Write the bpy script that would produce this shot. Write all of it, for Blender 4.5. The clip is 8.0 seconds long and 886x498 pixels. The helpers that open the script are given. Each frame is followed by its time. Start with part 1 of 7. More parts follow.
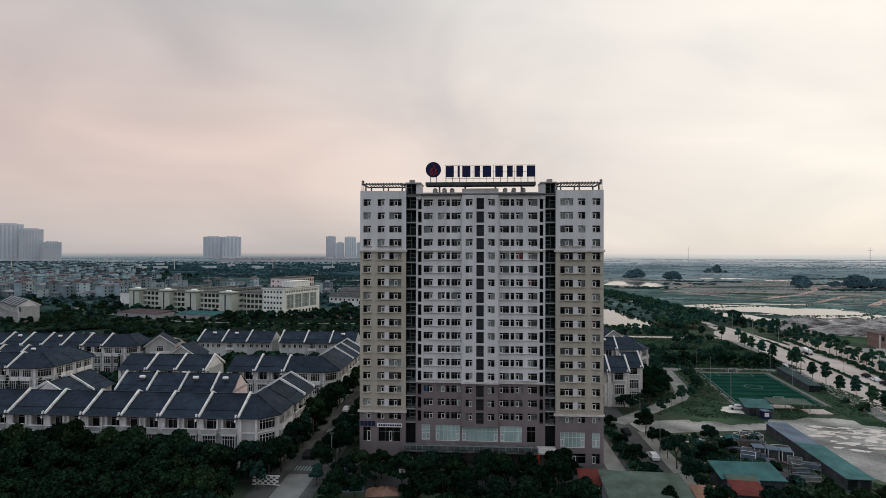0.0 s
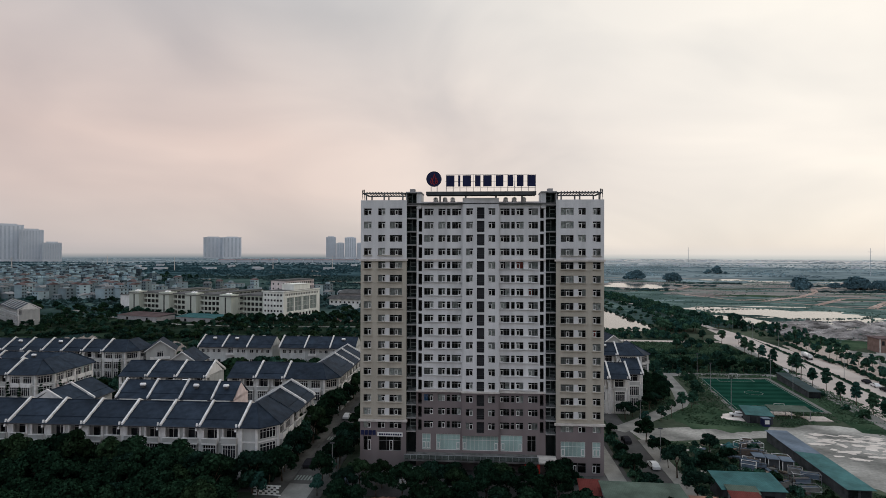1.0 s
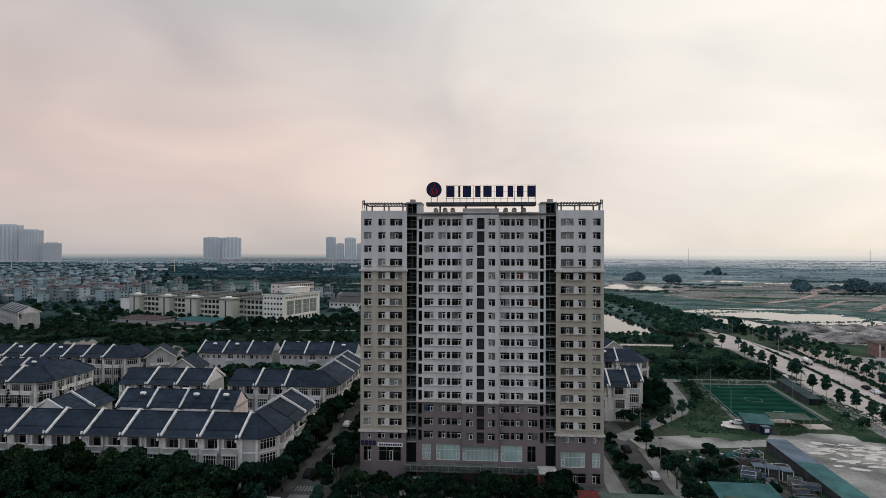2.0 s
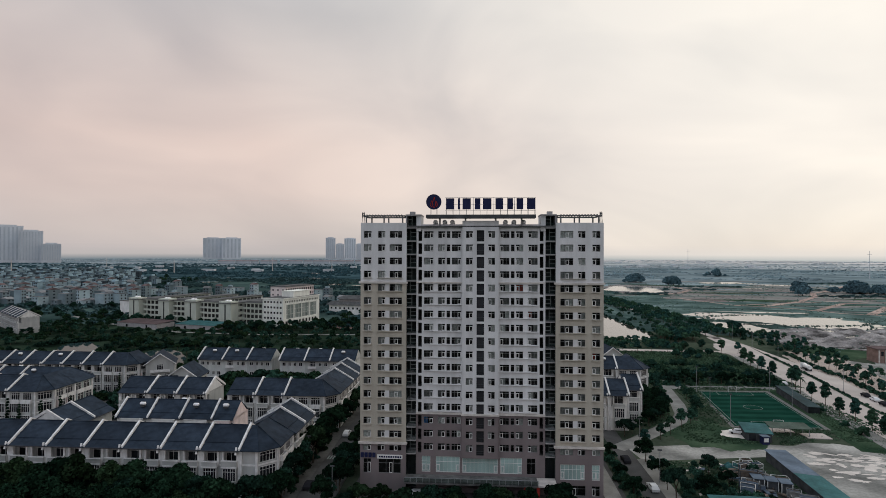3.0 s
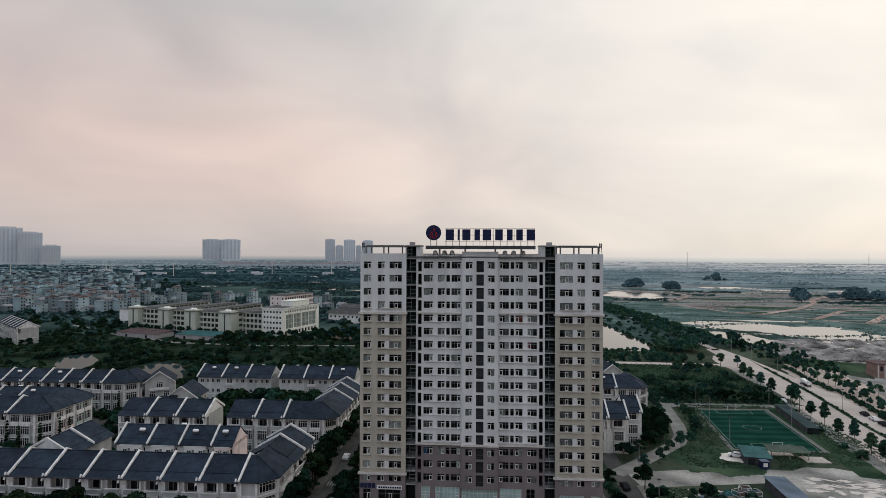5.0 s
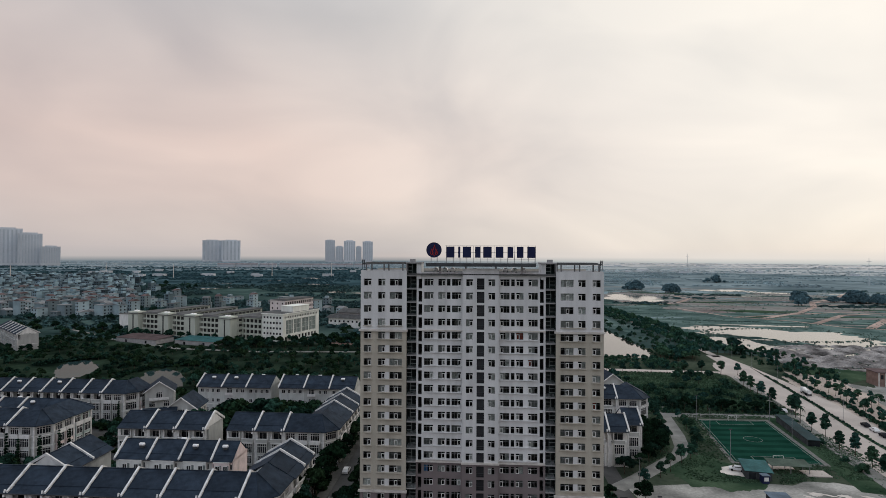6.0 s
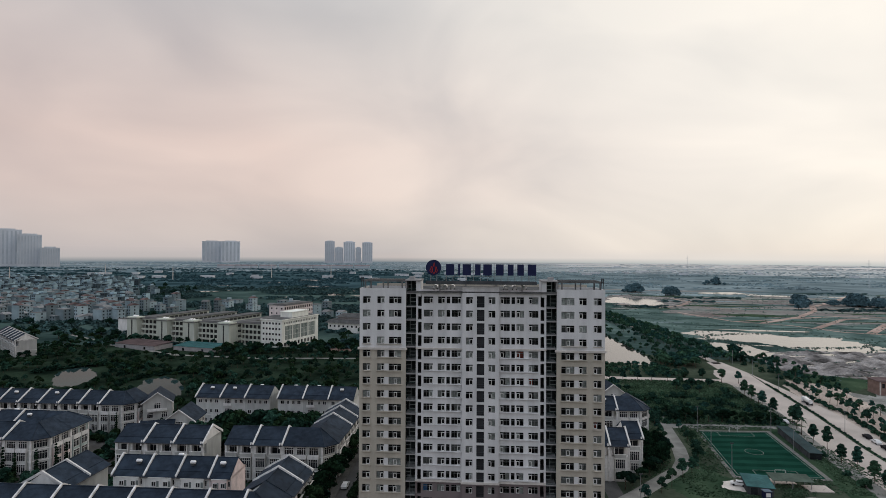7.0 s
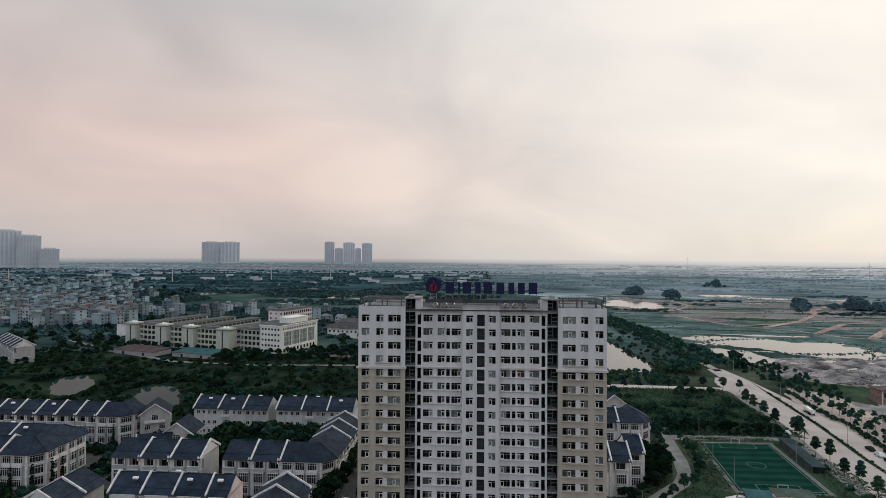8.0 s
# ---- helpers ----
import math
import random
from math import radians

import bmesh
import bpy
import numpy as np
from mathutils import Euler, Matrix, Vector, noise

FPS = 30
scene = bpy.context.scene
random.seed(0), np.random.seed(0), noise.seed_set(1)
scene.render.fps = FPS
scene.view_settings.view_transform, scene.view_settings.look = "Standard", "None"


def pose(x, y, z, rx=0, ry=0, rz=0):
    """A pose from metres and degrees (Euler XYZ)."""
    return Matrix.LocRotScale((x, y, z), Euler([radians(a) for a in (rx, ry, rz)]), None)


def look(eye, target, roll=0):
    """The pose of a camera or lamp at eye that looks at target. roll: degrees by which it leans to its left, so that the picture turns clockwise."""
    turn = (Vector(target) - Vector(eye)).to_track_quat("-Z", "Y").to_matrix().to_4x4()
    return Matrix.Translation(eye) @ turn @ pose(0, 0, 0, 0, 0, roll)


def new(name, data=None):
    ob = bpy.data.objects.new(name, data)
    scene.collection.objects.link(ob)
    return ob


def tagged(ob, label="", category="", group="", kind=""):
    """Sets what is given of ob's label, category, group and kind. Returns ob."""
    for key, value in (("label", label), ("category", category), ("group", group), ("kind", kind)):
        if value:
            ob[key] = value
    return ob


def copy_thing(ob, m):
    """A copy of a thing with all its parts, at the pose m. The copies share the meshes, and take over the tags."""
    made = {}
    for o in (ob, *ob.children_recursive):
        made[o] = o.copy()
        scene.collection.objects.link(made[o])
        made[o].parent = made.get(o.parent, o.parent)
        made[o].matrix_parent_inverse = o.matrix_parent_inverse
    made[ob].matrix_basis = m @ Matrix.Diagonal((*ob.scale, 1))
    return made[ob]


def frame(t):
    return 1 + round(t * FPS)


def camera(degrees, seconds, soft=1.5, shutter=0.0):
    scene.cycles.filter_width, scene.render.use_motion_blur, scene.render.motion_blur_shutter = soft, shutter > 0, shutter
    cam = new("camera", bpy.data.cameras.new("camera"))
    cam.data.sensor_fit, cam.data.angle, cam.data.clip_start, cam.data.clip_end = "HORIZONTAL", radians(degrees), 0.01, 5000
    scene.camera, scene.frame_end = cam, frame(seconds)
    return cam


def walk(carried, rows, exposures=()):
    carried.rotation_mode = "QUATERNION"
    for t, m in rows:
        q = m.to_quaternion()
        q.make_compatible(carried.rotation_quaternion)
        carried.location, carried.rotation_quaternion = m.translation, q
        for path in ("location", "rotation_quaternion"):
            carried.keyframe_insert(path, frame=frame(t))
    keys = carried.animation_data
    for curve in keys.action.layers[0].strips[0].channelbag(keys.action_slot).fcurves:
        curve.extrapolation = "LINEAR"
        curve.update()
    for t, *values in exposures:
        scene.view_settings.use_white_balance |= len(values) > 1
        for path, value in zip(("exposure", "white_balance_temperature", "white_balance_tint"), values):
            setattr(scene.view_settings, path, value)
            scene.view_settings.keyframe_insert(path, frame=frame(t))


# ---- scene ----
cam = camera(76.2, 8.0, soft=0.7)
METRES, EYE, TILT, LEAN, TURN = 26.4, 48.7, 0.3, -0.12, 0.0
ROWS = [
    (0.0, 0.0, 0.0, 0.0, 0.0, 0.0, -0.0),
    (0.5, -0.0023, -0.0009, 0.038, 0.01, 0.01, -0.01),
    (1.0, -0.0037, -0.0019, 0.08, 0.01, 0.02, -0.02),
    (1.5, -0.0043, -0.0036, 0.1238, 0.01, 0.03, -0.02),
    (3.0, -0.0056, -0.0077, 0.2782, -0.03, 0.04, -0.04),
    (3.5, -0.0055, -0.0088, 0.3385, -0.05, 0.06, -0.05),
    (4.0, -0.0057, -0.011, 0.4031, -0.06, 0.09, -0.08),
    (4.5, -0.0059, -0.0131, 0.4705, -0.08, 0.11, -0.08),
    (6.0, -0.012, -0.0044, 0.6906, -0.08, 0.16, -0.13),
    (6.5, -0.0125, 0.01, 0.7639, -0.1, 0.19, -0.15),
    (7.0, -0.0125, 0.0301, 0.8389, -0.11, 0.21, -0.16),
    (7.5, -0.0127, 0.0529, 0.9137, -0.12, 0.23, -0.17),
    (8.0, -0.0127, 0.0771, 0.9879, -0.13, 0.26, -0.18),
]
walk(cam, [(t, pose(0, 0, EYE, TILT, LEAN, TURN) @ pose(METRES * x, METRES * 1.28 * y, METRES * z, 90 + pitch, roll, yaw)) for t, x, y, z, yaw, pitch, roll in ROWS])

# ---- sky and light ----
SUN_AZ, SUN_EL = radians(42.0), radians(27.0)      # sun ahead and to the right, behind cloud
world = bpy.data.worlds.new("overcast_sky")
scene.world = world
world.use_nodes = True
wn, wl = world.node_tree.nodes, world.node_tree.links
wn.clear()


def wnode(kind, **inputs):
    n = wn.new(kind)
    for key, value in inputs.items():
        n.inputs[int(key[1:]) if key[0] == "i" and key[1:].isdigit() else key].default_value = value
    return n


def ramp_node(nodes, stops):
    r = nodes.new("ShaderNodeValToRGB")
    while len(r.color_ramp.elements) < len(stops):
        r.color_ramp.elements.new(0.5)
    for e, (pos, col) in zip(r.color_ramp.elements, stops):
        e.position, e.color = pos, (*col, 1)
    return r


w_co = wnode("ShaderNodeTexCoord")
w_sep = wnode("ShaderNodeSeparateXYZ")
wl.new(w_co.outputs["Generated"], w_sep.inputs[0])
# elevation: peach at the horizon, cooler grey above
w_elev = ramp_node(wn, [(0.0, (0.56, 0.505, 0.49)), (0.03, (0.63, 0.545, 0.51)), (0.10, (0.750, 0.600, 0.535)), (0.18, (0.785, 0.618, 0.545)), (0.38, (0.58, 0.535, 0.52)), (0.58, (0.70, 0.72, 0.74)), (1.0, (0.82, 0.88, 0.94))])
wl.new(w_sep.outputs["Z"], w_elev.inputs[0])
# brightness towards the veiled sun
w_dot = wn.new("ShaderNodeVectorMath")
w_dot.operation = "DOT_PRODUCT"
sun_dir = Vector((math.sin(SUN_AZ) * math.cos(SUN_EL), math.cos(SUN_AZ) * math.cos(SUN_EL), math.sin(SUN_EL)))
w_dot.inputs[1].default_value = sun_dir
wl.new(w_co.outputs["Generated"], w_dot.inputs[0])
w_glow = ramp_node(wn, [(0.0, (0, 0, 0)), (0.52, (0.04, 0.04, 0.04)), (0.78, (0.42, 0.42, 0.42)), (0.92, (0.80, 0.80, 0.80)), (1.0, (1, 1, 1))])
wl.new(w_dot.outputs["Value"], w_glow.inputs[0])
w_bright = wn.new("ShaderNodeMixRGB")
w_bright.inputs[2].default_value = (0.905, 0.857, 0.778, 1)
wl.new(w_glow.outputs[0], w_bright.inputs[0])
wl.new(w_elev.outputs[0], w_bright.inputs[1])
# soft cloud banks
w_map = wn.new("ShaderNodeMapping")
w_map.inputs["Scale"].default_value = (1.5, 1.5, 3.2)
w_map.inputs["Location"].default_value = (0.35, 0.1, 0.4)
wl.new(w_co.outputs["Generated"], w_map.inputs[0])
w_noise = wnode("ShaderNodeTexNoise", Scale=1.7, Detail=4.0, Roughness=0.45, Distortion=0.5)
wl.new(w_map.outputs[0], w_noise.inputs["Vector"])
w_cloud = ramp_node(wn, [(0.34, (0.80, 0.82, 0.85)), (0.62, (1.01, 1.01, 1.01))])
wl.new(w_noise.outputs["Fac"], w_cloud.inputs[0])
w_mul = wn.new("ShaderNodeMixRGB")
w_mul.blend_type = "MULTIPLY"
w_mul.inputs[0].default_value = 1.0
wl.new(w_bright.outputs[0], w_mul.inputs[1])
wl.new(w_cloud.outputs[0], w_mul.inputs[2])
# cooler, slightly dimmer cloud away from the sun and overhead
w_cool = ramp_node(wn, [(0.0, (1.02, 1.16, 1.36)), (0.44, (1.0, 1.09, 1.22)), (0.60, (0.88, 0.885, 0.91)), (0.78, (1.0, 1.0, 1.0))])
w_half = wn.new("ShaderNodeMath")
w_half.operation = "MULTIPLY_ADD"
w_half.inputs[1].default_value, w_half.inputs[2].default_value = 0.5, 0.5
wl.new(w_dot.outputs["Value"], w_half.inputs[0])
wl.new(w_half.outputs[0], w_cool.inputs[0])
w_mul2 = wn.new("ShaderNodeMixRGB")
w_mul2.blend_type = "MULTIPLY"
w_mul2.inputs[0].default_value = 1.0
wl.new(w_mul.outputs[0], w_mul2.inputs[1])
wl.new(w_cool.outputs[0], w_mul2.inputs[2])
w_sky = wn.new("ShaderNodeTexSky")
w_sky.sky_type = "NISHITA"
w_sky.sun_disc = False
w_sky.sun_elevation, w_sky.sun_rotation = SUN_EL, SUN_AZ
w_bg1 = wn.new("ShaderNodeBackground")
w_bg1.inputs[1].default_value = 0.006
wl.new(w_sky.outputs[0], w_bg1.inputs[0])
w_bg2 = wn.new("ShaderNodeBackground")
w_bg2.inputs[1].default_value = 1.02
wl.new(w_mul2.outputs[0], w_bg2.inputs[0])
w_add = wn.new("ShaderNodeAddShader")
w_out = wn.new("ShaderNodeOutputWorld")
wl.new(w_bg1.outputs[0], w_add.inputs[0])
wl.new(w_bg2.outputs[0], w_add.inputs[1])
wl.new(w_add.outputs[0], w_out.inputs[0])

sun = new("sun", bpy.data.lights.new("sun", "SUN"))
sun.data.energy, sun.data.angle, sun.data.color = 0.5, radians(18), (1.0, 0.92, 0.82)
sun.matrix_world = look(sun_dir * 100, (0, 0, 0))

# ---- materials ----


def material(name, col, rough=0.85, var=0.15, scale=0.6, fine=8.0, bump=0.15, metal=0.0, tint=None, rand=0.0, spec=0.0, streak=0.0, island=0.0):
    """A procedural surface: base colour varied at two scales, by object and by island, with fine relief."""
    m = bpy.data.materials.new(name)
    m.use_nodes = True
    n, l = m.node_tree.nodes, m.node_tree.links
    b = n["Principled BSDF"]
    b.inputs["Roughness"].default_value, b.inputs["Metallic"].default_value = rough, metal
    b.inputs["Specular IOR Level"].default_value = spec
    co = n.new("ShaderNodeTexCoord")
    big = n.new("ShaderNodeTexNoise")
    big.inputs["Scale"].default_value, big.inputs["Detail"].default_value = scale, 5.0
    small = n.new("ShaderNodeTexNoise")
    small.inputs["Scale"].default_value, small.inputs["Detail"].default_value = fine, 3.0
    l.new(co.outputs["Object"], small.inputs["Vector"])
    if streak:
        mp = n.new("ShaderNodeMapping")
        mp.inputs["Scale"].default_value = (1.0, 1.0, streak)
        l.new(co.outputs["Object"], mp.inputs[0])
        l.new(mp.outputs[0], big.inputs["Vector"])
    else:
        l.new(co.outputs["Object"], big.inputs["Vector"])
    dark = tuple(c * (1 - var * 1.6) for c in col)
    light = tint if tint else tuple(min(1, c * (1 + var)) for c in col)
    r = ramp_node(n, [(0.30, dark), (0.70, light)])
    l.new(big.outputs["Fac"], r.inputs[0])
    mul = n.new("ShaderNodeMixRGB")
    mul.blend_type, mul.inputs[0].default_value = "MULTIPLY", 1.0
    r2 = ramp_node(n, [(0.25, (1 - var,) * 3), (0.75, (1.0,) * 3)])
    l.new(small.outputs["Fac"], r2.inputs[0])
    l.new(r.outputs[0], mul.inputs[1])
    l.new(r2.outputs[0], mul.inputs[2])
    out = mul
    for amount, kind, socket in ((rand, "ShaderNodeObjectInfo", "Random"), (island, "ShaderNodeNewGeometry", "Random Per Island")):
        if amount:
            oi = n.new(kind)
            mr = n.new("ShaderNodeMapRange")
            mr.inputs["To Min"].default_value, mr.inputs["To Max"].default_value = 1 - amount, 1 + amount
            l.new(oi.outputs[socket], mr.inputs["Value"])
            sc = n.new("ShaderNodeVectorMath")
            sc.operation = "SCALE"
            l.new(out.outputs[0], sc.inputs[0])
            l.new(mr.outputs[0], sc.inputs["Scale"])
            out = sc
    l.new(out.outputs[0], b.inputs["Base Color"])
    if bump:
        bp = n.new("ShaderNodeBump")
        bp.inputs["Strength"].default_value, bp.inputs["Distance"].default_value = bump, 0.05
        l.new(small.outputs["Fac"], bp.inputs["Height"])
        l.new(bp.outputs[0], b.inputs["Normal"])
    return m


def glass_material(name, tint, gloss):
    m = bpy.data.materials.new(name)
    m.use_nodes = True
    n, l = m.node_tree.nodes, m.node_tree.links
    n.remove(n["Principled BSDF"])
    tr, gl, fr, mx = n.new("ShaderNodeBsdfTransparent"), n.new("ShaderNodeBsdfGlossy"), n.new("ShaderNodeFresnel"), n.new("ShaderNodeMixShader")
    tr.inputs[0].default_value = (*tint, 1)
    gl.inputs["Roughness"].default_value = 0.06
    fr.inputs[0].default_value = gloss
    l.new(fr.outputs[0], mx.inputs[0])
    l.new(tr.outputs[0], mx.inputs[1])
    l.new(gl.outputs[0], mx.inputs[2])
    l.new(mx.outputs[0], n["Material Output"].inputs[0])
    return m


def tile_material(name, col):
    """Dark roof tiles in courses that follow the slope (rows by height)."""
    m = material(name, col, rough=0.7, var=0.25, scale=0.5, fine=5.0, bump=0, rand=0.16, spec=0.05)
    n, l = m.node_tree.nodes, m.node_tree.links
    co = n.new("ShaderNodeTexCoord")
    w = n.new("ShaderNodeTexWave")
    w.bands_direction = "Z"
    w.wave_profile = "SAW"
    w.inputs["Scale"].default_value = 1.6
    w.inputs["Distortion"].default_value = 0.4
    l.new(co.outputs["Object"], w.inputs["Vector"])
    bp = n.new("ShaderNodeBump")
    bp.inputs["Strength"].default_value, bp.inputs["Distance"].default_value = 0.6, 0.05
    l.new(w.outputs["Fac"], bp.inputs["Height"])
    l.new(bp.outputs[0], n["Principled BSDF"].inputs["Normal"])
    return m


def sheet_material(name, c):
    """Corrugated sheet with rust and fading."""
    m = material(name, c, rough=0.75, var=0.22, scale=0.25, fine=1.6, bump=0, spec=0.03, rand=0.1)
    n, l = m.node_tree.nodes, m.node_tree.links
    co = n.new("ShaderNodeTexCoord")
    w = n.new("ShaderNodeTexWave")
    w.bands_direction = "X"
    w.inputs["Scale"].default_value = 0.9
    l.new(co.outputs["Object"], w.inputs["Vector"])
    bp = n.new("ShaderNodeBump")
    bp.inputs["Strength"].default_value, bp.inputs["Distance"].default_value = 0.3, 0.05
    l.new(w.outputs["Fac"], bp.inputs["Height"])
    l.new(bp.outputs[0], n["Principled BSDF"].inputs["Normal"])
    return m


def water_material(name, col, rough, spec=0.5):
    m = material(name, col, rough=rough, var=0.3, scale=0.02, fine=0.6, bump=0.04, spec=spec)
    return m


WHITE = material("white_render", (0.67, 0.67, 0.67), var=0.10, scale=0.45, streak=0.16, fine=5)
BEIGE = material("beige_render", (0.468, 0.432, 0.365), var=0.10, scale=0.45, streak=0.16, fine=5)
MAUVE = material("mauve_render", (0.205, 0.175, 0.175), var=0.08, scale=0.3, streak=0.3, fine=6)
LEDGE = material("ledge_render", (0.62, 0.58, 0.54), var=0.12, scale=0.8, fine=6)
GREYWALL = material("grey_render", (0.36, 0.35, 0.35), var=0.12, scale=0.5, fine=6)
# Room surfaces near-black, so the darkness of unlit rooms is in the colour.
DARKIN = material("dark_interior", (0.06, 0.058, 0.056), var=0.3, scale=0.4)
SLOTFRAME = material("grey_green_stair_frame", (0.20, 0.225, 0.215), rough=0.6, var=0.15)
# Stair slot walls, near-black and much darker than the fronts beside them.
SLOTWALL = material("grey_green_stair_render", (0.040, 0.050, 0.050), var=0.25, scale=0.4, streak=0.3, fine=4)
SCREEN = material("grey_loggia_screen", (0.040, 0.041, 0.044), rough=0.5, var=0.2, rand=0.3)
PERGOLA = material("weathered_grey_pergola", (0.17, 0.17, 0.17), var=0.25, scale=0.8, fine=6)
GREYFRAME = material("grey_window_frame", (0.26, 0.26, 0.26), rough=0.5, var=0.1, bump=0)
ROOFDARK = material("dark_weathered_roof", (0.13, 0.13, 0.13), var=0.25, scale=0.3, fine=3)
GREENRAIL = material("dark_green_metal", (0.036, 0.056, 0.052), rough=0.5, var=0.2)
UPVC = material("white_window_frame", (0.72, 0.72, 0.70), rough=0.5, var=0.05, bump=0)
DARKFRAME = material("dark_window_frame", (0.07, 0.07, 0.075), rough=0.5, var=0.1, bump=0)
CURTAIN = material("curtain_cloth", (0.46, 0.45, 0.43), var=0.2, scale=2, fine=10, rand=0.75, bump=0)
RED_CURTAIN = material("red_curtain_cloth", (0.34, 0.09, 0.07), var=0.2, scale=2)
BLUE_CURTAIN = material("blue_curtain_cloth", (0.08, 0.2, 0.42), var=0.2, scale=2)
GLASS = glass_material("window_glass", (0.72, 0.77, 0.76), 1.24)
OLDCANOPY = material("weathered_canopy", (0.17, 0.17, 0.165), var=0.3, scale=0.6)
TEALSCREEN = material("pale_teal_blind", (0.36, 0.50, 0.47), rough=0.3, var=0.22, scale=0.35, streak=0.2, spec=0.3)
NAVY = material("navy_sign_face", (0.025, 0.03, 0.075), rough=0.45, var=0.1, bump=0)
SIGNRED = material("red_sign_face", (0.45, 0.05, 0.04), rough=0.45, var=0.1, bump=0)
STEEL = material("grey_steel", (0.33, 0.34, 0.35), rough=0.55, var=0.2, metal=0.3)
DARKSTEEL = material("dark_steel", (0.08, 0.085, 0.09), rough=0.55, var=0.2)
STAINLESS = material("stainless_tank", (0.86, 0.86, 0.86), rough=0.3, var=0.1, metal=0.25, bump=0, spec=0.5)
TILE = tile_material("blue_grey_roof_tile", (0.030, 0.043, 0.063))
VWALL = material("cream_villa_render", (0.47, 0.475, 0.46), var=0.12, scale=0.5, streak=0.3, rand=0.12)
# White render; on villa rears and gables its extra brightness paints the light.
VREAR = material("white_villa_render", (0.80, 0.79, 0.765), var=0.1, scale=0.5, streak=0.3, rand=0.1)
# Bands and walls of far buildings, tinted pale blue for haze.
FINS = material("pale_blue_window_band", (0.50, 0.54, 0.575), rough=0.5, var=0.1, scale=0.02)
VTRIM = material("pale_villa_trim", (0.76, 0.75, 0.735), var=0.12, scale=0.8, rand=0.08)
TEALWALL = material("pale_teal_villa_render", (0.40, 0.475, 0.455), var=0.12, scale=0.5, streak=0.3)
PINKWALL = material("pink_villa_render", (0.80, 0.67, 0.645), var=0.12, scale=0.5)
DARKPANE = material("dark_pane_backing", (0.022, 0.025, 0.03), rough=0.25, var=0.3, rand=0.5, bump=0, spec=0.5)
SCHOOL = material("pale_yellow_green_render", (0.53, 0.56, 0.49), var=0.1, scale=0.3, streak=0.3)
SCHOOLMAIN = material("pale_school_render", (0.80, 0.81, 0.75), var=0.1, scale=0.3, streak=0.25)
SCHOOLROOF = material("grey_concrete_roof", (0.15, 0.15, 0.15), var=0.2, scale=0.2)
LEAF = [material("leaf_" + k, c, rough=0.7, var=0.35, scale=0.5, fine=4, bump=0, rand=0.35, island=0.45) for k, c in
        (("deep", (0.027, 0.068, 0.049)), ("mid", (0.034, 0.085, 0.058)), ("olive", (0.046, 0.099, 0.060)), ("blue", (0.029, 0.080, 0.066)))]
# Near-black copies of the leaf colours, with the foliage's shade put in.
SHADELEAF = [material("leaf_dark_" + k, c, rough=0.7, var=0.4, scale=0.5, fine=4, bump=0, rand=0.35, island=0.5) for k, c in
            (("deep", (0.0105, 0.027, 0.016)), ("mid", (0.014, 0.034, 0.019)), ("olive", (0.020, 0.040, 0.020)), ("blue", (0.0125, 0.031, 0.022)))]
# Distant leaf colours are paler and bluer: haze mixed into the base colour.
MISTLEAF = material("leaf_dim_far_copse", (0.34, 0.455, 0.495), rough=0.9, var=0.25, scale=0.006, fine=0.1, bump=0, island=0.3)
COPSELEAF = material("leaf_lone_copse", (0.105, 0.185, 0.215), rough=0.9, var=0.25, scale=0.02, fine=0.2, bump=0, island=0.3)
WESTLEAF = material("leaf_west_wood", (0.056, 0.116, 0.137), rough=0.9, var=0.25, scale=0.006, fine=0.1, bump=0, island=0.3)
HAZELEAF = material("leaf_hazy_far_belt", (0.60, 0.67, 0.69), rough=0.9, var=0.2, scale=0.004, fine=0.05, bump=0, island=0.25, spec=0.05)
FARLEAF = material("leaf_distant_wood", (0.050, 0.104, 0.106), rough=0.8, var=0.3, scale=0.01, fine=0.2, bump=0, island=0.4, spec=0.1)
BARK = material("bark", (0.11, 0.09, 0.07), var=0.3, scale=2)
DARKROOF = sheet_material("dark_blue_sheet_roof", (0.034, 0.060, 0.066))
TOWNRED = material("faded_red_town_roof", (0.14, 0.105, 0.105), rough=0.8, var=0.2, scale=0.2, rand=0.2)
BRICKPINK = material("pinkish_brick", (0.26, 0.18, 0.155), var=0.15, scale=0.5)
MUD = material("brown_mud", (0.27, 0.255, 0.25), var=0.5, scale=0.09, fine=1.2, tint=(0.56, 0.525, 0.51), bump=0.5)
DRYPATH = material("pale_dry_path", (0.50, 0.425, 0.375), var=0.15, scale=0.05, fine=0.5)
REDPATH = material("reddish_dry_track", (0.47, 0.36, 0.315), var=0.25, scale=0.03, fine=0.4)
ASPHALT = material("asphalt", (0.105, 0.104, 0.103), var=0.2, scale=0.12, fine=3)
PALEROAD = material("pale_concrete_road", (0.51, 0.455, 0.42), var=0.12, scale=0.06, fine=1.5)
PAVING = material("grey_paving", (0.26, 0.258, 0.245), var=0.18, scale=0.2, fine=3)
# Darker version of the grey paving, for the western footways.
DARKPAVING = material("dark_worn_paving", (0.125, 0.125, 0.120), var=0.25, scale=0.2, fine=3)
KERB = material("concrete_kerb", (0.2, 0.2, 0.19), var=0.2, scale=0.8)
DIRT = material("dirt_lot", (0.34, 0.345, 0.325), var=0.35, scale=0.08, fine=1.2, tint=(0.50, 0.49, 0.46))
PALEDIRT = material("pale_lime_patch", (0.68, 0.625, 0.58), var=0.15, scale=0.2, fine=1.5)
REDSOIL = material("red_bare_soil", (0.40, 0.325, 0.315), var=0.3, scale=0.015, fine=0.2, tint=(0.31, 0.33, 0.31))
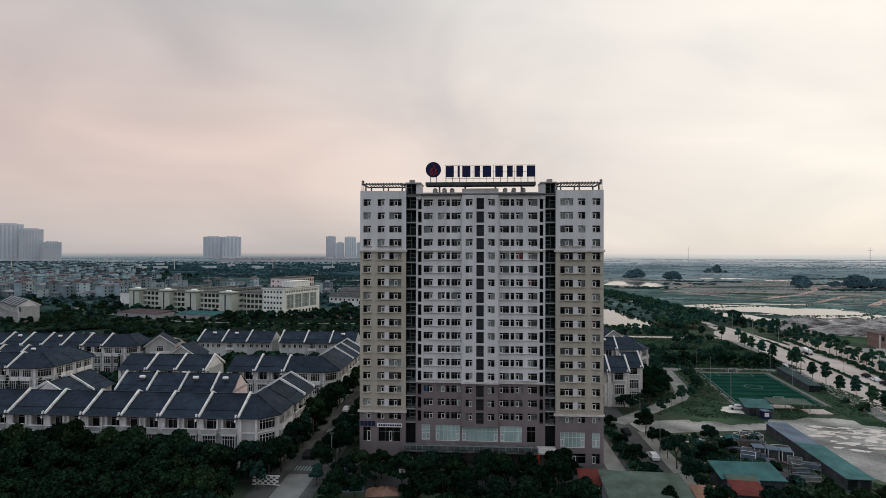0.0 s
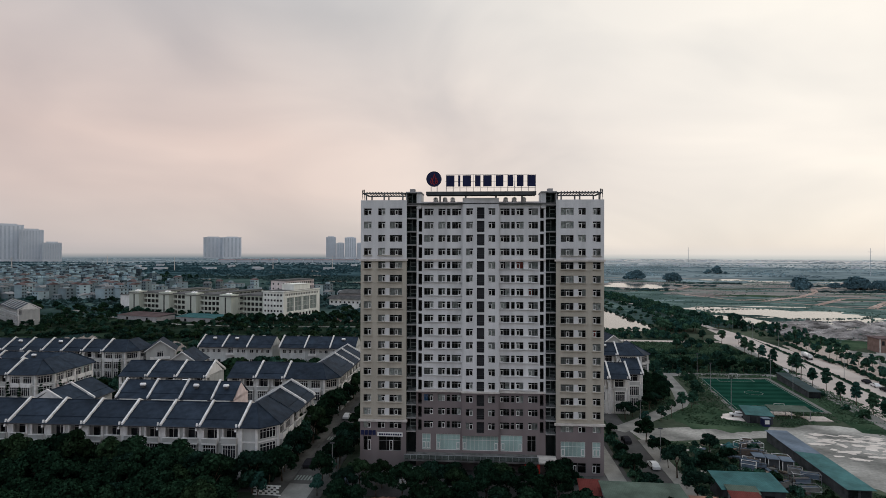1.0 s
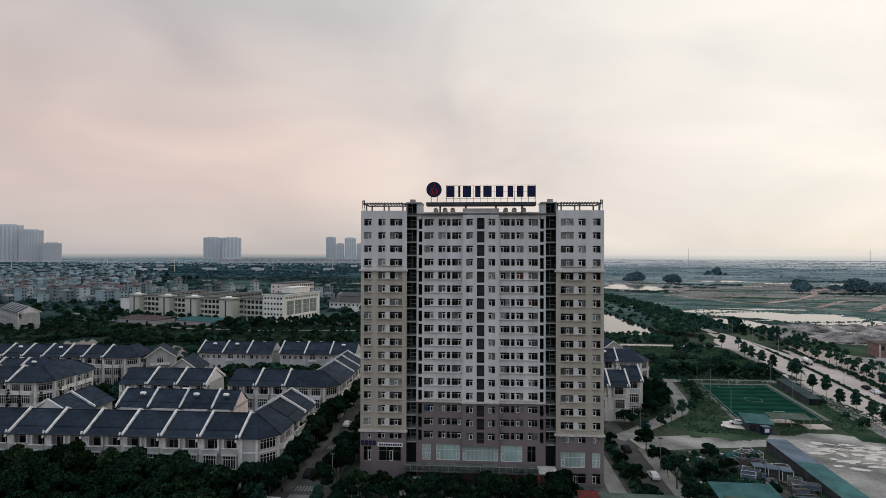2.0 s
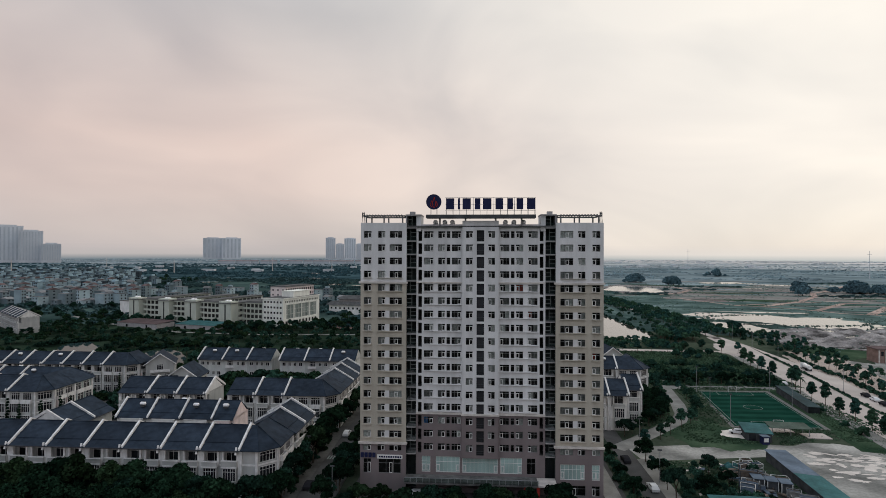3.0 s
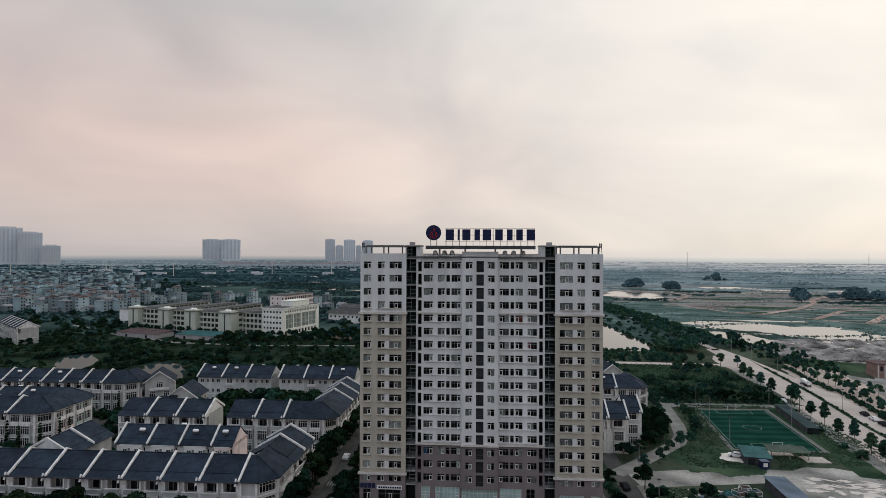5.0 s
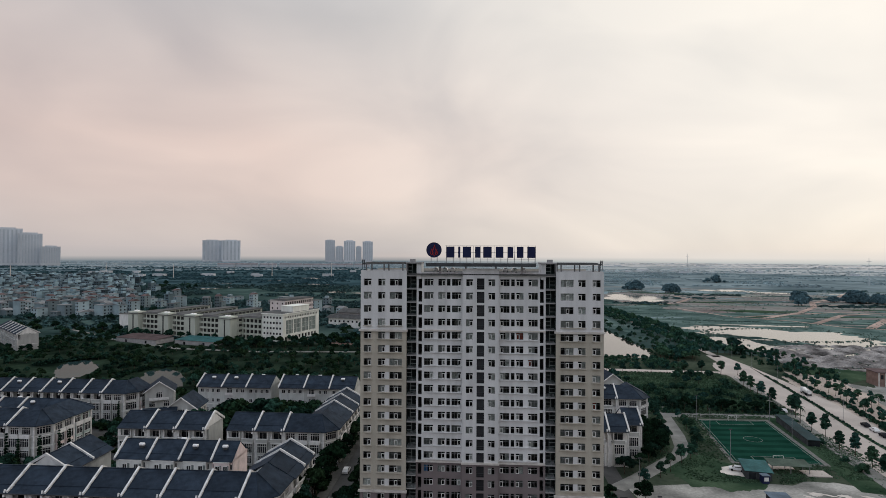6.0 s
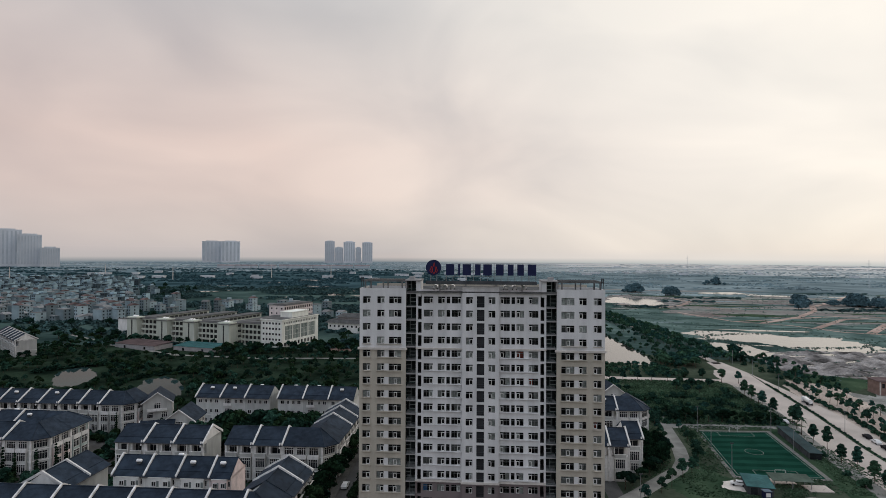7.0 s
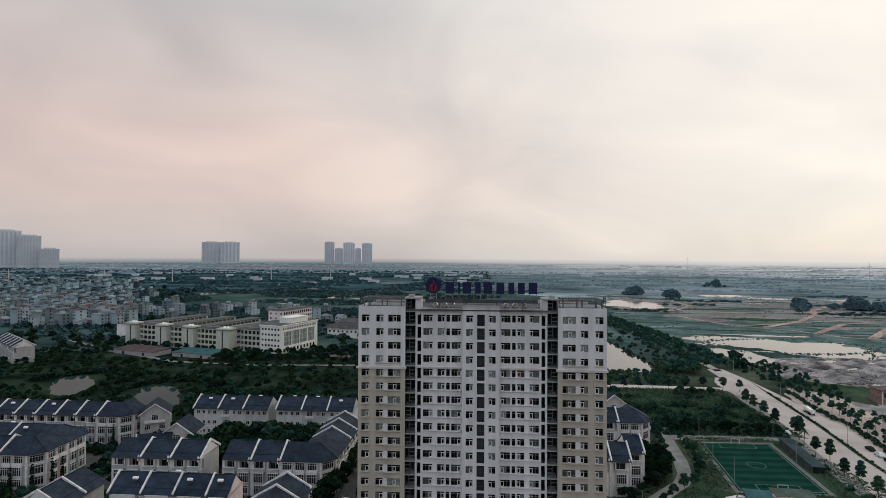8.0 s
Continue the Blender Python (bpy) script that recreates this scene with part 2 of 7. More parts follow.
# Meadow green shifted bluer to take in some of the haze.
MEADOW = material("meadow", (0.103, 0.190, 0.180), var=0.35, scale=0.03, fine=0.5, tint=(0.19, 0.27, 0.25))
LAWN = material("rough_lawn", (0.042, 0.092, 0.055), var=0.3, scale=0.07, fine=0.9, tint=(0.082, 0.125, 0.078))
TURF = material("green_turf", (0.009, 0.041, 0.029), var=0.15, scale=0.15, fine=3)
TURF2 = material("green_turf_mown", (0.014, 0.060, 0.043), var=0.15, scale=0.15, fine=3)
LINE = material("white_line_paint", (0.27, 0.31, 0.29), var=0.15, bump=0)
WATER = water_material("canal_water", (0.05, 0.05, 0.045), 0.08)
PONDWATER = water_material("pond_water", (0.024, 0.048, 0.05), 0.06, 0.015)
TEALROOF = sheet_material("teal_sheet_roof", (0.055, 0.150, 0.155))
GREENROOF = sheet_material("faded_green_sheet_roof", (0.095, 0.130, 0.108))
GREYROOF = sheet_material("grey_sheet_roof", (0.13, 0.17, 0.22))
REDROOF = sheet_material("red_sheet_roof", (0.17, 0.045, 0.04))
BROWNROOF = sheet_material("rusty_sheet_roof", (0.33, 0.19, 0.14))
TIMBER = material("scrap_timber", (0.16, 0.13, 0.11), var=0.3, scale=1.0, rand=0.4)
# Far building walls, with the haze in front of them painted in.
PALETOWER = material("pale_tower_render", (0.64, 0.67, 0.70), var=0.12, scale=0.02, streak=0.2, fine=0.1, rand=0.1)
TOWNWALL = material("town_house_render", (0.28, 0.36, 0.39), var=0.15, scale=0.1, rand=0.55)
# Far red roofs, greyed in colour for the haze.
FARROOF = material("pale_red_far_roof", (0.30, 0.25, 0.255), var=0.2, scale=0.05, rand=0.15)
TOWNROOF = material("town_house_roof", (0.26, 0.265, 0.27), var=0.2, scale=0.1, rand=0.4)
TOWNFAR = material("crowded_house_render", (0.205, 0.285, 0.325), var=0.15, scale=0.1, island=0.9)
TOWNTOPS = material("crowded_house_roof", (0.14, 0.185, 0.21), var=0.2, scale=0.1, island=0.7)
CARWHITE = material("white_car_paint", (0.7, 0.7, 0.7), rough=0.25, var=0.03, bump=0)
CARDARK = material("dark_car_paint", (0.03, 0.03, 0.035), rough=0.25, var=0.05, bump=0)
TYRE = material("tyre_rubber", (0.02, 0.02, 0.02), var=0.1)
# Outer fields and plains: the haze of distance is put into these colours.
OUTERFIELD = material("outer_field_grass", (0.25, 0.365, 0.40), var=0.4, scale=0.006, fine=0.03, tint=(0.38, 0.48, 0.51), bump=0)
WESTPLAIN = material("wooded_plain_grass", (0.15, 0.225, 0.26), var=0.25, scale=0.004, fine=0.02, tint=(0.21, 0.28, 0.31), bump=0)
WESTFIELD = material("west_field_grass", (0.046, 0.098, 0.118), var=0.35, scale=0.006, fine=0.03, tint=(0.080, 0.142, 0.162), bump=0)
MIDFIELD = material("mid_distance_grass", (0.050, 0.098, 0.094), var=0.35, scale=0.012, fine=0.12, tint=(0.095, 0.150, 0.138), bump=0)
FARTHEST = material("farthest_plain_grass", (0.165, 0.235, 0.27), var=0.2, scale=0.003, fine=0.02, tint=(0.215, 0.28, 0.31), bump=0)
# Park grass darkened so its colour holds the shade under the trees.
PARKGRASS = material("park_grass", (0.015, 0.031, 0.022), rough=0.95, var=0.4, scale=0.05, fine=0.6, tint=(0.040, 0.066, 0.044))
GROUNDMAT = material("open_ground", (0.044, 0.074, 0.054), rough=0.95, var=0.35, scale=0.035, fine=0.5, tint=(0.110, 0.135, 0.095))

# ---- building helpers ----
GRID = pose(8.57, 130.2, 0, 0, 0, -3.8)      # the estate's grid: u along the tower's front, v away from it


class Geo:
    """Gathers boxes and polygons, then becomes one mesh."""

    def __init__(self):
        self.v, self.f = [], []

    def poly(self, *pts):
        k = len(self.v)
        self.v += [tuple(p) for p in pts]
        self.f.append(tuple(range(k, k + len(pts))))
        return self

    def box(self, x0, x1, y0, y1, z0, z1):
        k = len(self.v)
        self.v += [(x, y, z) for z in (z0, z1) for x, y in ((x0, y0), (x1, y0), (x1, y1), (x0, y1))]
        self.f += [tuple(k + i for i in q) for q in ((3, 2, 1, 0), (4, 5, 6, 7), (0, 1, 5, 4), (1, 2, 6, 5), (2, 3, 7, 6), (3, 0, 4, 7))]
        return self

    def prism(self, base, top):
        """A solid between two outlines with equally many corners, counter-clockwise from above."""
        k, n = len(self.v), len(base)
        self.v += [tuple(p) for p in base] + [tuple(p) for p in top]
        self.f += [tuple(k + n - 1 - i for i in range(n)), tuple(k + n + i for i in range(n))]
        self.f += [(k + i, k + (i + 1) % n, k + n + (i + 1) % n, k + n + i) for i in range(n)]
        return self

    def rod(self, a, b, r, sides=6, r2=None):
        a, b = Vector(a), Vector(b)
        q = (b - a).to_track_quat("Z", "Y").to_matrix()
        ring = [q @ Vector((math.cos(i * 2 * math.pi / sides), math.sin(i * 2 * math.pi / sides), 0)) for i in range(sides)]
        r2 = r if r2 is None else r2
        return self.prism([a + p * r for p in ring], [b + p * r2 for p in ring])

    def mesh(self, name, mat, smooth=False):
        me = bpy.data.meshes.new(name)
        me.from_pydata(self.v, [], self.f)
        me.materials.append(mat)
        if smooth:
            me.polygons.foreach_set("use_smooth", [True] * len(me.polygons))
        me.update()
        return me


def thing(name, m, label, category, group="", kind="", data=None):
    ob = new(name, data)
    ob.matrix_world = m
    return tagged(ob, label, category, group, kind)


def part(name, geo, mat, parent, label="", m=None, smooth=False):
    """Links one mesh (a Geo or a ready mesh) under a thing or a part."""
    ob = new(name, geo.mesh(name, mat, smooth) if isinstance(geo, Geo) else geo)
    ob.parent = parent
    if m is not None:
        ob.matrix_local = m
    if label:
        ob["label"] = label
    return ob


def structure(name, geo, mat, label, category, m=GRID):
    return thing(name, m, label, category, kind="structure", data=geo.mesh(name, mat))


def wall_grid(x0, x1, z0, z1, y, thick, holes):
    """A wall facing -y with rectangular openings (x0, x1, z0, z1) cut through its thickness."""
    g = Geo()
    xs = sorted({x0, x1, *(h[0] for h in holes), *(h[1] for h in holes)})
    zs = sorted({z0, z1, *(h[2] for h in holes), *(h[3] for h in holes)})
    for a, b in zip(xs, xs[1:]):
        run = None
        for c, d in zip(zs, zs[1:]):
            mx, mz = (a + b) / 2, (c + d) / 2
            if any(h[0] < mx < h[1] and h[2] < mz < h[3] for h in holes):
                if run:
                    g.poly((a, y, run[0]), (b, y, run[0]), (b, y, run[1]), (a, y, run[1]))
                run = None
            else:
                run = (run[0], d) if run else (c, d)
        if run:
            g.poly((a, y, run[0]), (b, y, run[0]), (b, y, run[1]), (a, y, run[1]))
    w = y + thick
    for a, b, c, d in holes:
        g.poly((a, y, c), (a, w, c), (b, w, c), (b, y, c)).poly((a, y, d), (b, y, d), (b, w, d), (a, w, d))
        g.poly((a, y, c), (a, y, d), (a, w, d), (a, w, c)).poly((b, y, c), (b, w, c), (b, w, d), (b, y, d))
    g.poly((x0, y, z0), (x0, y, z1), (x0, w, z1), (x0, w, z0)).poly((x1, y, z0), (x1, w, z0), (x1, w, z1), (x1, y, z1))
    g.poly((x0, y, z1), (x1, y, z1), (x1, w, z1), (x0, w, z1)).poly((x0, y, z0), (x0, w, z0), (x1, w, z0), (x1, y, z0))
    return g


MESHES = {}


def shared(key, make):
    if key not in MESHES:
        MESHES[key] = make()
    return MESHES[key]


def grid_frame(xs, zs, holes, d, y=0.0):
    """A plate of cells between the lines xs and zs, with the cells in holes left open, d thick: one connected mesh."""
    g, idx = Geo(), {}

    def vert(i, j, back):
        if (i, j, back) not in idx:
            idx[i, j, back] = len(g.v)
            g.v.append((xs[i], y if back else y - d, zs[j]))
        return idx[i, j, back]
    nx, nz = len(xs) - 1, len(zs) - 1
    solid = lambda i, j: 0 <= i < nx and 0 <= j < nz and (i, j) not in holes
    for i in range(nx):
        for j in range(nz):
            if not solid(i, j):
                continue
            q = ((i, j), (i + 1, j), (i + 1, j + 1), (i, j + 1))
            g.f.append(tuple(vert(a, b, 0) for a, b in q))
            for (a, b), (c, e), (di, dj) in ((q[0], q[1], (0, -1)), (q[1], q[2], (1, 0)), (q[2], q[3], (0, 1)), (q[3], q[0], (-1, 0))):
                if not solid(i + di, j + dj):
                    g.f.append((vert(c, e, 0), vert(a, b, 0), vert(a, b, 1), vert(c, e, 1)))
    return g


def ring_frame(w, h, t, d, y=0.0, x=0.0, z=0.0, bars=1, bar=0.06, rails=()):
    """A rectangular frame with upright mullions and optional cross rails (heights)."""
    xs = [x - w / 2, x - w / 2 + t]
    for i in range(1, bars):
        c = x - w / 2 + w * i / bars
        xs += [c - bar / 2, c + bar / 2]
    xs += [x + w / 2 - t, x + w / 2]
    zs = [z, z + t]
    for r in rails:
        zs += [z + r - bar / 2, z + r + bar / 2]
    zs += [z + h - t, z + h]
    holes = {(i, j) for i in range(1, len(xs) - 1, 2) for j in range(1, len(zs) - 1, 2)}
    return grid_frame(xs, zs, holes, d, y)


# ---- ground ----
g = Geo()
RINGS = (0, 60, 150, 400, 1000, 2500, 4800)
for i, (r0, r1) in enumerate(zip(RINGS, RINGS[1:])):
    for k in range(48):
        a, b = k * math.pi / 24, (k + 1) * math.pi / 24
        q = [(r0 * math.cos(a), r0 * math.sin(a), 0), (r1 * math.cos(a), r1 * math.sin(a), 0), (r1 * math.cos(b), r1 * math.sin(b), 0), (r0 * math.cos(b), r0 * math.sin(b), 0)]
        g.poly(*(q[1:] if i == 0 else q))
        if i == 0:
            g.f[-1] = g.f[-1]
            g.v.append((0, 0, 0))
            g.f[-1] = (*g.f[-1], len(g.v) - 1)
structure("ground", g, GROUNDMAT, "flat green-brown plain of fields and scrub", "ground", pose(0, 0, 0))


def annulus(r0, r1, z):
    g = Geo()
    for k in range(96):
        a, b = k * math.pi / 48, (k + 1) * math.pi / 48
        g.poly((r0 * math.cos(a), r0 * math.sin(a), z), (r1 * math.cos(a), r1 * math.sin(a), z), (r1 * math.cos(b), r1 * math.sin(b), z), (r0 * math.cos(b), r0 * math.sin(b), z))
    return g


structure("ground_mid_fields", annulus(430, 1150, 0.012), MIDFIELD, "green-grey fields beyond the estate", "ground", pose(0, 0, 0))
def hazed_by_bearing(m, ratio):
    """Pales a plain's colour by that ratio from west to east, by bearing: haze put into the colour."""
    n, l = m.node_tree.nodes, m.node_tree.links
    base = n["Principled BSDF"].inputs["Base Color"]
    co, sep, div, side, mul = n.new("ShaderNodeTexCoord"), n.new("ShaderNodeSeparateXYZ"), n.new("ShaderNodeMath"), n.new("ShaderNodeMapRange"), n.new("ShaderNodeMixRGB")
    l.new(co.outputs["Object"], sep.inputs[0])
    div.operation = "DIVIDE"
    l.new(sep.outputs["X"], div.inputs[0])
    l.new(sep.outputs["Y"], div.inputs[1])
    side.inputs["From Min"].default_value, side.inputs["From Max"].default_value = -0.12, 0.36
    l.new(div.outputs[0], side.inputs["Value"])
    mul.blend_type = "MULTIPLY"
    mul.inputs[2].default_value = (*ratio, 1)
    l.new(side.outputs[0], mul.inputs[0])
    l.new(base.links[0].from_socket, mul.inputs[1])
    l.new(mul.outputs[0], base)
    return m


structure("ground_outer_fields", annulus(1150, 2300, 0.05), hazed_by_bearing(WESTFIELD, (4.0, 2.8, 2.6)), "dull blue-green fields, paled by painted haze towards the east", "ground", pose(0, 0, 0))
structure("ground_far_plain", annulus(2300, 3300, 0.06), hazed_by_bearing(WESTPLAIN, (3.0, 2.3, 2.05)), "grey-green wooded plain, paled by painted haze towards the east", "ground", pose(0, 0, 0))
structure("ground_farthest_plain", annulus(3300, 4800, 0.07), hazed_by_bearing(FARTHEST, (3.9, 2.8, 2.4)), "plain towards the horizon, palest with painted haze", "ground", pose(0, 0, 0))


def backdrop_material():
    """Horizon haze over distant hills, painted as a glow that thins out upwards into the sky; paler towards the sun."""
    m = bpy.data.materials.new("far_hills")
    m.use_nodes = True
    n, l = m.node_tree.nodes, m.node_tree.links
    n.remove(n["Principled BSDF"])
    co, sep = n.new("ShaderNodeTexCoord"), n.new("ShaderNodeSeparateXYZ")
    l.new(co.outputs["Object"], sep.inputs[0])
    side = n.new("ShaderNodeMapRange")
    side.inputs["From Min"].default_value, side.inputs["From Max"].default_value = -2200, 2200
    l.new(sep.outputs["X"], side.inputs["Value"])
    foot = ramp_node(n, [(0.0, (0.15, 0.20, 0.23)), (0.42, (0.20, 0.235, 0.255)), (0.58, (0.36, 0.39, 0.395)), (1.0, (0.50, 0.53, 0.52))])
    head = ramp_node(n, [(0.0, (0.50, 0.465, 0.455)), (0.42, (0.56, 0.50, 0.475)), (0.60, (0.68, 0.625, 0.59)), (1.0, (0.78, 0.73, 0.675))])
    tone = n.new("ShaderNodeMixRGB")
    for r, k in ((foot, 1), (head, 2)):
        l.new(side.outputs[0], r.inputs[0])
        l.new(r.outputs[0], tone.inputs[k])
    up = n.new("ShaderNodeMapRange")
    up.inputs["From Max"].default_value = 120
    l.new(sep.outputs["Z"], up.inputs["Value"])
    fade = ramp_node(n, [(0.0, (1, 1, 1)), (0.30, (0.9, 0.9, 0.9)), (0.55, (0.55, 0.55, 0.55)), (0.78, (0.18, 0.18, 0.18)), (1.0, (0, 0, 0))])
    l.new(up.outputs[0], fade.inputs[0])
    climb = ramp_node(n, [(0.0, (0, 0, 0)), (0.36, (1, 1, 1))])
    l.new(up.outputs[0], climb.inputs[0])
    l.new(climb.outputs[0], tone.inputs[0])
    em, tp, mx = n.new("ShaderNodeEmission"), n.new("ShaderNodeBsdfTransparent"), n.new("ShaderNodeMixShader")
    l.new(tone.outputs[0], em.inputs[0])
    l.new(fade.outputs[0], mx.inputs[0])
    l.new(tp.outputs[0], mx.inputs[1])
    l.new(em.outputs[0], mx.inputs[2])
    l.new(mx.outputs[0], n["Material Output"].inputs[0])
    return m


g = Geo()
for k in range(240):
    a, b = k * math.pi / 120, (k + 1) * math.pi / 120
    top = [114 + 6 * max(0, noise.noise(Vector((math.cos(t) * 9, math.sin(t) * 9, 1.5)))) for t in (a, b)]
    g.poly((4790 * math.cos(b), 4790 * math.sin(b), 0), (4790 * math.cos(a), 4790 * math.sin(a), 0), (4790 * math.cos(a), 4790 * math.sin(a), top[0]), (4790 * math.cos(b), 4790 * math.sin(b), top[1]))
structure("backdrop", g, backdrop_material(), "glowing band of pale haze and distant hills along the horizon", "backdrop", pose(0, 0, 0))


def strip(pts, w, z):
    """A band of width w along a polyline, at height z."""
    g = Geo()
    left, right = [], []
    for i, p in enumerate(pts):
        a, b = Vector(pts[max(0, i - 1)]), Vector(pts[min(len(pts) - 1, i + 1)])
        d = (b - a).normalized()
        nrm = Vector((-d.y, d.x))
        left.append(Vector(p) + nrm * w / 2)
        right.append(Vector(p) - nrm * w / 2)
    for i in range(len(pts) - 1):
        g.poly((*right[i], z), (*right[i + 1], z), (*left[i + 1], z), (*left[i], z))
    return g


def blob(cx, cy, rx, ry, z, turn=0, rough=0.25, n=110, seed=0):
    """A flat patch with an uneven outline."""
    pts = []
    c, s = math.cos(radians(turn)), math.sin(radians(turn))
    for i in range(n):
        a = i * 2 * math.pi / n
        r = 1 + rough * 2 * noise.noise(Vector((math.cos(a) * 1.6, math.sin(a) * 1.6, seed * 3.7))) + rough * 0.7 * noise.noise(Vector((math.cos(a) * 5, math.sin(a) * 5, seed * 1.3))) + rough * 0.45 * noise.noise(Vector((math.cos(a) * 14, math.sin(a) * 14, seed * 2.1)))
        x, y = rx * r * math.cos(a), ry * r * math.sin(a)
        pts.append((cx + x * c - y * s, cy + x * s + y * c, z))
    return Geo().poly(*pts)


def rect(u0, u1, v0, v1, z):
    return Geo().poly((u0, v0, z), (u1, v0, z), (u1, v1, z), (u0, v1, z))


# estate streets
structure("road_estate", rect(-215, -47, -14, 118, 0.03), ASPHALT, "dark asphalt lanes between the villa terraces", "road")
structure("road_west", rect(-41.8, -35.6, -70, 135, 0.05), ASPHALT, "grey asphalt street beside the tower", "road")
structure("pavement_west", Geo().box(-46.5, -41.8, -70, 135, 0, 0.15).box(-35.6, -33.0, -70, 135, 0, 0.15), DARKPAVING, "grey paved footways along the street", "pavement")
# The forecourt's dark colour includes the deep shade under its trees.
structure("pavement_tower", rect(-30, 33.5, -14, 26, 0.06), ASPHALT, "paved forecourt round the tower, coloured dark for tree shade", "pavement")
structure("ground_verge", strip([(u - 8.5, v) for u, v in ((107, -60), (111, -40), (122, 47), (127, 89), (131, 112))], 9, 0.035), LAWN, "grassy verge beside the avenue", "ground")
structure("road_gate", rect(-41.7, -35.7, -70, -9, 0.08), PAVING, "grey concrete apron at the estate gate", "road")
structure("ground_thicket", blob(103, 158, 34, 42, 0.02, rough=0.12, seed=17), LAWN, "grassy clearing in the thicket", "ground")
structure("pavement_plaza", blob(-98, 292, 34, 16, 0.05, turn=-8, rough=0.12, seed=61), BRICKPINK, "reddish paved square beside the school", "pavement")
structure("road_park", strip([(-384, 381), (-354, 338), (-278, 285), (-210, 250), (-150, 243), (-60, 250)], 4, 0.05), PAVING, "paved path through the park", "road")
structure("road_east", rect(37.5, 42.5, -30, 70, 0.05), ASPHALT, "grey asphalt street east of the tower", "road")
structure("pavement_east", Geo().box(28.5, 32.4, -8, 30, 0, 0.15).box(42.5, 46.0, -30, 26, 0, 0.15), PAVING, "pale paved footway along the street", "pavement")
structure("road_dirt", strip([(43, 30), (60, 33), (80, 36), (100, 33), (130, 25)], 11, 0.04), DIRT, "rutted grey dirt track", "road")
structure("ground_lot", blob(108, 14, 30, 31, 0.03, rough=0.13, seed=3), DIRT, "bare grey dirt lot", "ground")
LANE = [(39, 34), (47.6, 42.5), (59.5, 55.5), (66, 62.5), (70, 70.4), (73, 84), (76, 106.6), (79, 125)]
lane_at = lambda v: float(np.interp(v, [q for p, q in LANE], [p for p, q in LANE]))
structure("road_curved", strip(LANE, 5, 0.06), PAVING, "curved paved lane between trees", "road")
structure("road_pitch", strip([(79, 111), (100, 112), (128, 113)], 6, 0.05), PAVING, "narrow lane behind the football pitch", "road")
structure("ground_lawn", blob(70, 48, 14, 12, 0.045, rough=0.2, seed=5), LAWN, "patchy rough lawn", "ground")
# avenue: its western kerb, and places across from it
AVE = [(111, -40), (122, 47), (127, 89), (135, 134), (141.5, 185), (147, 224), (150, 256)]


def ave(v):
    return float(np.interp(v, [p[1] for p in AVE], [p[0] for p in AVE]))


def ribbon(left, right, z):
    """A band between two lines with equally many corners."""
    g = Geo()
    for i in range(len(left) - 1):
        g.poly((*left[i], z), (*right[i], z), (*right[i + 1], z), (*left[i + 1], z))
    return g


across = lambda widths: [(u + w, v) for (u, v), w in zip(AVE, widths)]
structure("road_avenue", ribbon(AVE, across((14, 14, 14, 14, 14, 14.6, 10)), 0.05), PALEROAD, "pale concrete avenue", "road")
structure("road_avenue_far_lane", ribbon(across((15.6,) * 5 + (14.7,)), across((27, 26.3, 25.6, 24.5, 19.8, 14.8)), 0.05), PALEROAD, "pale concrete carriageway beyond the median", "road")
structure("pavement_avenue", strip([(u - 2.5, v) for u, v in AVE[:5]], 5, 0.12), PAVING, "paved footway along the avenue", "pavement")
structure("median_avenue", strip(across((14.8,) * 5), 1.6, 0.15), LAWN, "narrow planted median of the avenue", "median")
structure("road_plaza", blob(146, 206, 9, 24, 0.047, turn=-8, rough=0.12, seed=23), PALEROAD, "pale concrete road junction", "road")
structure("ground_bare_verge", blob(175, 140, 17, 70, 0.03, turn=-7, rough=0.2, seed=24), DRYPATH, "pale bare earth beyond the avenue", "ground")
structure("road_cross", strip([(60, 203), (100, 201), (152, 198)], 8, 0.045), PALEROAD, "pale concrete cross street", "road")
structure("road_boulevard", strip([(155, 250), (158, 330), (156, 400), (148, 470), (143, 530), (138, 800)], 5, 0.05), PALEROAD, "pale tree-lined boulevard beside the canal", "road")

# water
structure("water_canal", strip([(90, 246), (95, 268), (92, 320), (88, 380), (84, 460), (80, 580)], 44, 0.03), WATER, "calm canal that mirrors the pale sky", "water")
structure("water_pond_east", blob(256, 362, 64, 46, 0.05, turn=-29, rough=0.28, seed=8), WATER, "shallow pond with muddy edges", "water")
structure("water_pond_small", blob(198, 308, 15, 44, 0.05, turn=4, rough=0.22, seed=2), WATER, "small shallow pond", "water")
structure("water_pond_far", blob(235, 755, 38, 60, 0.05, rough=0.25, seed=4), WATER, "distant round pond", "water")
structure("ground_park", blob(-190, 205, 190, 95, 0.022, rough=0.1, seed=41), PARKGRASS, "lakeside park grass, darkened for the shade among trees", "ground")
structure("water_lake", blob(-231, 178, 11, 26, 0.05, turn=34, rough=0.16, seed=6), PONDWATER, "dark still lake behind the terraces", "water")
structure("water_lake_east", blob(-166, 156, 10, 28, 0.06, turn=33, rough=0.16, seed=9), PONDWATER, "dark still arm of the lake", "water")
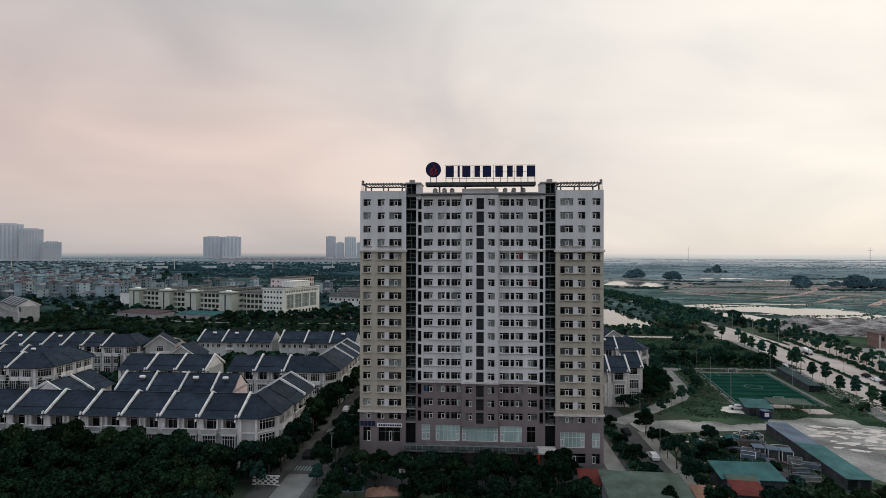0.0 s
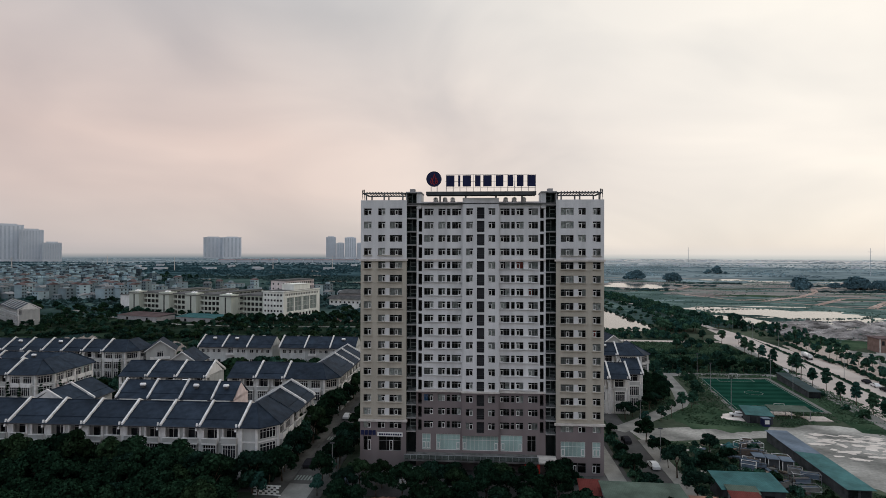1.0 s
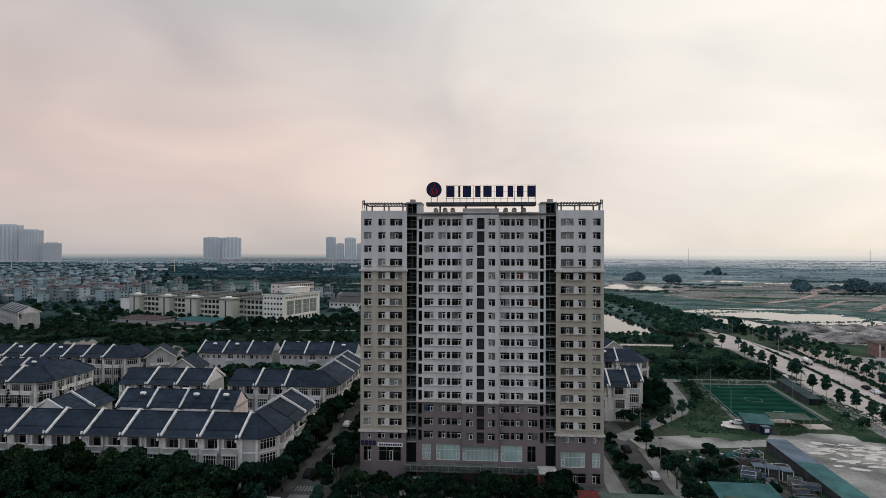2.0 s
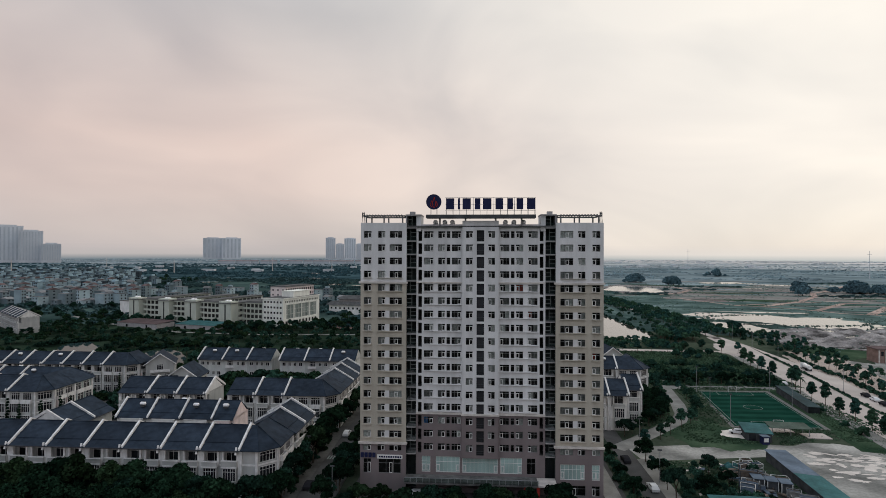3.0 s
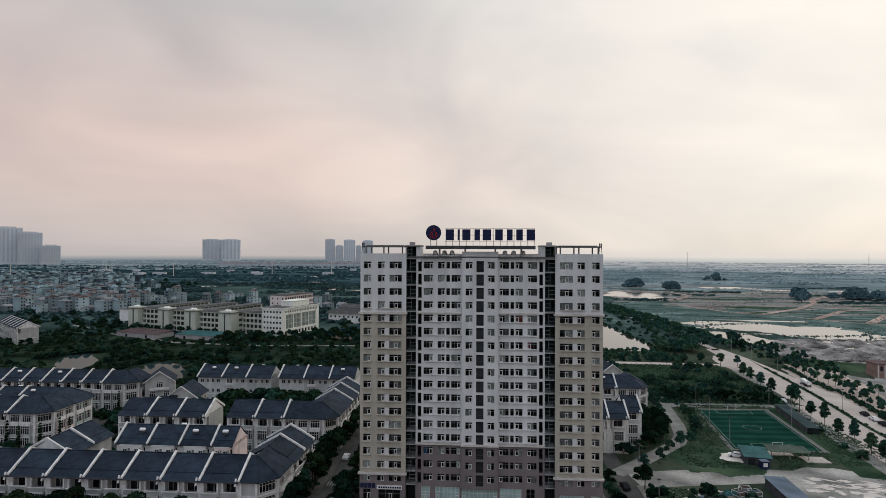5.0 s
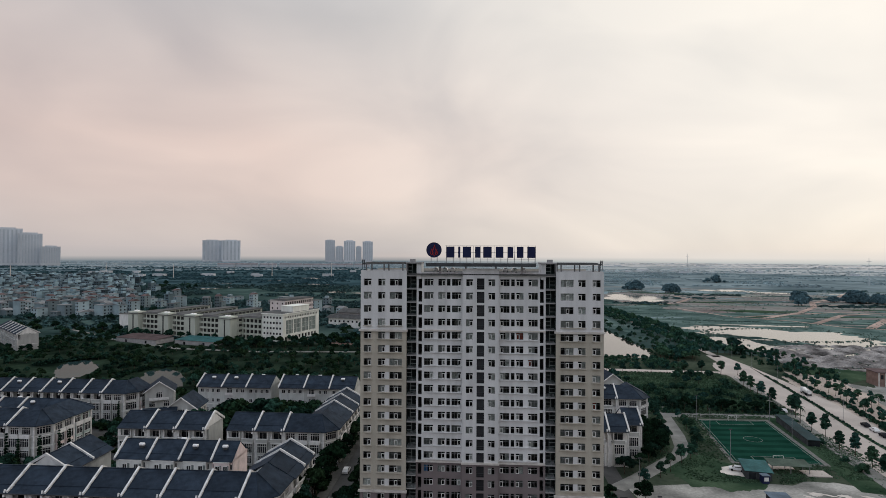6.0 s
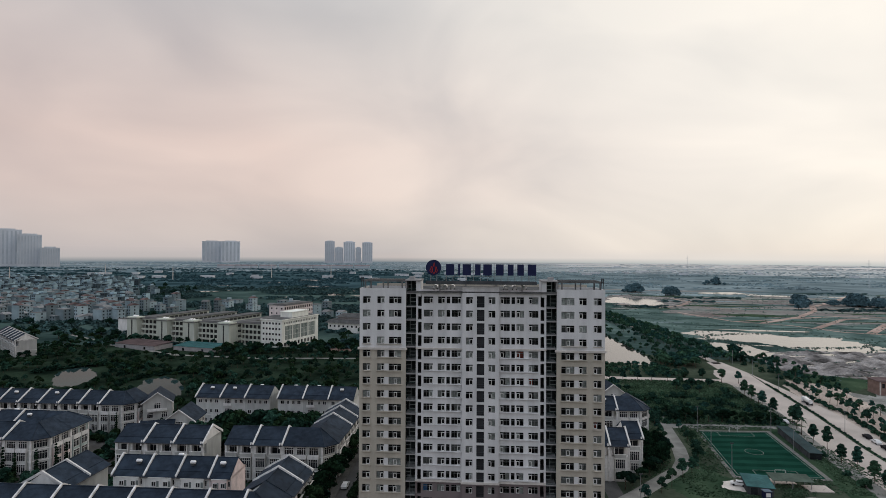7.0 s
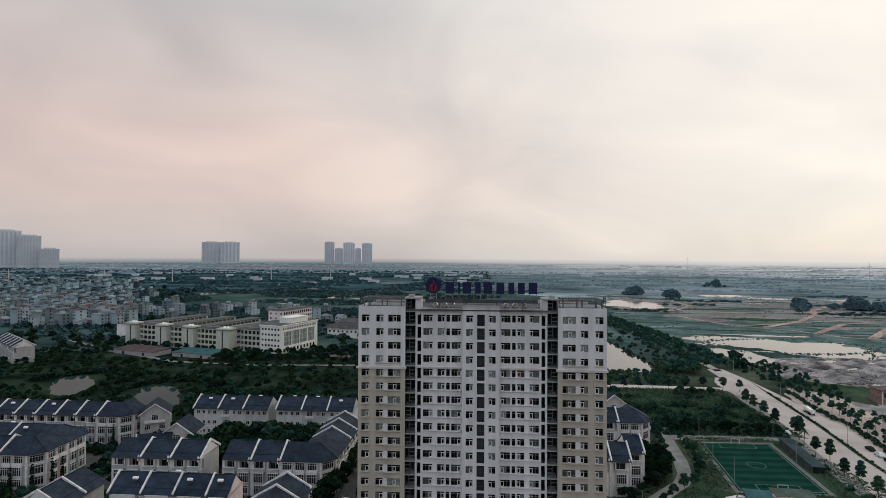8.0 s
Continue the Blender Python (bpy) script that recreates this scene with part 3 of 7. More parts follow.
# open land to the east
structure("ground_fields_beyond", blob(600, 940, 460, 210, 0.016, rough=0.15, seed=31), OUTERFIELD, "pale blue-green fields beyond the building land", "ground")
structure("ground_meadow", blob(330, 500, 230, 230, 0.02, turn=10, rough=0.2, seed=12), MEADOW, "flat green meadow with bunds", "ground")
structure("ground_pond_bank", blob(262, 780, 62, 125, 0.03, turn=-6, rough=0.1, seed=33), MUD, "brown bare bank round the distant pond", "ground")
structure("ground_soil", blob(450, 680, 210, 170, 0.025, turn=20, rough=0.3, seed=14), REDSOIL, "bare reddish building land", "ground")
mud = Geo()
NX, NY = 110, 90
for j in range(NY + 1):
    for i in range(NX + 1):
        a, b = 2 * i / NX - 1, 2 * j / NY - 1
        edge = max(0.0, 1 - (a * a + b * b) * (0.9 + 0.5 * noise.noise(Vector((a * 2, b * 2, 3)))))
        u, v = 256 + 70 * a, 252 + 52 * b
        h = min(1, edge * 3) * (1.1 + 2.8 * noise.noise(Vector((u / 15, v / 11, 0))) + 1.6 * noise.noise(Vector((u / 6, v / 5, 5))) + 0.9 * noise.noise(Vector((u / 2.4, v / 2.2, 9))))
        mud.v.append((u, v, (0.06 + max(0.0, h)) if edge > 0 else -0.05))
for j in range(NY):
    for i in range(NX):
        k = j * (NX + 1) + i
        mud.f.append((k, k + 1, k + NX + 2, k + NX + 1))
structure("water_mud_pools", blob(250, 252, 56, 48, 0.5, rough=0.2, seed=36), WATER, "shallow pools between the mud heaps", "water")
structure("ground_mud", mud, MUD, "brown heaped mud bank", "ground")

for i, (u, v, rx, ry, mt) in enumerate(((330, 445, 90, 18, MEADOW), (400, 500, 60, 26, MEADOW), (540, 560, 90, 30, MEADOW), (360, 650, 40, 20, MEADOW), (600, 760, 110, 30, MEADOW), (480, 640, 40, 14, MEADOW), (330, 560, 50, 12, LAWN), (640, 660, 70, 16, REDSOIL), (470, 600, 60, 10, REDSOIL), (215, 215, 30, 40, LAWN), (198, 150, 14, 30, DIRT))):
    structure("ground_patch", blob(u, v, rx, ry, 0.05 + 0.004 * i, turn=-4, rough=0.28, seed=50 + i), mt, "patch of grass or bare soil on the open land", "ground")
sr = random.Random(77)
for i in range(90):
    v = 415 + 640 * sr.random() ** 1.2
    u = sr.uniform(185, 0.85 * v + 120)
    if math.hypot((u - 235) / 60, (v - 755) / 80) < 1 or math.hypot((u - 258) / 80, (v - 361) / 60) < 1:
        continue
    structure("ground_plot", blob(u, v, sr.uniform(18, 85), sr.uniform(3, 9) * v / 550, 0.098 + 0.0005 * i, turn=sr.uniform(-12, 4), rough=0.3, n=48, seed=200 + i), sr.choice((MEADOW, MIDFIELD, MIDFIELD, LAWN, REDSOIL, REDSOIL, MUD, OUTERFIELD)), "narrow plot of grass or bare soil", "ground")
for i, (pts, w) in enumerate((([(245, 587), (272, 494), (315, 464), (336, 418), (365, 403), (470, 330)], 4), ([(297, 484), (370, 550), (427, 622), (468, 700)], 7), ([(329, 445), (402, 525), (440, 540)], 7), ([(357, 411), (422, 485), (480, 520)], 8), ([(200, 690), (243, 646), (277, 679), (319, 750), (313, 800)], 7), ([(272, 494), (420, 560), (640, 520)], 4), ([(468, 692), (560, 800), (660, 924)], 7), ([(300, 640), (430, 655), (600, 640)], 5))):
    structure("road_track", strip(pts, w, 0.16 + 0.004 * i), REDPATH, "pale dry track across the open land", "road")
for i, (u, v, rx, ry) in enumerate(((455, 950, 50, 30), (512, 895, 34, 14), (600, 880, 26, 10), (430, 800, 22, 6), (270, 420, 34, 6), (600, 720, 25, 4), (215, 330, 12, 3))):
    structure("water_puddle", blob(u, v, rx, ry, 0.2 + 0.004 * i, turn=-6, rough=0.35, seed=80 + i), WATER, "shallow flood water on the open land", "water")


# ---- the tower ----
tower = thing("apartment_tower", GRID, "tall white and beige apartment tower with grey base storeys", "apartment building")
ROW_Z = [60.2 - 3.1 * k for k in range(17)]       # window centres, top row first
WH = 1.6
WING_W = [(-27.25, -25.45), (-23.9, -22.2), (-21.15, -18.25)]
MAIN_W = [(-13.2, -11.0), (-9.9, -8.2), (-7.9, -7.05), (-6.7, -4.5)]
BAY_W = [(-3.35, -1.75)]
mirror = lambda lst: [(-b, -a) for a, b in lst]


def window_part(parent, x0, x1, z0, h, y, style, seed):
    """One window: dark outer frame, a white casement, panes, and often a curtain behind."""
    rnd = random.Random(seed)
    w = x1 - x0
    key = (round(w, 2), round(h, 2), style)

    cw = min(0.72, w * 0.46)
    m = pose((x0 + x1) / 2, y + 0.2, z0)
    win = part("window", shared(("wf", key), lambda: ring_frame(w, h, 0.06, 0.08, bars=1 if style == "slim" else 3 if w > 2 else 2, bar=0.05, rails=(h * 0.7,)).mesh("window", GREYFRAME)), None, parent, m=m)
    for side in {"left": (-1,), "right": (1,), "both": (0.12,), "slim": (), "plain": ()}[style]:
        part("casement", shared(("ws", round(cw, 2), round(h, 2)), lambda: ring_frame(cw, h * 0.72, 0.11, 0.1, -0.02, 0, 0.06).mesh("casement", UPVC)), None, win, m=pose(side * (w / 2 - cw / 2 - 0.06), 0, 0))
    part("pane", shared(("wp", key), lambda: Geo().poly((-w / 2, 0, 0), (w / 2, 0, 0), (w / 2, 0, h), (-w / 2, 0, h)).mesh("pane", GLASS)), None, win, m=pose(0, -0.012, 0))
    if rnd.random() < 0.5 and style != "slim" and h < 2:
        span = rnd.choice((0.45, 0.6, 1.0))
        side = rnd.choice((-1, 1))
        kind = rnd.choice((CURTAIN,) * 40 + (RED_CURTAIN, BLUE_CURTAIN))

        def curtain_mesh():
            n = 10
            g = Geo()
            a = -w / 2 if side < 0 else w / 2 - w * span
            for i in range(n):
                xa, xb = a + w * span * i / n, a + w * span * (i + 1) / n
                g.poly((xa, 0.06 * (i % 2), 0), (xb, 0.06 * ((i + 1) % 2), 0), (xb, 0.06 * ((i + 1) % 2), h), (xa, 0.06 * (i % 2), h))
            return g.mesh("curtain", kind)
        part("curtain", shared(("wc", key, span, side, kind.name), curtain_mesh), None, win, m=pose(0, 0.16, 0))
    return win


def tower_face(name, x0, x1, z0, z1, y, mat, wins, extra=()):
    holes = [(a, b, c, d) for a, b, c, d, _ in wins] + [tuple(e) for e in extra]
    wall = part(name, wall_grid(x0, x1, z0, z1, y, 0.3, holes), mat, tower)
    for i, (a, b, c, d, style) in enumerate(wins):
        window_part(wall, a, b, c, d - c, y, style, round(x0 * 31 + i * 7 + z0 * 3))
    return wall


def rows(spans, zs, styles):
    return [(a, b, z - WH / 2, z + WH / 2, s) for z in zs for (a, b), s in zip(spans, styles)]


V_MAIN, V_BAY = 1.2, 0.4


def shop_fronts(wall, holes, y):
    """Full-height glazing in the base storey: pale screens behind slim white bars, two opening lights at the ends."""
    for x0, x1, z0, z1 in holes:
        n = max(2, round((x1 - x0) / 0.95))
        front = part("shop_window", ring_frame(x1 - x0, z1 - z0, 0.09, 0.1, y=y + 0.2, x=(x0 + x1) / 2, z=z0, bars=n, bar=0.05, rails=((z1 - z0) * 0.66,)), UPVC, wall)
        part("pane", Geo().box(x0 + 0.02, x1 - 0.02, y + 0.2, y + 0.24, z0 + 0.02, z1 - 0.02), TEALSCREEN, front, "pale teal screened shop glazing")
        for x in (x0 + 0.5, x1 - 0.5):
            part("opening_light", ring_frame(0.7, 1.5, 0.12, 0.12, y=y + 0.14, x=x, z=z0 + 0.3), UPVC, front)


for s in (-1, 1):
    spans = WING_W if s < 0 else mirror(WING_W)
    st = ("right", "right", "both") if s < 0 else ("left", "left", "both")
    x0, x1 = (-28.0, -17.2) if s < 0 else (17.2, 28.0)
    tower_face("wing_wall_upper", x0, x1, 49.2, 62.9, 0, WHITE, rows(spans, ROW_Z[:4], st))
    tower_face("wing_wall", x0, x1, 11.9, 48.8, 0.05, BEIGE, rows(spans, ROW_Z[4:16], st))
    low = rows(spans, ROW_Z[16:], st)
    if s < 0:
        low += [(-27.2, -25.4, 4.6, 7.9, "right"), (-23.6, -18.4, 4.6, 7.9, "both")]
        shops = []
    else:
        low += [(18.3, 24.0, 0.6, 2.9, "both"), (25.4, 27.2, 0.6, 2.9, "left")]
        shops = [(18.3, 23.8, 4.2, 7.7), (25.4, 27.2, 4.2, 7.7)]
    shop_fronts(tower_face("wing_wall_base", x0, x1, 0, 11.4, 0, MAUVE, low, shops), shops, 0)
    for zc, name in ((49.0, "cornice"), (11.65, "cornice")):
        part(name, Geo().box(x0 - 0.35, x1 + 0.25, -0.45, 0.3, zc - 0.25, zc + 0.2), LEDGE, tower)
    for z in ROW_Z[3:16]:
        for a, b in ((spans[0][0], spans[0][1]), (min(spans[1][0], spans[2][0]), max(spans[1][1], spans[2][1]))):
            part("window_ledge", shared(("ledge", round(b - a, 2)), lambda: Geo().box(-(b - a) / 2 - 0.15, (b - a) / 2 + 0.15, -0.36, 0.06, -0.12, 0).mesh("window_ledge", BEIGE)), None, tower, m=pose((a + b) / 2, 0.0, z - WH / 2 - 0.02))
    for z in ROW_Z[4:16]:
        a, b = sorted((s * 22.2, s * 21.15))
        part("infill_panel", shared(("infill",), lambda: Geo().box(-0.5, 0.5, 0.03, 0.06, 0, WH).mesh("infill_panel", WHITE)), None, tower, m=pose((a + b) / 2, 0, z - WH / 2))
    # main front between the slots, in two halves beside the bay
    spans = MAIN_W if s < 0 else mirror(MAIN_W)
    st = ("right", "right", "slim", "right") if s < 0 else ("left", "left", "slim", "left")
    x0, x1 = (-15.0, -4.2) if s < 0 else (4.2, 15.0)
    sl = (-14.55, -13.7) if s < 0 else (13.7, 14.55)
    slots = [(sl[0], sl[1], z - 1.5, z + 1.05) for z in ROW_Z]
    tower_face("main_wall", x0, x1, 18.6, 62.6, V_MAIN, WHITE, rows(spans, ROW_Z[:14], st), slots[:14])
    low = rows(spans, ROW_Z[14:], st)
    if s > 0:
        low.append((10.8, 12.8, 4.7, 8.4, "plain"))
    shops = [(-13.6, -11.6, 4.7, 8.4), (-10.3, -4.7, 4.7, 8.4)] if s < 0 else [(4.7, 9.7, 4.7, 8.4)]
    shop_fronts(tower_face("main_wall_base", x0, x1, 0, 18.3, V_MAIN, MAUVE, low, slots[14:] + shops), shops, V_MAIN)
    part("cornice", Geo().box(x0, x1, V_MAIN - 0.4, V_MAIN + 0.2, 18.25, 18.65), LEDGE, tower)
    for z in ROW_Z[4:14]:
        part("window_ledge", shared(("mledge",), lambda: Geo().box(-4.45, 4.45, -0.36, 0.06, -0.12, 0).mesh("window_ledge", WHITE)), None, tower, m=pose(s * 8.85, V_MAIN, z - WH / 2 - 0.02))
    part("cornice", Geo().box(*(sorted((s * 15.0, s * 4.2))), V_MAIN - 0.35, V_MAIN + 0.2, 48.85, 49.15), LEDGE, tower)
    # stair slot with green railings and landings
    a, b = sorted((s * 15.0, s * 17.2))
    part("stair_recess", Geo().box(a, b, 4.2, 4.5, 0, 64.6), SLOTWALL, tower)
    for k, z in enumerate([63.3] + ROW_Z):
        part("landing", shared(("land",), lambda: Geo().box(-1.1, 1.1, 0.5, 4.2, -0.12, 0.12).mesh("landing", GREYWALL)), None, tower, m=pose((a + b) / 2, 0, z - 1.55))

        def rail():
            g = Geo().box(-1.1, 1.1, 0.55, 0.6, 1.0, 1.06).box(-1.1, 1.1, 0.55, 0.6, 0.15, 0.2)
            for i in range(11):
                x = -1.05 + i * 0.21
                g.box(x - 0.015, x + 0.015, 0.56, 0.59, 0.2, 1.0)
            return g.mesh("stair_railing", GREENRAIL)
        part("stair_railing", shared(("rail",), rail), None, tower, m=pose((a + b) / 2, 0, z - 1.5))
        part("stair_glazing", shared(("lwin", k % 2), lambda: grid_frame([-1.08, -0.98, (0.0, -0.3)[k % 2], (0.1, -0.2)[k % 2], 0.98, 1.08], [0.0, 0.1, 0.95, 1.05, 1.85, 1.95, 2.75, 2.83], {(0, 1), (0, 3), (0, 5), (4, 1), (4, 3), (4, 5), (1, 1), (1, 3), (1, 5), (3, 1), (3, 3), (3, 5), (1, 4) if k % 2 else (3, 2), (1, 2) if k % 2 else (3, 4)}, 0.08).mesh("stair_glazing", SLOTFRAME)), None, tower, m=pose((a + b) / 2, 1.2, z - 1.42))
    part("stair_head", Geo().box(*sorted((s * 13.9, s * 15.0)), 0.9, 6.5, 61.0, 64.6), WHITE, tower)
    part("stair_head_roof", Geo().box(*sorted((s * 13.8, s * 17.5)), 0.5, 6.7, 64.6, 64.9), GREYWALL, tower)
    part("stair_head_side", Geo().box(*sorted((s * 17.2, s * 17.45)), 0.7, 6.5, 62.25, 64.6), GREYWALL, tower)
    part("stair_vent", Geo().box(*sorted((s * 15.4, s * 16.6)), 1.2, 2.6, 64.9, 65.6), GREYWALL, tower)
    # wing roof pergola
    x0, x1 = (-27.6, -17.6) if s < 0 else (17.6, 27.6)
    pg = Geo()
    for x in (x0 + 0.8, (x0 + x1) / 2, x1 - 0.6):
        for y in (0.6, 7.4):
            pg.box(x - 0.15, x + 0.15, y - 0.15, y + 0.15, 62.2, 64.5)
    pg.box(x0, x1, 0.4, 0.75, 64.4, 64.7).box(x0, x1, 7.2, 7.55, 64.4, 64.7).box(x0, x0 + 0.3, 0.75, 7.2, 64.4, 64.7).box(x1 - 0.3, x1, 0.75, 7.2, 64.4, 64.7)
    pergola = part("pergola", pg, PERGOLA, tower)
    for i in range(13):
        x = x0 + 0.9 + i * (x1 - x0 - 1.8) / 12
        part("slat", shared(("slat",), lambda: Geo().box(-0.07, 0.07, -3.6, 3.6, 0, 0.16).mesh("slat", PERGOLA)), None, pergola, m=pose(x, 4.0, 64.72))
    part("roof_parapet", Geo().box(*sorted((s * 17.2, s * 28.0)), 9.5, 9.8, 61.8, 62.9).box(*sorted((s * 27.7, s * 28.0)), 0.3, 9.5, 61.8, 62.9), WHITE, tower)

# projecting centre bay with loggias
spans = BAY_W + mirror(BAY_W)
wins = rows(spans, ROW_Z[:14], ("right", "left"))
logg = [(-0.87, 0.85, z - 1.6, z + 1.0) for z in ROW_Z]
tower_face("bay_wall", -4.2, 4.2, 18.6, 63.4, V_BAY, WHITE, wins, logg[:14])
tower_face("bay_wall_base", -4.2, 4.2, 8.6, 18.3, V_BAY, MAUVE, rows(spans, ROW_Z[14:], ("right", "left")), logg[14:])
part("cornice", Geo().box(-4.4, 4.4, V_BAY - 0.4, V_BAY + 0.2, 18.25, 18.65), LEDGE, tower)
part("bay_side", Geo().box(-4.2, -3.95, V_BAY + 0.3, V_MAIN + 0.1, 8.6, 63.4).box(3.95, 4.2, V_BAY + 0.3, V_MAIN + 0.1, 8.6, 63.4), WHITE, tower)
part("bay_soffit", Geo().box(-4.2, 4.2, V_BAY, V_MAIN + 0.3, 8.35, 8.6), MAUVE, tower)
for z in ROW_Z:
    part("loggia_screen", shared(("lscr",), lambda: Geo().box(-0.86, 0.84, 0.3, 0.34, 0, 2.6).box(-0.3, -0.26, 0.26, 0.3, 0, 2.6).box(0.26, 0.3, 0.26, 0.3, 0, 2.6).mesh("loggia_screen", SCREEN)), None, tower, m=pose(0, V_BAY, z - 1.6))
    part("loggia_rail", shared(("lrail",), lambda: Geo().box(-0.86, 0.86, 0.05, 0.1, 0.95, 1.02).box(-0.86, 0.86, 0.05, 0.1, 0.5, 0.54).box(-0.86, 0.86, 0.05, 0.1, 0.1, 0.15).mesh("loggia_rail", DARKSTEEL)), None, tower, m=pose(-0.01, V_BAY, z - 1.6))
shop_fronts(tower, [(-4.15, 4.15, 4.7, 8.3)], V_MAIN)
part("shop_sill", Geo().box(-4.2, 4.2, V_MAIN, V_MAIN + 0.3, 0.1, 4.7), MAUVE, tower)
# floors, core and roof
# core and slabs are coloured as unlit rooms behind the windows
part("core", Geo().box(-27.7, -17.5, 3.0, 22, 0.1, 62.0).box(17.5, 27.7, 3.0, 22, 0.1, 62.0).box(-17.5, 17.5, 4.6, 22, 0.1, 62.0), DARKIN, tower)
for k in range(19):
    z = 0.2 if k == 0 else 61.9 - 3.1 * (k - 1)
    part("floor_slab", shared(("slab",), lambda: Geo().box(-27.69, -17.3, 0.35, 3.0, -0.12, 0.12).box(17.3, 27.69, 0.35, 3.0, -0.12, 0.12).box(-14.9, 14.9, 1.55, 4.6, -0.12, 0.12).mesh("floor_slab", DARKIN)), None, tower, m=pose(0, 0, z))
for s in (-1, 1):
    part("side_wall", Geo().box(*sorted((s * 27.7, s * 28.0)), 0.36, 22, 0, 62.0), BEIGE, tower)
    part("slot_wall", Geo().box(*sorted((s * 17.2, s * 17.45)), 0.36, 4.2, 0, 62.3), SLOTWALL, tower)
    part("slot_wall", Geo().box(*sorted((s * 14.75, s * 15.0)), 1.52, 4.2, 0, 62.3), WHITE, tower)
part("back_wall", Geo().box(-28, 28, 22, 22.3, 0, 62.9), BEIGE, tower)
part("roof", Geo().box(-27.7, 27.7, 0.36, 22, 61.95, 62.25), ROOFDARK, tower, "grey flat concrete roof")
# podium canopy with a glazed parapet
part("canopy", Geo().box(-17.2, 13.0, -3.6, 1.2, 3.7, 4.1), OLDCANOPY, tower, "dull grey canopy over the shop fronts")
part("canopy_parapet", Geo().box(-17.2, 13.0, -3.6, -3.54, 4.1, 5.1), GLASS, tower)
part("canopy_rail", Geo().box(-17.2, 13.0, -3.64, -3.5, 5.1, 5.2), STEEL, tower)
pr = Geo()
for i in range(22):
    pr.box(-17.2 + i * 1.43, -17.12 + i * 1.43, -3.66, -3.6, 4.1, 5.2)
part("canopy_posts", pr, STEEL, tower)
for x in (10.2, 13.0, 16.2):
    part("column", Geo().box(x - 0.3, x + 0.3, -3.4, -2.8, 0.1, 3.7), SIGNRED, tower, "red-painted entrance column")
part("entrance_canopy", Geo().box(13.02, 17.2, -3.6, 1.0, 3.72, 4.05), LEDGE, tower)
# name board on the west wing: unreadable dark strokes and a white board
board = part("name_board", Geo().box(-23.9, -18.0, -0.2, -0.02, 8.0, 8.9), UPVC, tower, "white name board")
nb = Geo()
for i in range(10):
    nb.box(-23.5 + i * 0.54, -23.1 + i * 0.54, -0.24, -0.2, 8.25, 8.65)
part("writing", nb, NAVY, board)
# plain blocks put in place of the block's legible name
bl = Geo()
for i in range(4):
    x = -27.8 + i * 0.92
    bl.box(x, x + 0.72, -0.25, -0.02, 8.25, 9.3)
part("block_sign", bl, NAVY, tower, "plain navy blocks in place of the lettered block name")
# antennas at the outer roof corners
for s in (-1, 1):
    for k in range(4):
        part("antenna", shared(("ant",), lambda: Geo().rod((0, 0, 0), (0, 0, 2.6), 0.035).box(-0.09, 0.09, -0.08, 0.04, 1.3, 2.4).mesh("antenna", DARKSTEEL)), None, tower, m=pose(s * (27.8 - 0.5 * (k % 2)), 0.3 + 1.0 * (k // 2), 62.9, 0, s * (4 * k - 6), 0))

# ---- roof sign and tanks ----
sign = thing("roof_sign", GRID @ pose(0, 0, 0), "navy rooftop sign on a steel frame above the tower", "sign")
part("platform", Geo().box(-12.6, 12.6, -0.9, 2.6, 64.0, 64.35).box(-12.6, 12.6, -0.95, -0.75, 63.95, 64.75), DARKSTEEL, sign)
for x in (-9.5, -3.5, 3.5, 9.5):
    part("leg", Geo().box(x - 0.2, x + 0.2, 0.9, 1.3, 62.2, 64.0), GREYWALL, sign)
fr = Geo()
for x in [-8.0 + i * 1.58 for i in range(14)]:
    fr.box(x - 0.035, x + 0.035, 0.1, 0.17, 64.35, 68.8)
    fr.rod((x, 0.14, 68.4), (x, 2.3, 64.4), 0.035, 4)
for z in (65.7, 67.2, 68.75):
    fr.box(-8.2, 12.6, 0.1, 0.17, z - 0.035, z + 0.035)
part("lattice", fr, STEEL, sign)
for i in range(9):
    x, wide = ((-8.0, 1.9), (-5.8, 0.5), (-4.95, 1.9), (-2.7, 1.25), (-1.2, 1.95), (1.1, 1.75), (3.25, 1.3), (4.95, 1.5), (6.85, 1.9))[i]
    x += (x + 8.0) * 0.255
    g = Geo().box(x, x + wide, -0.3, 0.05, 66.0, 68.55)
    part("letter_block", g, NAVY, sign)
disc = Geo().rod((-10.85, 0.1, 67.75), (-10.85, -0.3, 67.75), 1.78, 28)
logo = part("emblem", disc, NAVY, sign, "round navy emblem")
for dx, zb, h, wd in ((-0.5, 66.55, 1.5, 0.34), (0.1, 66.3, 2.6, 0.5), (0.62, 66.6, 1.3, 0.3)):
    x = -10.85 + dx
    fl = Geo()
    out = [(x, zb), (x + wd, zb + h * 0.35), (x + wd * 0.35, zb + h * 0.7), (x + 0.05, zb + h), (x - wd * 0.5, zb + h * 0.6), (x - wd, zb + h * 0.3)]
    for (xa, za), (xb, zb2) in zip(out, out[1:] + out[:1]):
        fl.rod((xa, -0.34, za), (xb, -0.34, zb2), 0.055, 4)
    part("flame_outline", fl, SIGNRED, logo, "thin red flame outline")
part("emblem_post", Geo().box(-11.6, -11.45, 0.1, 0.2, 64.35, 66.5).box(-10.2, -10.05, 0.1, 0.2, 64.35, 66.5), STEEL, sign)


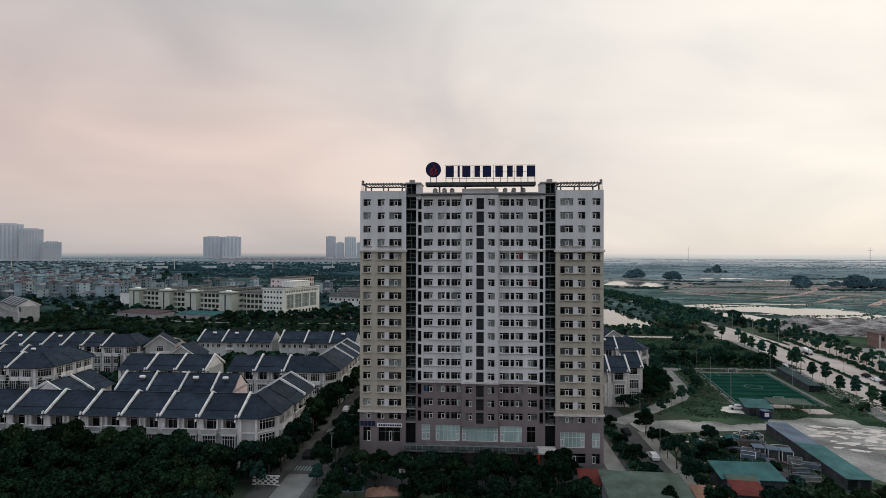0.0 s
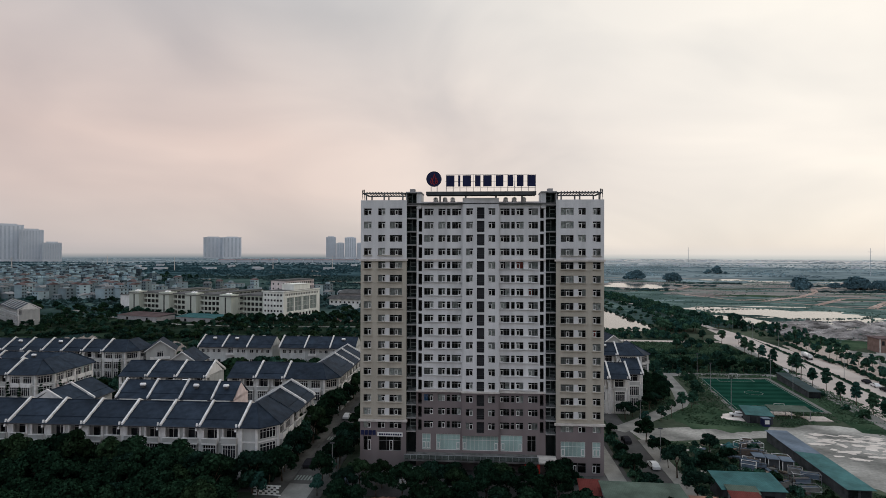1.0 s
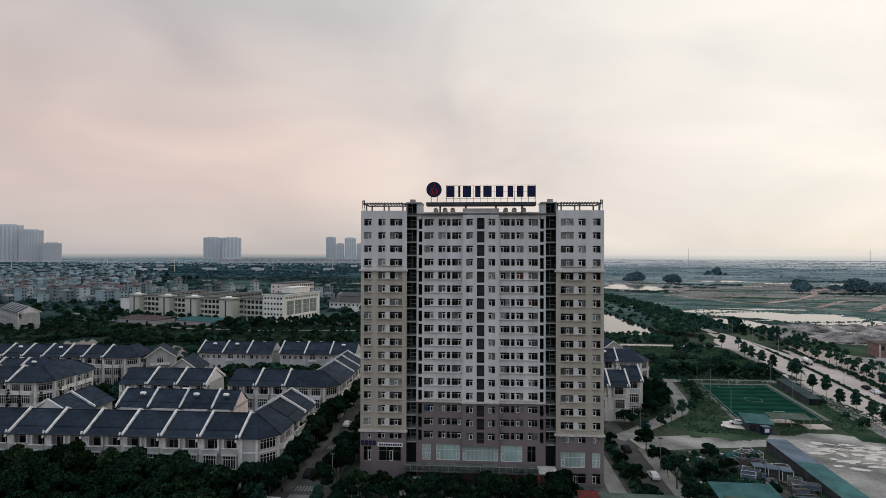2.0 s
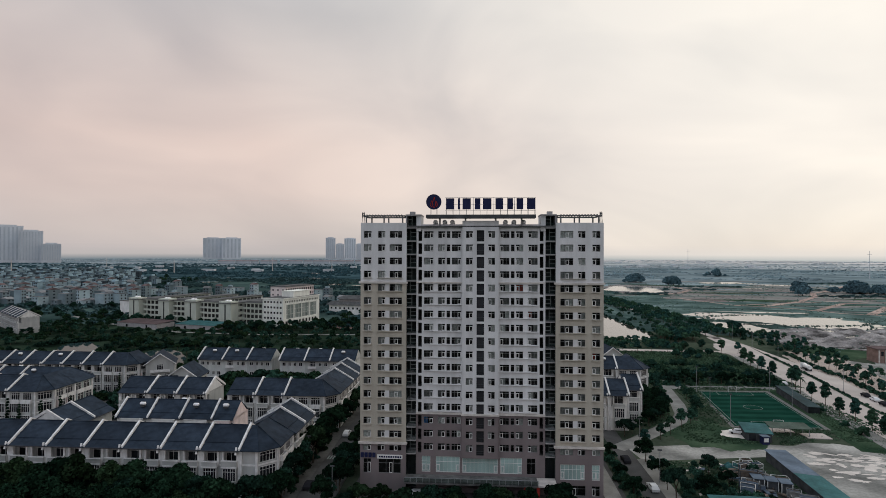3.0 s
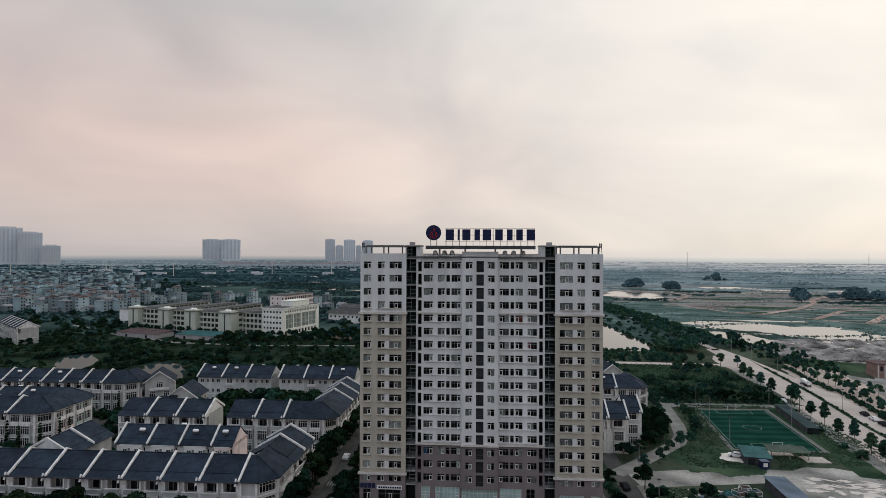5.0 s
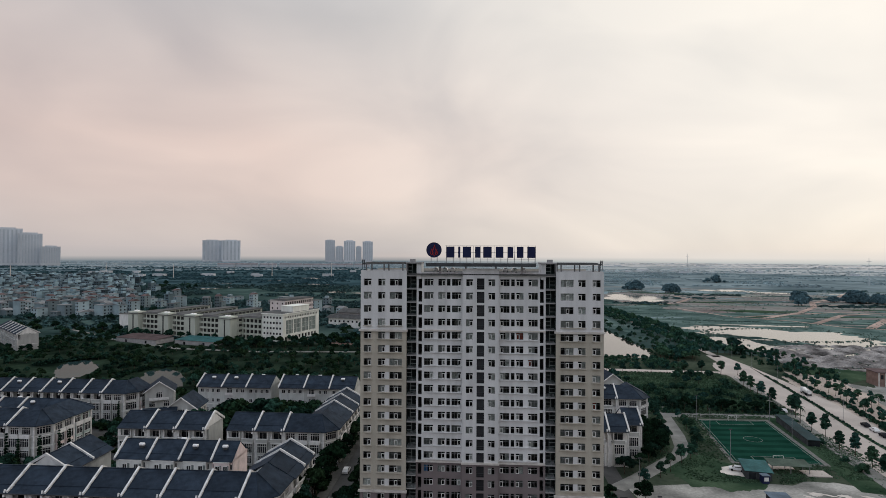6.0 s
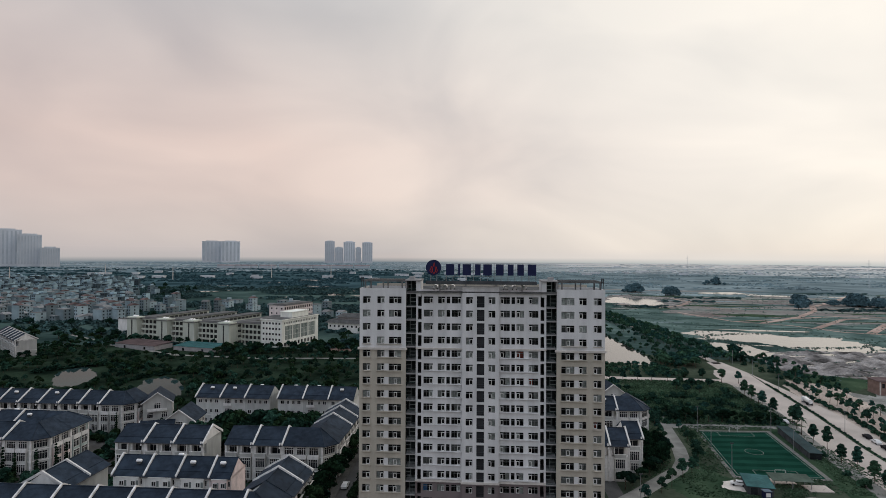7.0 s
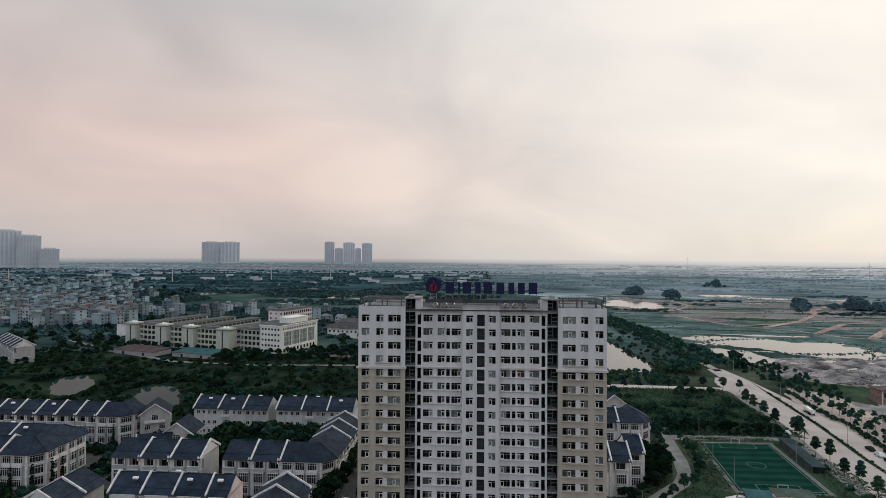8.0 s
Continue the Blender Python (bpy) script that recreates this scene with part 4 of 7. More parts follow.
def tank(name, m, label, group, r=0.75, length=2.2):
    """A steel water tank lying on a low cradle, with domed ends."""
    t = thing(name, m, label, "water tank", group)

    def shell():
        g = Geo()
        prof = [(-length / 2 - 0.25, 0.05), (-length / 2 - 0.18, r * 0.55), (-length / 2, r), (length / 2, r), (length / 2 + 0.18, r * 0.55), (length / 2 + 0.25, 0.05)]
        n = 14
        for (y0, r0), (y1, r1) in zip(prof, prof[1:]):
            for i in range(n):
                a, b = i * 2 * math.pi / n, (i + 1) * 2 * math.pi / n
                g.poly((r0 * math.cos(a), y0, r0 * math.sin(a)), (r0 * math.cos(b), y0, r0 * math.sin(b)), (r1 * math.cos(b), y1, r1 * math.sin(b)), (r1 * math.cos(a), y1, r1 * math.sin(a)))
        return g.mesh("shell", STAINLESS, True)
    part("shell", shared(("tank", r, length), shell), None, t, m=pose(0, 0, r + 0.35))
    part("cradle", shared(("cradle", r, length), lambda: grid_frame([-r, -r + 0.15, r - 0.15, r], [0, 0.2, 0.55], {(1, 1)}, length * 0.8, length * 0.4).mesh("cradle", DARKSTEEL)), None, t)
    return t


for x in (-10.6, -8.4, -6.6, 5.8, 7.8, 10.0):
    tank("water_tank", GRID @ pose(x, 3.0, 62.25), "shiny steel water tank on the tower's roof", "tanks on the tower roof", 0.55)

# ---- villa terraces ----
EAVE, RIDGE, HALF = 11.4, 15.0, 6.5


def villa_window(parent, x, y, z, w, h, bars, side=-1, turn=0):
    """A white-framed window with mullions, over dark panes; side -1 faces the front."""
    win = part("window", shared(("vw", w, h, bars), lambda: ring_frame(w, h, 0.1, 0.1, bars=bars, bar=0.085, rails=(h * 0.72,) if h > 1.9 else ()).mesh("window", VTRIM)), None, parent, m=pose(x, y, z, 0, 0, turn if side < 0 else 180))
    part("pane", shared(("vp", w, h), lambda: Geo().box(-w / 2 + 0.02, w / 2 - 0.02, -0.035, 0.05, 0.02, h - 0.02).mesh("pane", DARKPANE)), None, win)
    return win


def slab(g, a, b, c, d, t=0.16):
    """A sloped slab over four corners, given counter-clockwise from above."""
    return g.prism([(p[0], p[1], p[2] - t) for p in (a, b, c, d)], [a, b, c, d])


def villa_roof(h, w):
    up, up2 = Geo(), Geo()
    zk = EAVE + (RIDGE - EAVE) * 0.3
    yk = HALF * 0.7
    x = w / 2 - 0.02
    slab(up, (-x, -yk - 0.25, zk - 0.1), (x, -yk - 0.25, zk - 0.1), (x, 0, RIDGE), (-x, 0, RIDGE))
    slab(up2, (x, yk + 0.25, zk - 0.1), (-x, yk + 0.25, zk - 0.1), (-x, 0, RIDGE), (x, 0, RIDGE))
    part("roof", up, TILE, h, "dark blue-grey tiled roof")
    part("roof", up2, TILE, h, "dark blue-grey tiled roof")
    lo, lo2 = Geo(), Geo()
    slab(lo, (-x, -HALF - 0.5, EAVE - 0.25), (x, -HALF - 0.5, EAVE - 0.25), (x, -yk, zk - 0.12), (-x, -yk, zk - 0.12))
    slab(lo2, (x, HALF + 0.5, EAVE - 0.25), (-x, HALF + 0.5, EAVE - 0.25), (-x, yk, zk - 0.12), (x, yk, zk - 0.12))
    part("lower_roof", lo, TILE, h)
    part("lower_roof", lo2, TILE, h)


def coping(h, x, z_up=0.6, wide=0.46):
    g = Geo()
    for s in (-1, 1):
        a, b = (x - wide / 2, s * (HALF + 0.3), EAVE + 0.25), (x + wide / 2, s * (HALF + 0.3), EAVE + 0.25)
        c, d = (x + wide / 2, 0, RIDGE + z_up), (x - wide / 2, 0, RIDGE + z_up)
        slab(g, *((a, b, c, d) if s < 0 else (b, a, d, c)), 0.75)
    part("party_wall_coping", g, VTRIM, h, "white sloping party wall coping")


def villa_body(h, w, mat=None, rear=False):
    x = w / 2 - 0.01
    d = HALF - 0.6
    f = d if rear else d - 1.7        # top floor set back behind the loggia
    g = Geo().box(-x, x, -d, d, 0, 7.6)
    g.box(-x, x, -f, d, 7.6, EAVE)
    part("wall", g, mat or (VREAR if rear else VWALL), h)
    for xx in (-x, x - 0.2):
        part("gable_wall", Geo().prism([(xx, -d, EAVE - 0.6), (xx + 0.2, -d, EAVE - 0.6), (xx + 0.2, d, EAVE - 0.6), (xx, d, EAVE - 0.6)], [(xx, -0.2, RIDGE - 0.3), (xx + 0.2, -0.2, RIDGE - 0.3), (xx + 0.2, 0.2, RIDGE - 0.3), (xx, 0.2, RIDGE - 0.3)]), mat or VREAR, h)
    part("string_course", Geo().box(-x, x, -d - 0.12, d + 0.12, 3.9, 4.15), VTRIM, h)
    return d


def villa(w, variant, mat=None, rear=False, terrace=False):
    """One terrace house: ridge along x, front towards -y."""
    h = thing("terrace_villa", pose(0, 0, -500), "three-storey cream terrace villa with a dark tiled roof", "house", "terrace villas")
    d = villa_body(h, w, mat, rear)
    villa_roof(h, w)
    coping(h, w / 2)
    part("ridge_cap", Geo().box(-w / 2 + 0.2, w / 2 - 0.2, -0.16, 0.16, RIDGE - 0.06, RIDGE + 0.1), TILE, h)
    part("gutter", Geo().box(-w / 2 + 0.1, w / 2 - 0.1, -HALF - 0.62, -HALF - 0.46, EAVE - 0.42, EAVE - 0.24), DARKFRAME, h)
    part("rear_gutter", Geo().box(-w / 2 + 0.1, w / 2 - 0.1, HALF + 0.46, HALF + 0.62, EAVE - 0.42, EAVE - 0.24), DARKFRAME, h)
    if not rear:
        f = d - 1.7
        for xx in (-w / 2 + 0.25, w / 2 - 0.25):
            part("pilaster", Geo().box(xx - 0.24, xx + 0.24, -d - 0.35, -d + 0.1, 0, EAVE - 0.35), VTRIM, h)
        part("loggia_floor", Geo().box(-w / 2 + 0.5, w / 2 - 0.5, -d - 0.15, -d + 0.3, 7.5, 7.75), VTRIM, h)
        if w > 7:
            part("middle_pier", Geo().box(-0.35, 0.35, -d - 0.1, -d + 0.25, 0, EAVE - 0.4), VWALL, h)
        for k, s in enumerate((-1, 1) if w > 7 else (0,)):
            bx = s * w / 4
            lift = 0.25 if (variant + k) % 3 == 0 else 0.0
            parapet = part("parapet", Geo().box(bx - 1.75, bx + 1.75, -d - 1.0, -d - 0.82, 7.3, 8.5 + lift), VWALL, h, "pale loggia parapet")
            part("coping_stone", Geo().box(bx - 1.85, bx + 1.85, -d - 1.12, -d - 0.76, 8.5 + lift, 8.68 + lift), VTRIM, parapet)
            part("moulding", Geo().box(bx - 1.82, bx + 1.82, -d - 1.1, -d - 1.0, 7.25, 7.5), VTRIM, parapet)
            part("loggia_pier", Geo().box(bx - 1.9, bx - 1.5, -d - 0.3, -d + 0.1, 7.6, EAVE - 0.35), VTRIM, h)
            part("loggia_pier", Geo().box(bx + 1.5, bx + 1.9, -d - 0.3, -d + 0.1, 7.6, EAVE - 0.35), VTRIM, h)
            for e in (bx - 1.75, bx + 1.6):
                part("parapet_return", Geo().box(e, e + 0.15, -d - 0.82, -d, 7.3, 8.5 + lift), VTRIM, h)
            villa_window(h, bx, -f, 7.8, 3.5, 2.8, 2 + (variant + k) % 2)
            bay = part("bay", Geo().box(bx - 1.6, bx + 1.6, -d - 0.75, -d + 0.05, 0.2, 7.3), VWALL, h)
            villa_window(bay, bx, -d - 0.75, 4.2, 3.0, 2.95, 5)
            villa_window(bay, bx, -d - 0.75, 0.8, 2.8, 2.6, 5)
        part("gutter_spout", Geo().prism([(w / 2 - 0.9, -HALF - 0.6, 10.3), (w / 2 - 0.5, -HALF - 0.6, 10.3), (w / 2 - 0.5, -HALF, 10.3), (w / 2 - 0.9, -HALF, 10.3)], [(w / 2 - 0.9, -HALF - 0.1, 11.9), (w / 2 - 0.5, -HALF - 0.1, 11.9), (w / 2 - 0.5, -HALF, 11.9), (w / 2 - 0.9, -HALF, 11.9)]), VTRIM, h)
        return h
    # plain rear with three rows of small windows
    for z in (1.2, 4.8, 8.8):
        for xx in (-0.34 * w, -0.12 * w, 0.1 * w, 0.32 * w):
            if variant != 1 or xx < 0:
                villa_window(h, xx, d, z, 1.1 if abs(xx) < 0.2 * w else 1.5, 1.5, 2, side=1)
        if variant == 1 and not terrace:
            villa_window(h, 0.2 * w, d, z - 0.7, 2.4, 2.6, 4, side=1)
            part("balcony", Geo().box(0.04 * w, 0.36 * w, d, d + 0.9, z - 1.0, z - 0.8).box(0.04 * w, 0.36 * w, d + 0.78, d + 0.9, z - 0.8, z + 0.1), VTRIM, h, "small white rear balcony")
    if terrace:
        bay = part("rear_bay", Geo().box(-0.37 * w, 0.33 * w, d - 0.1, d + 1.3, 7.4, EAVE - 0.45), mat or VREAR, h, "pale flat-topped rear bay")
        part("bay_coping", Geo().box(-0.37 * w - 0.12, 0.33 * w + 0.12, d, d + 1.42, EAVE - 0.45, EAVE - 0.28), VTRIM, bay)
        for xx in (-0.2 * w, 0.16 * w):
            villa_window(bay, xx, d + 1.3, 8.8, 1.25, 1.3, 2, side=1)
            part("louvre_panel", Geo().box(xx - 0.155 * w, xx - 0.085 * w, d + 1.28, d + 1.34, 8.7, 10.2), SLOTFRAME, bay)
        part("rear_terrace", Geo().box(-w / 2 + 0.4, w / 2 - 0.6, d, d + 2.2, 0, 7.4), VREAR, h)
        part("terrace_parapet", Geo().box(-w / 2 + 0.4, w / 2 - 0.6, d + 2.05, d + 2.2, 7.4, 8.3), VTRIM, h)
    return h


def corner_villa(arm=HALF, mat=None, side=None):
    """A hip-roofed corner house with a chamfered bay; arms towards -x (of that length) and +y, chamfer at +x -y."""
    h = thing("corner_villa", pose(0, 0, -500), "cream corner villa with a hipped dark tiled roof", "house", "corner villas")
    d, c = HALF - 0.6, 3.6
    fronts = [x for x in (-8.2, -4.3, -0.4) if x - 1.8 > -arm]
    ft = [(-arm, -d), (d - c, -d), (d, -d + c), (d, HALF), (-arm, HALF)]
    mat = mat or VWALL
    part("wall", Geo().prism([(*p, 0) for p in ft], [(*p, EAVE) for p in ft]), mat, h)
    e = HALF + 0.4
    z = EAVE - 0.2
    ev = [(-arm, -e, z), (e - c, -e, z), (e, -e + c, z), (e, HALF, z), (-arm, HALF, z)]
    ap, r0, b = (0, 0, RIDGE), (-arm, 0, RIDGE), (0, HALF, RIDGE)
    g = Geo().poly(ev[0], ev[1], ap, r0).poly(ev[1], ev[2], ap).poly(ev[2], ev[3], b, ap).poly(r0, ap, ev[4]).poly(ap, b, ev[4])
    g.poly(*[(p[0], p[1], z - 0.15) for p in reversed(ev)])
    for i in range(3):
        p, q = ev[i], ev[i + 1]
        g.poly((p[0], p[1], z - 0.15), (q[0], q[1], z - 0.15), q, p)
    part("roof", g, TILE, h, "hipped dark blue-grey tiled roof")
    r = Geo()
    for p in (ev[1], ev[2]):
        r.rod((*p[:2], p[2] + 0.05), (0, 0, RIDGE + 0.05), 0.14, 5)
    part("hip_ridge", r, TILE, h)
    for zz in (3.9, 7.5):
        o = 0.15
        fo = [(-arm, -d - o), (d - c + 0.06, -d - o), (d + o, -d + c - 0.06), (d + o, HALF), (-arm, HALF)]
        part("string_course", Geo().prism([(*p, zz) for p in fo], [(*p, zz + 0.35) for p in fo]), VTRIM, h)
    for zz, hh in ((0.8, 2.7), (4.4, 2.8), (8.2, 2.3)):
        for x in fronts:
            villa_window(h, x, -d - (0.7 if zz < 7 else 0), zz, 2.9, hh, 4)
        villa_window(h, d - c / 2, -d + c / 2, zz, 3.8, hh, 5, turn=45)
        for y in (0.2, 4.2):
            villa_window(h, d + (0.7 if zz < 7 else 0), y, zz, 3.0, hh, 4, turn=90)
    for x in fronts:
        part("bay", Geo().box(x - 1.6, x + 1.6, -d - 0.7, -d + 0.05, 0.2, 7.3), mat, h)
        part("parapet", Geo().box(x - 1.75, x + 1.75, -d - 0.95, -d - 0.8, 7.2, 8.5).box(x - 1.75, x - 1.6, -d - 0.8, -d, 7.2, 8.5).box(x + 1.6, x + 1.75, -d - 0.8, -d, 7.2, 8.5), VTRIM, h, "white balcony parapet")
    for y in (0.2, 4.2):
        part("bay", Geo().box(d - 0.05, d + 0.7, y - 1.65, y + 1.65, 0.2, 7.3), side or mat, h)
        part("parapet", Geo().box(d + 0.8, d + 0.95, y - 1.8, y + 1.8, 7.2, 8.5).box(d, d + 0.8, y - 1.8, y - 1.65, 7.2, 8.5).box(d, d + 0.8, y + 1.65, y + 1.8, 7.2, 8.5), VTRIM, h, "white balcony parapet")
    for x, y in ((-arm + 0.2, -d - 0.2), (d - c, -d - 0.05), (d + 0.05, -d + c), (d + 0.2, HALF - 0.3)):
        part("pilaster", Geo().box(x - 0.25, x + 0.25, y - 0.25, y + 0.25, 0, EAVE - 0.4), VTRIM, h)
    return h


def gable_villa():
    """A free gable-fronted villa with a balcony under the gable; gable towards -y."""
    h = thing("gable_villa", pose(0, 0, -500), "cream gable-fronted villa with white verges", "house", "gable villas")
    w, dep = 5.2, 5.5
    part("wall", Geo().prism([(-w, -dep, 0), (w, -dep, 0), (w, dep, 0), (-w, dep, 0)], [(-w, -dep, EAVE - 0.6), (w, -dep, EAVE - 0.6), (w, dep, EAVE - 0.6), (-w, dep, EAVE - 0.6)])
         .prism([(-w, -dep, EAVE - 0.6), (w, -dep, EAVE - 0.6), (w, dep, EAVE - 0.6), (-w, dep, EAVE - 0.6)], [(-0.1, -dep, RIDGE - 0.5), (0.1, -dep, RIDGE - 0.5), (0.1, dep, RIDGE - 0.5), (-0.1, dep, RIDGE - 0.5)]), VWALL, h)
    g = Geo()
    slab(g, (-w - 0.7, -dep - 0.6, EAVE - 0.9), (0, -dep - 0.6, RIDGE - 0.2), (0, dep + 0.6, RIDGE - 0.2), (-w - 0.7, dep + 0.6, EAVE - 0.9))
    slab(g, (0, -dep - 0.6, RIDGE - 0.2), (w + 0.7, -dep - 0.6, EAVE - 0.9), (w + 0.7, dep + 0.6, EAVE - 0.9), (0, dep + 0.6, RIDGE - 0.2))
    part("roof", g, TILE, h, "dark blue-grey tiled roof")
    v = Geo()
    for s in (-1, 1):
        a, b = (s * (w + 0.75), -dep - 0.75, EAVE - 0.85), (0, -dep - 0.75, RIDGE - 0.1)
        v.prism([(a[0], a[1], a[2] - 0.35), (b[0], b[1], b[2] - 0.35), (b[0], b[1] + 0.3, b[2] - 0.35), (a[0], a[1] + 0.3, a[2] - 0.35)], [a, b, (b[0], b[1] + 0.3, b[2]), (a[0], a[1] + 0.3, a[2])])
    part("verge", v, VTRIM, h, "white verge board")
    part("balcony", Geo().box(-3.6, 3.6, -dep - 1.2, -dep, 7.4, 7.65).box(-3.6, 3.6, -dep - 1.2, -dep - 1.05, 7.65, 8.5), VTRIM, h)
    for zz in (1.0, 4.6):
        for x in (-2.6, 2.6):
            villa_window(h, x, -dep, zz, 2.2, 2.1, 3)
    villa_window(h, 0, -dep, 8.2, 2.4, 2.3, 3)
    for zz in (1.0, 4.6, 8.0):
        for y in (-3, 0.5, 3.5):
            villa_window(h, w, y, zz, 1.5, 1.5, 2, turn=90)
    return h


UNITS = {}
REARDIM = material("grey_white_villa_render", (0.56, 0.57, 0.555), var=0.12, scale=0.5, streak=0.3, rand=0.12)


def row(u0, u1, v, n, turn=0, mat=None, heaters=0.25, terrace=False, deep=1.0):
    """A terrace of n houses from u0 to u1 along the grid, ridge at v; turned houses have their rear to the south."""
    w = abs(u1 - u0) / n
    rnd = random.Random(int(u0 * 7 + v * 13))
    for i in range(n):
        k = (round(w, 2), i % 3, turn == 180, terrace, mat.name if mat else "")
        if k not in UNITS:
            UNITS[k] = villa(w, k[1], mat, turn == 180, terrace)
        copy_thing(UNITS[k], GRID @ pose(u0 + (i + 0.5) * w, v, 0, 0, 0, turn) @ Matrix.Diagonal((1, deep, 1, 1)))
        if rnd.random() < heaters:
            y = 2.6 if turn == 0 else -2.6
            tank("rooftop_water_tank", GRID @ pose(u0 + (i + 0.3 + 0.4 * rnd.random()) * w, v + y * (1 if rnd.random() < 0.5 else -1), 13.55, 0, 0, 90), "small shiny steel water tank on a villa roof", "tanks on villa roofs", 0.45, 1.2)


def wing(u, v0, v1, n, turn=90):
    w = (v1 - v0) / n
    for i in range(n):
        k = (round(w, 2), i % 3, False)
        if k not in UNITS:
            UNITS[k] = villa(w, k[1])
        copy_thing(UNITS[k], GRID @ pose(u, v0 + (i + 0.5) * w, 0, 0, 0, turn))


CORNERS = {arm: corner_villa(arm) for arm in (1.5, HALF, 10.2)}
CORNERS["pink"] = corner_villa(HALF, None, PINKWALL)
CORNERS["teal"] = corner_villa(HALF, TEALWALL)
GABLE = gable_villa()


def corner(u, v, turn=0, arm=HALF):
    copy_thing(CORNERS[arm], GRID @ pose(u, v, 0, 0, 0, turn))


# block A: perimeter terrace nearest the camera
row(-136.5, -54.2, 0.2, 9, heaters=0)
corner(-52.7, 0.2, arm=1.5)
wing(-52.4, 6.7, 23.5, 2)
wing(-110.6, 7.1, 24.0, 2, -90)
row(-98.4, -71.7, 21.4, 3, 180, heaters=0.9, terrace=True, deep=0.78)
row(-71.7, -65.8, 21.4, 1, 180, mat=PINKWALL, heaters=1, terrace=True, deep=0.78)
# block C and D
row(-115.0, -86.2, 48.7, 3, heaters=0.5)
row(-79.6, -61.2, 49.2, 2, heaters=0)
corner(-51.0, 49.2, arm=10.2)
wing(-51.0, 55.7, 84.0, 3)
copy_thing(GABLE, GRID @ pose(-108, 72, 0, 0, 0, 8))
copy_thing(GABLE, GRID @ pose(-114, 64.5, 0, 0, 0, -70) @ Matrix.Diagonal((0.8, 0.95, 0.78, 1)))
row(-117.4, -86.2, 104.3, 3, 180, mat=REARDIM, heaters=0.9)
row(-83.0, -51.2, 104.8, 3, 180, mat=REARDIM, heaters=0.8)
# block F and G
row(-208.0, -149.2, 90.4, 7, heaters=0.5)
corner(-142.7, 90.4, arm="pink")
copy_thing(GABLE, GRID @ pose(-131.5, 95, 0, 0, 0, 25))
row(-205.9, -151.3, 47.8, 6, heaters=0.2)
row(-205.7, -151.1, 60.6, 6, 180, heaters=0.5)
corner(-144.8, 47.8, arm="pink")
corner(-144.6, 60.6, 90, arm="teal")
# western block, farther off
for k in range(2):
    for i in range(7):
        w = 8.9
        if (w, i % 3, False) not in UNITS:
            UNITS[(w, i % 3, False)] = villa(w, i % 3)
        c, s = math.cos(radians(-39)), math.sin(radians(-39))
        copy_thing(UNITS[(w, i % 3, False)], GRID @ pose(-352 + i * w * c - k * 19, 272 + i * w * s - k * 24, 0, 0, 0, -39))
# villas east of the tower
row(28.4, 46.8, 57.0, 3, mat=VREAR, heaters=0.6)
row(47.3, 53.0, 64.6, 1, mat=VREAR, heaters=0)
row(39.0, 53.0, 98.5, 2, mat=VREAR, heaters=0.6)
corner(59.5, 98.5)
copy_thing(GABLE, GRID @ pose(57, 126, 0, 0, 0, 8))
for proto in (*UNITS.values(), *CORNERS.values(), GABLE):
    for o in (*proto.children_recursive, proto):
        bpy.data.objects.remove(o)

# ---- school ----


SCHOOLPINK = material("pinkish_school_render", (0.72, 0.64, 0.62), var=0.1, scale=0.3, streak=0.25)
SCHOOLGLASS = material("grey_green_curtain_wall", (0.20, 0.25, 0.235), rough=0.35, var=0.3, scale=0.25, spec=0.4)
# Gallery walls coloured dark for the shade inside the galleries.
SCHOOLINNER = material("dark_gallery_wall", (0.07, 0.072, 0.07), var=0.2, scale=0.3)


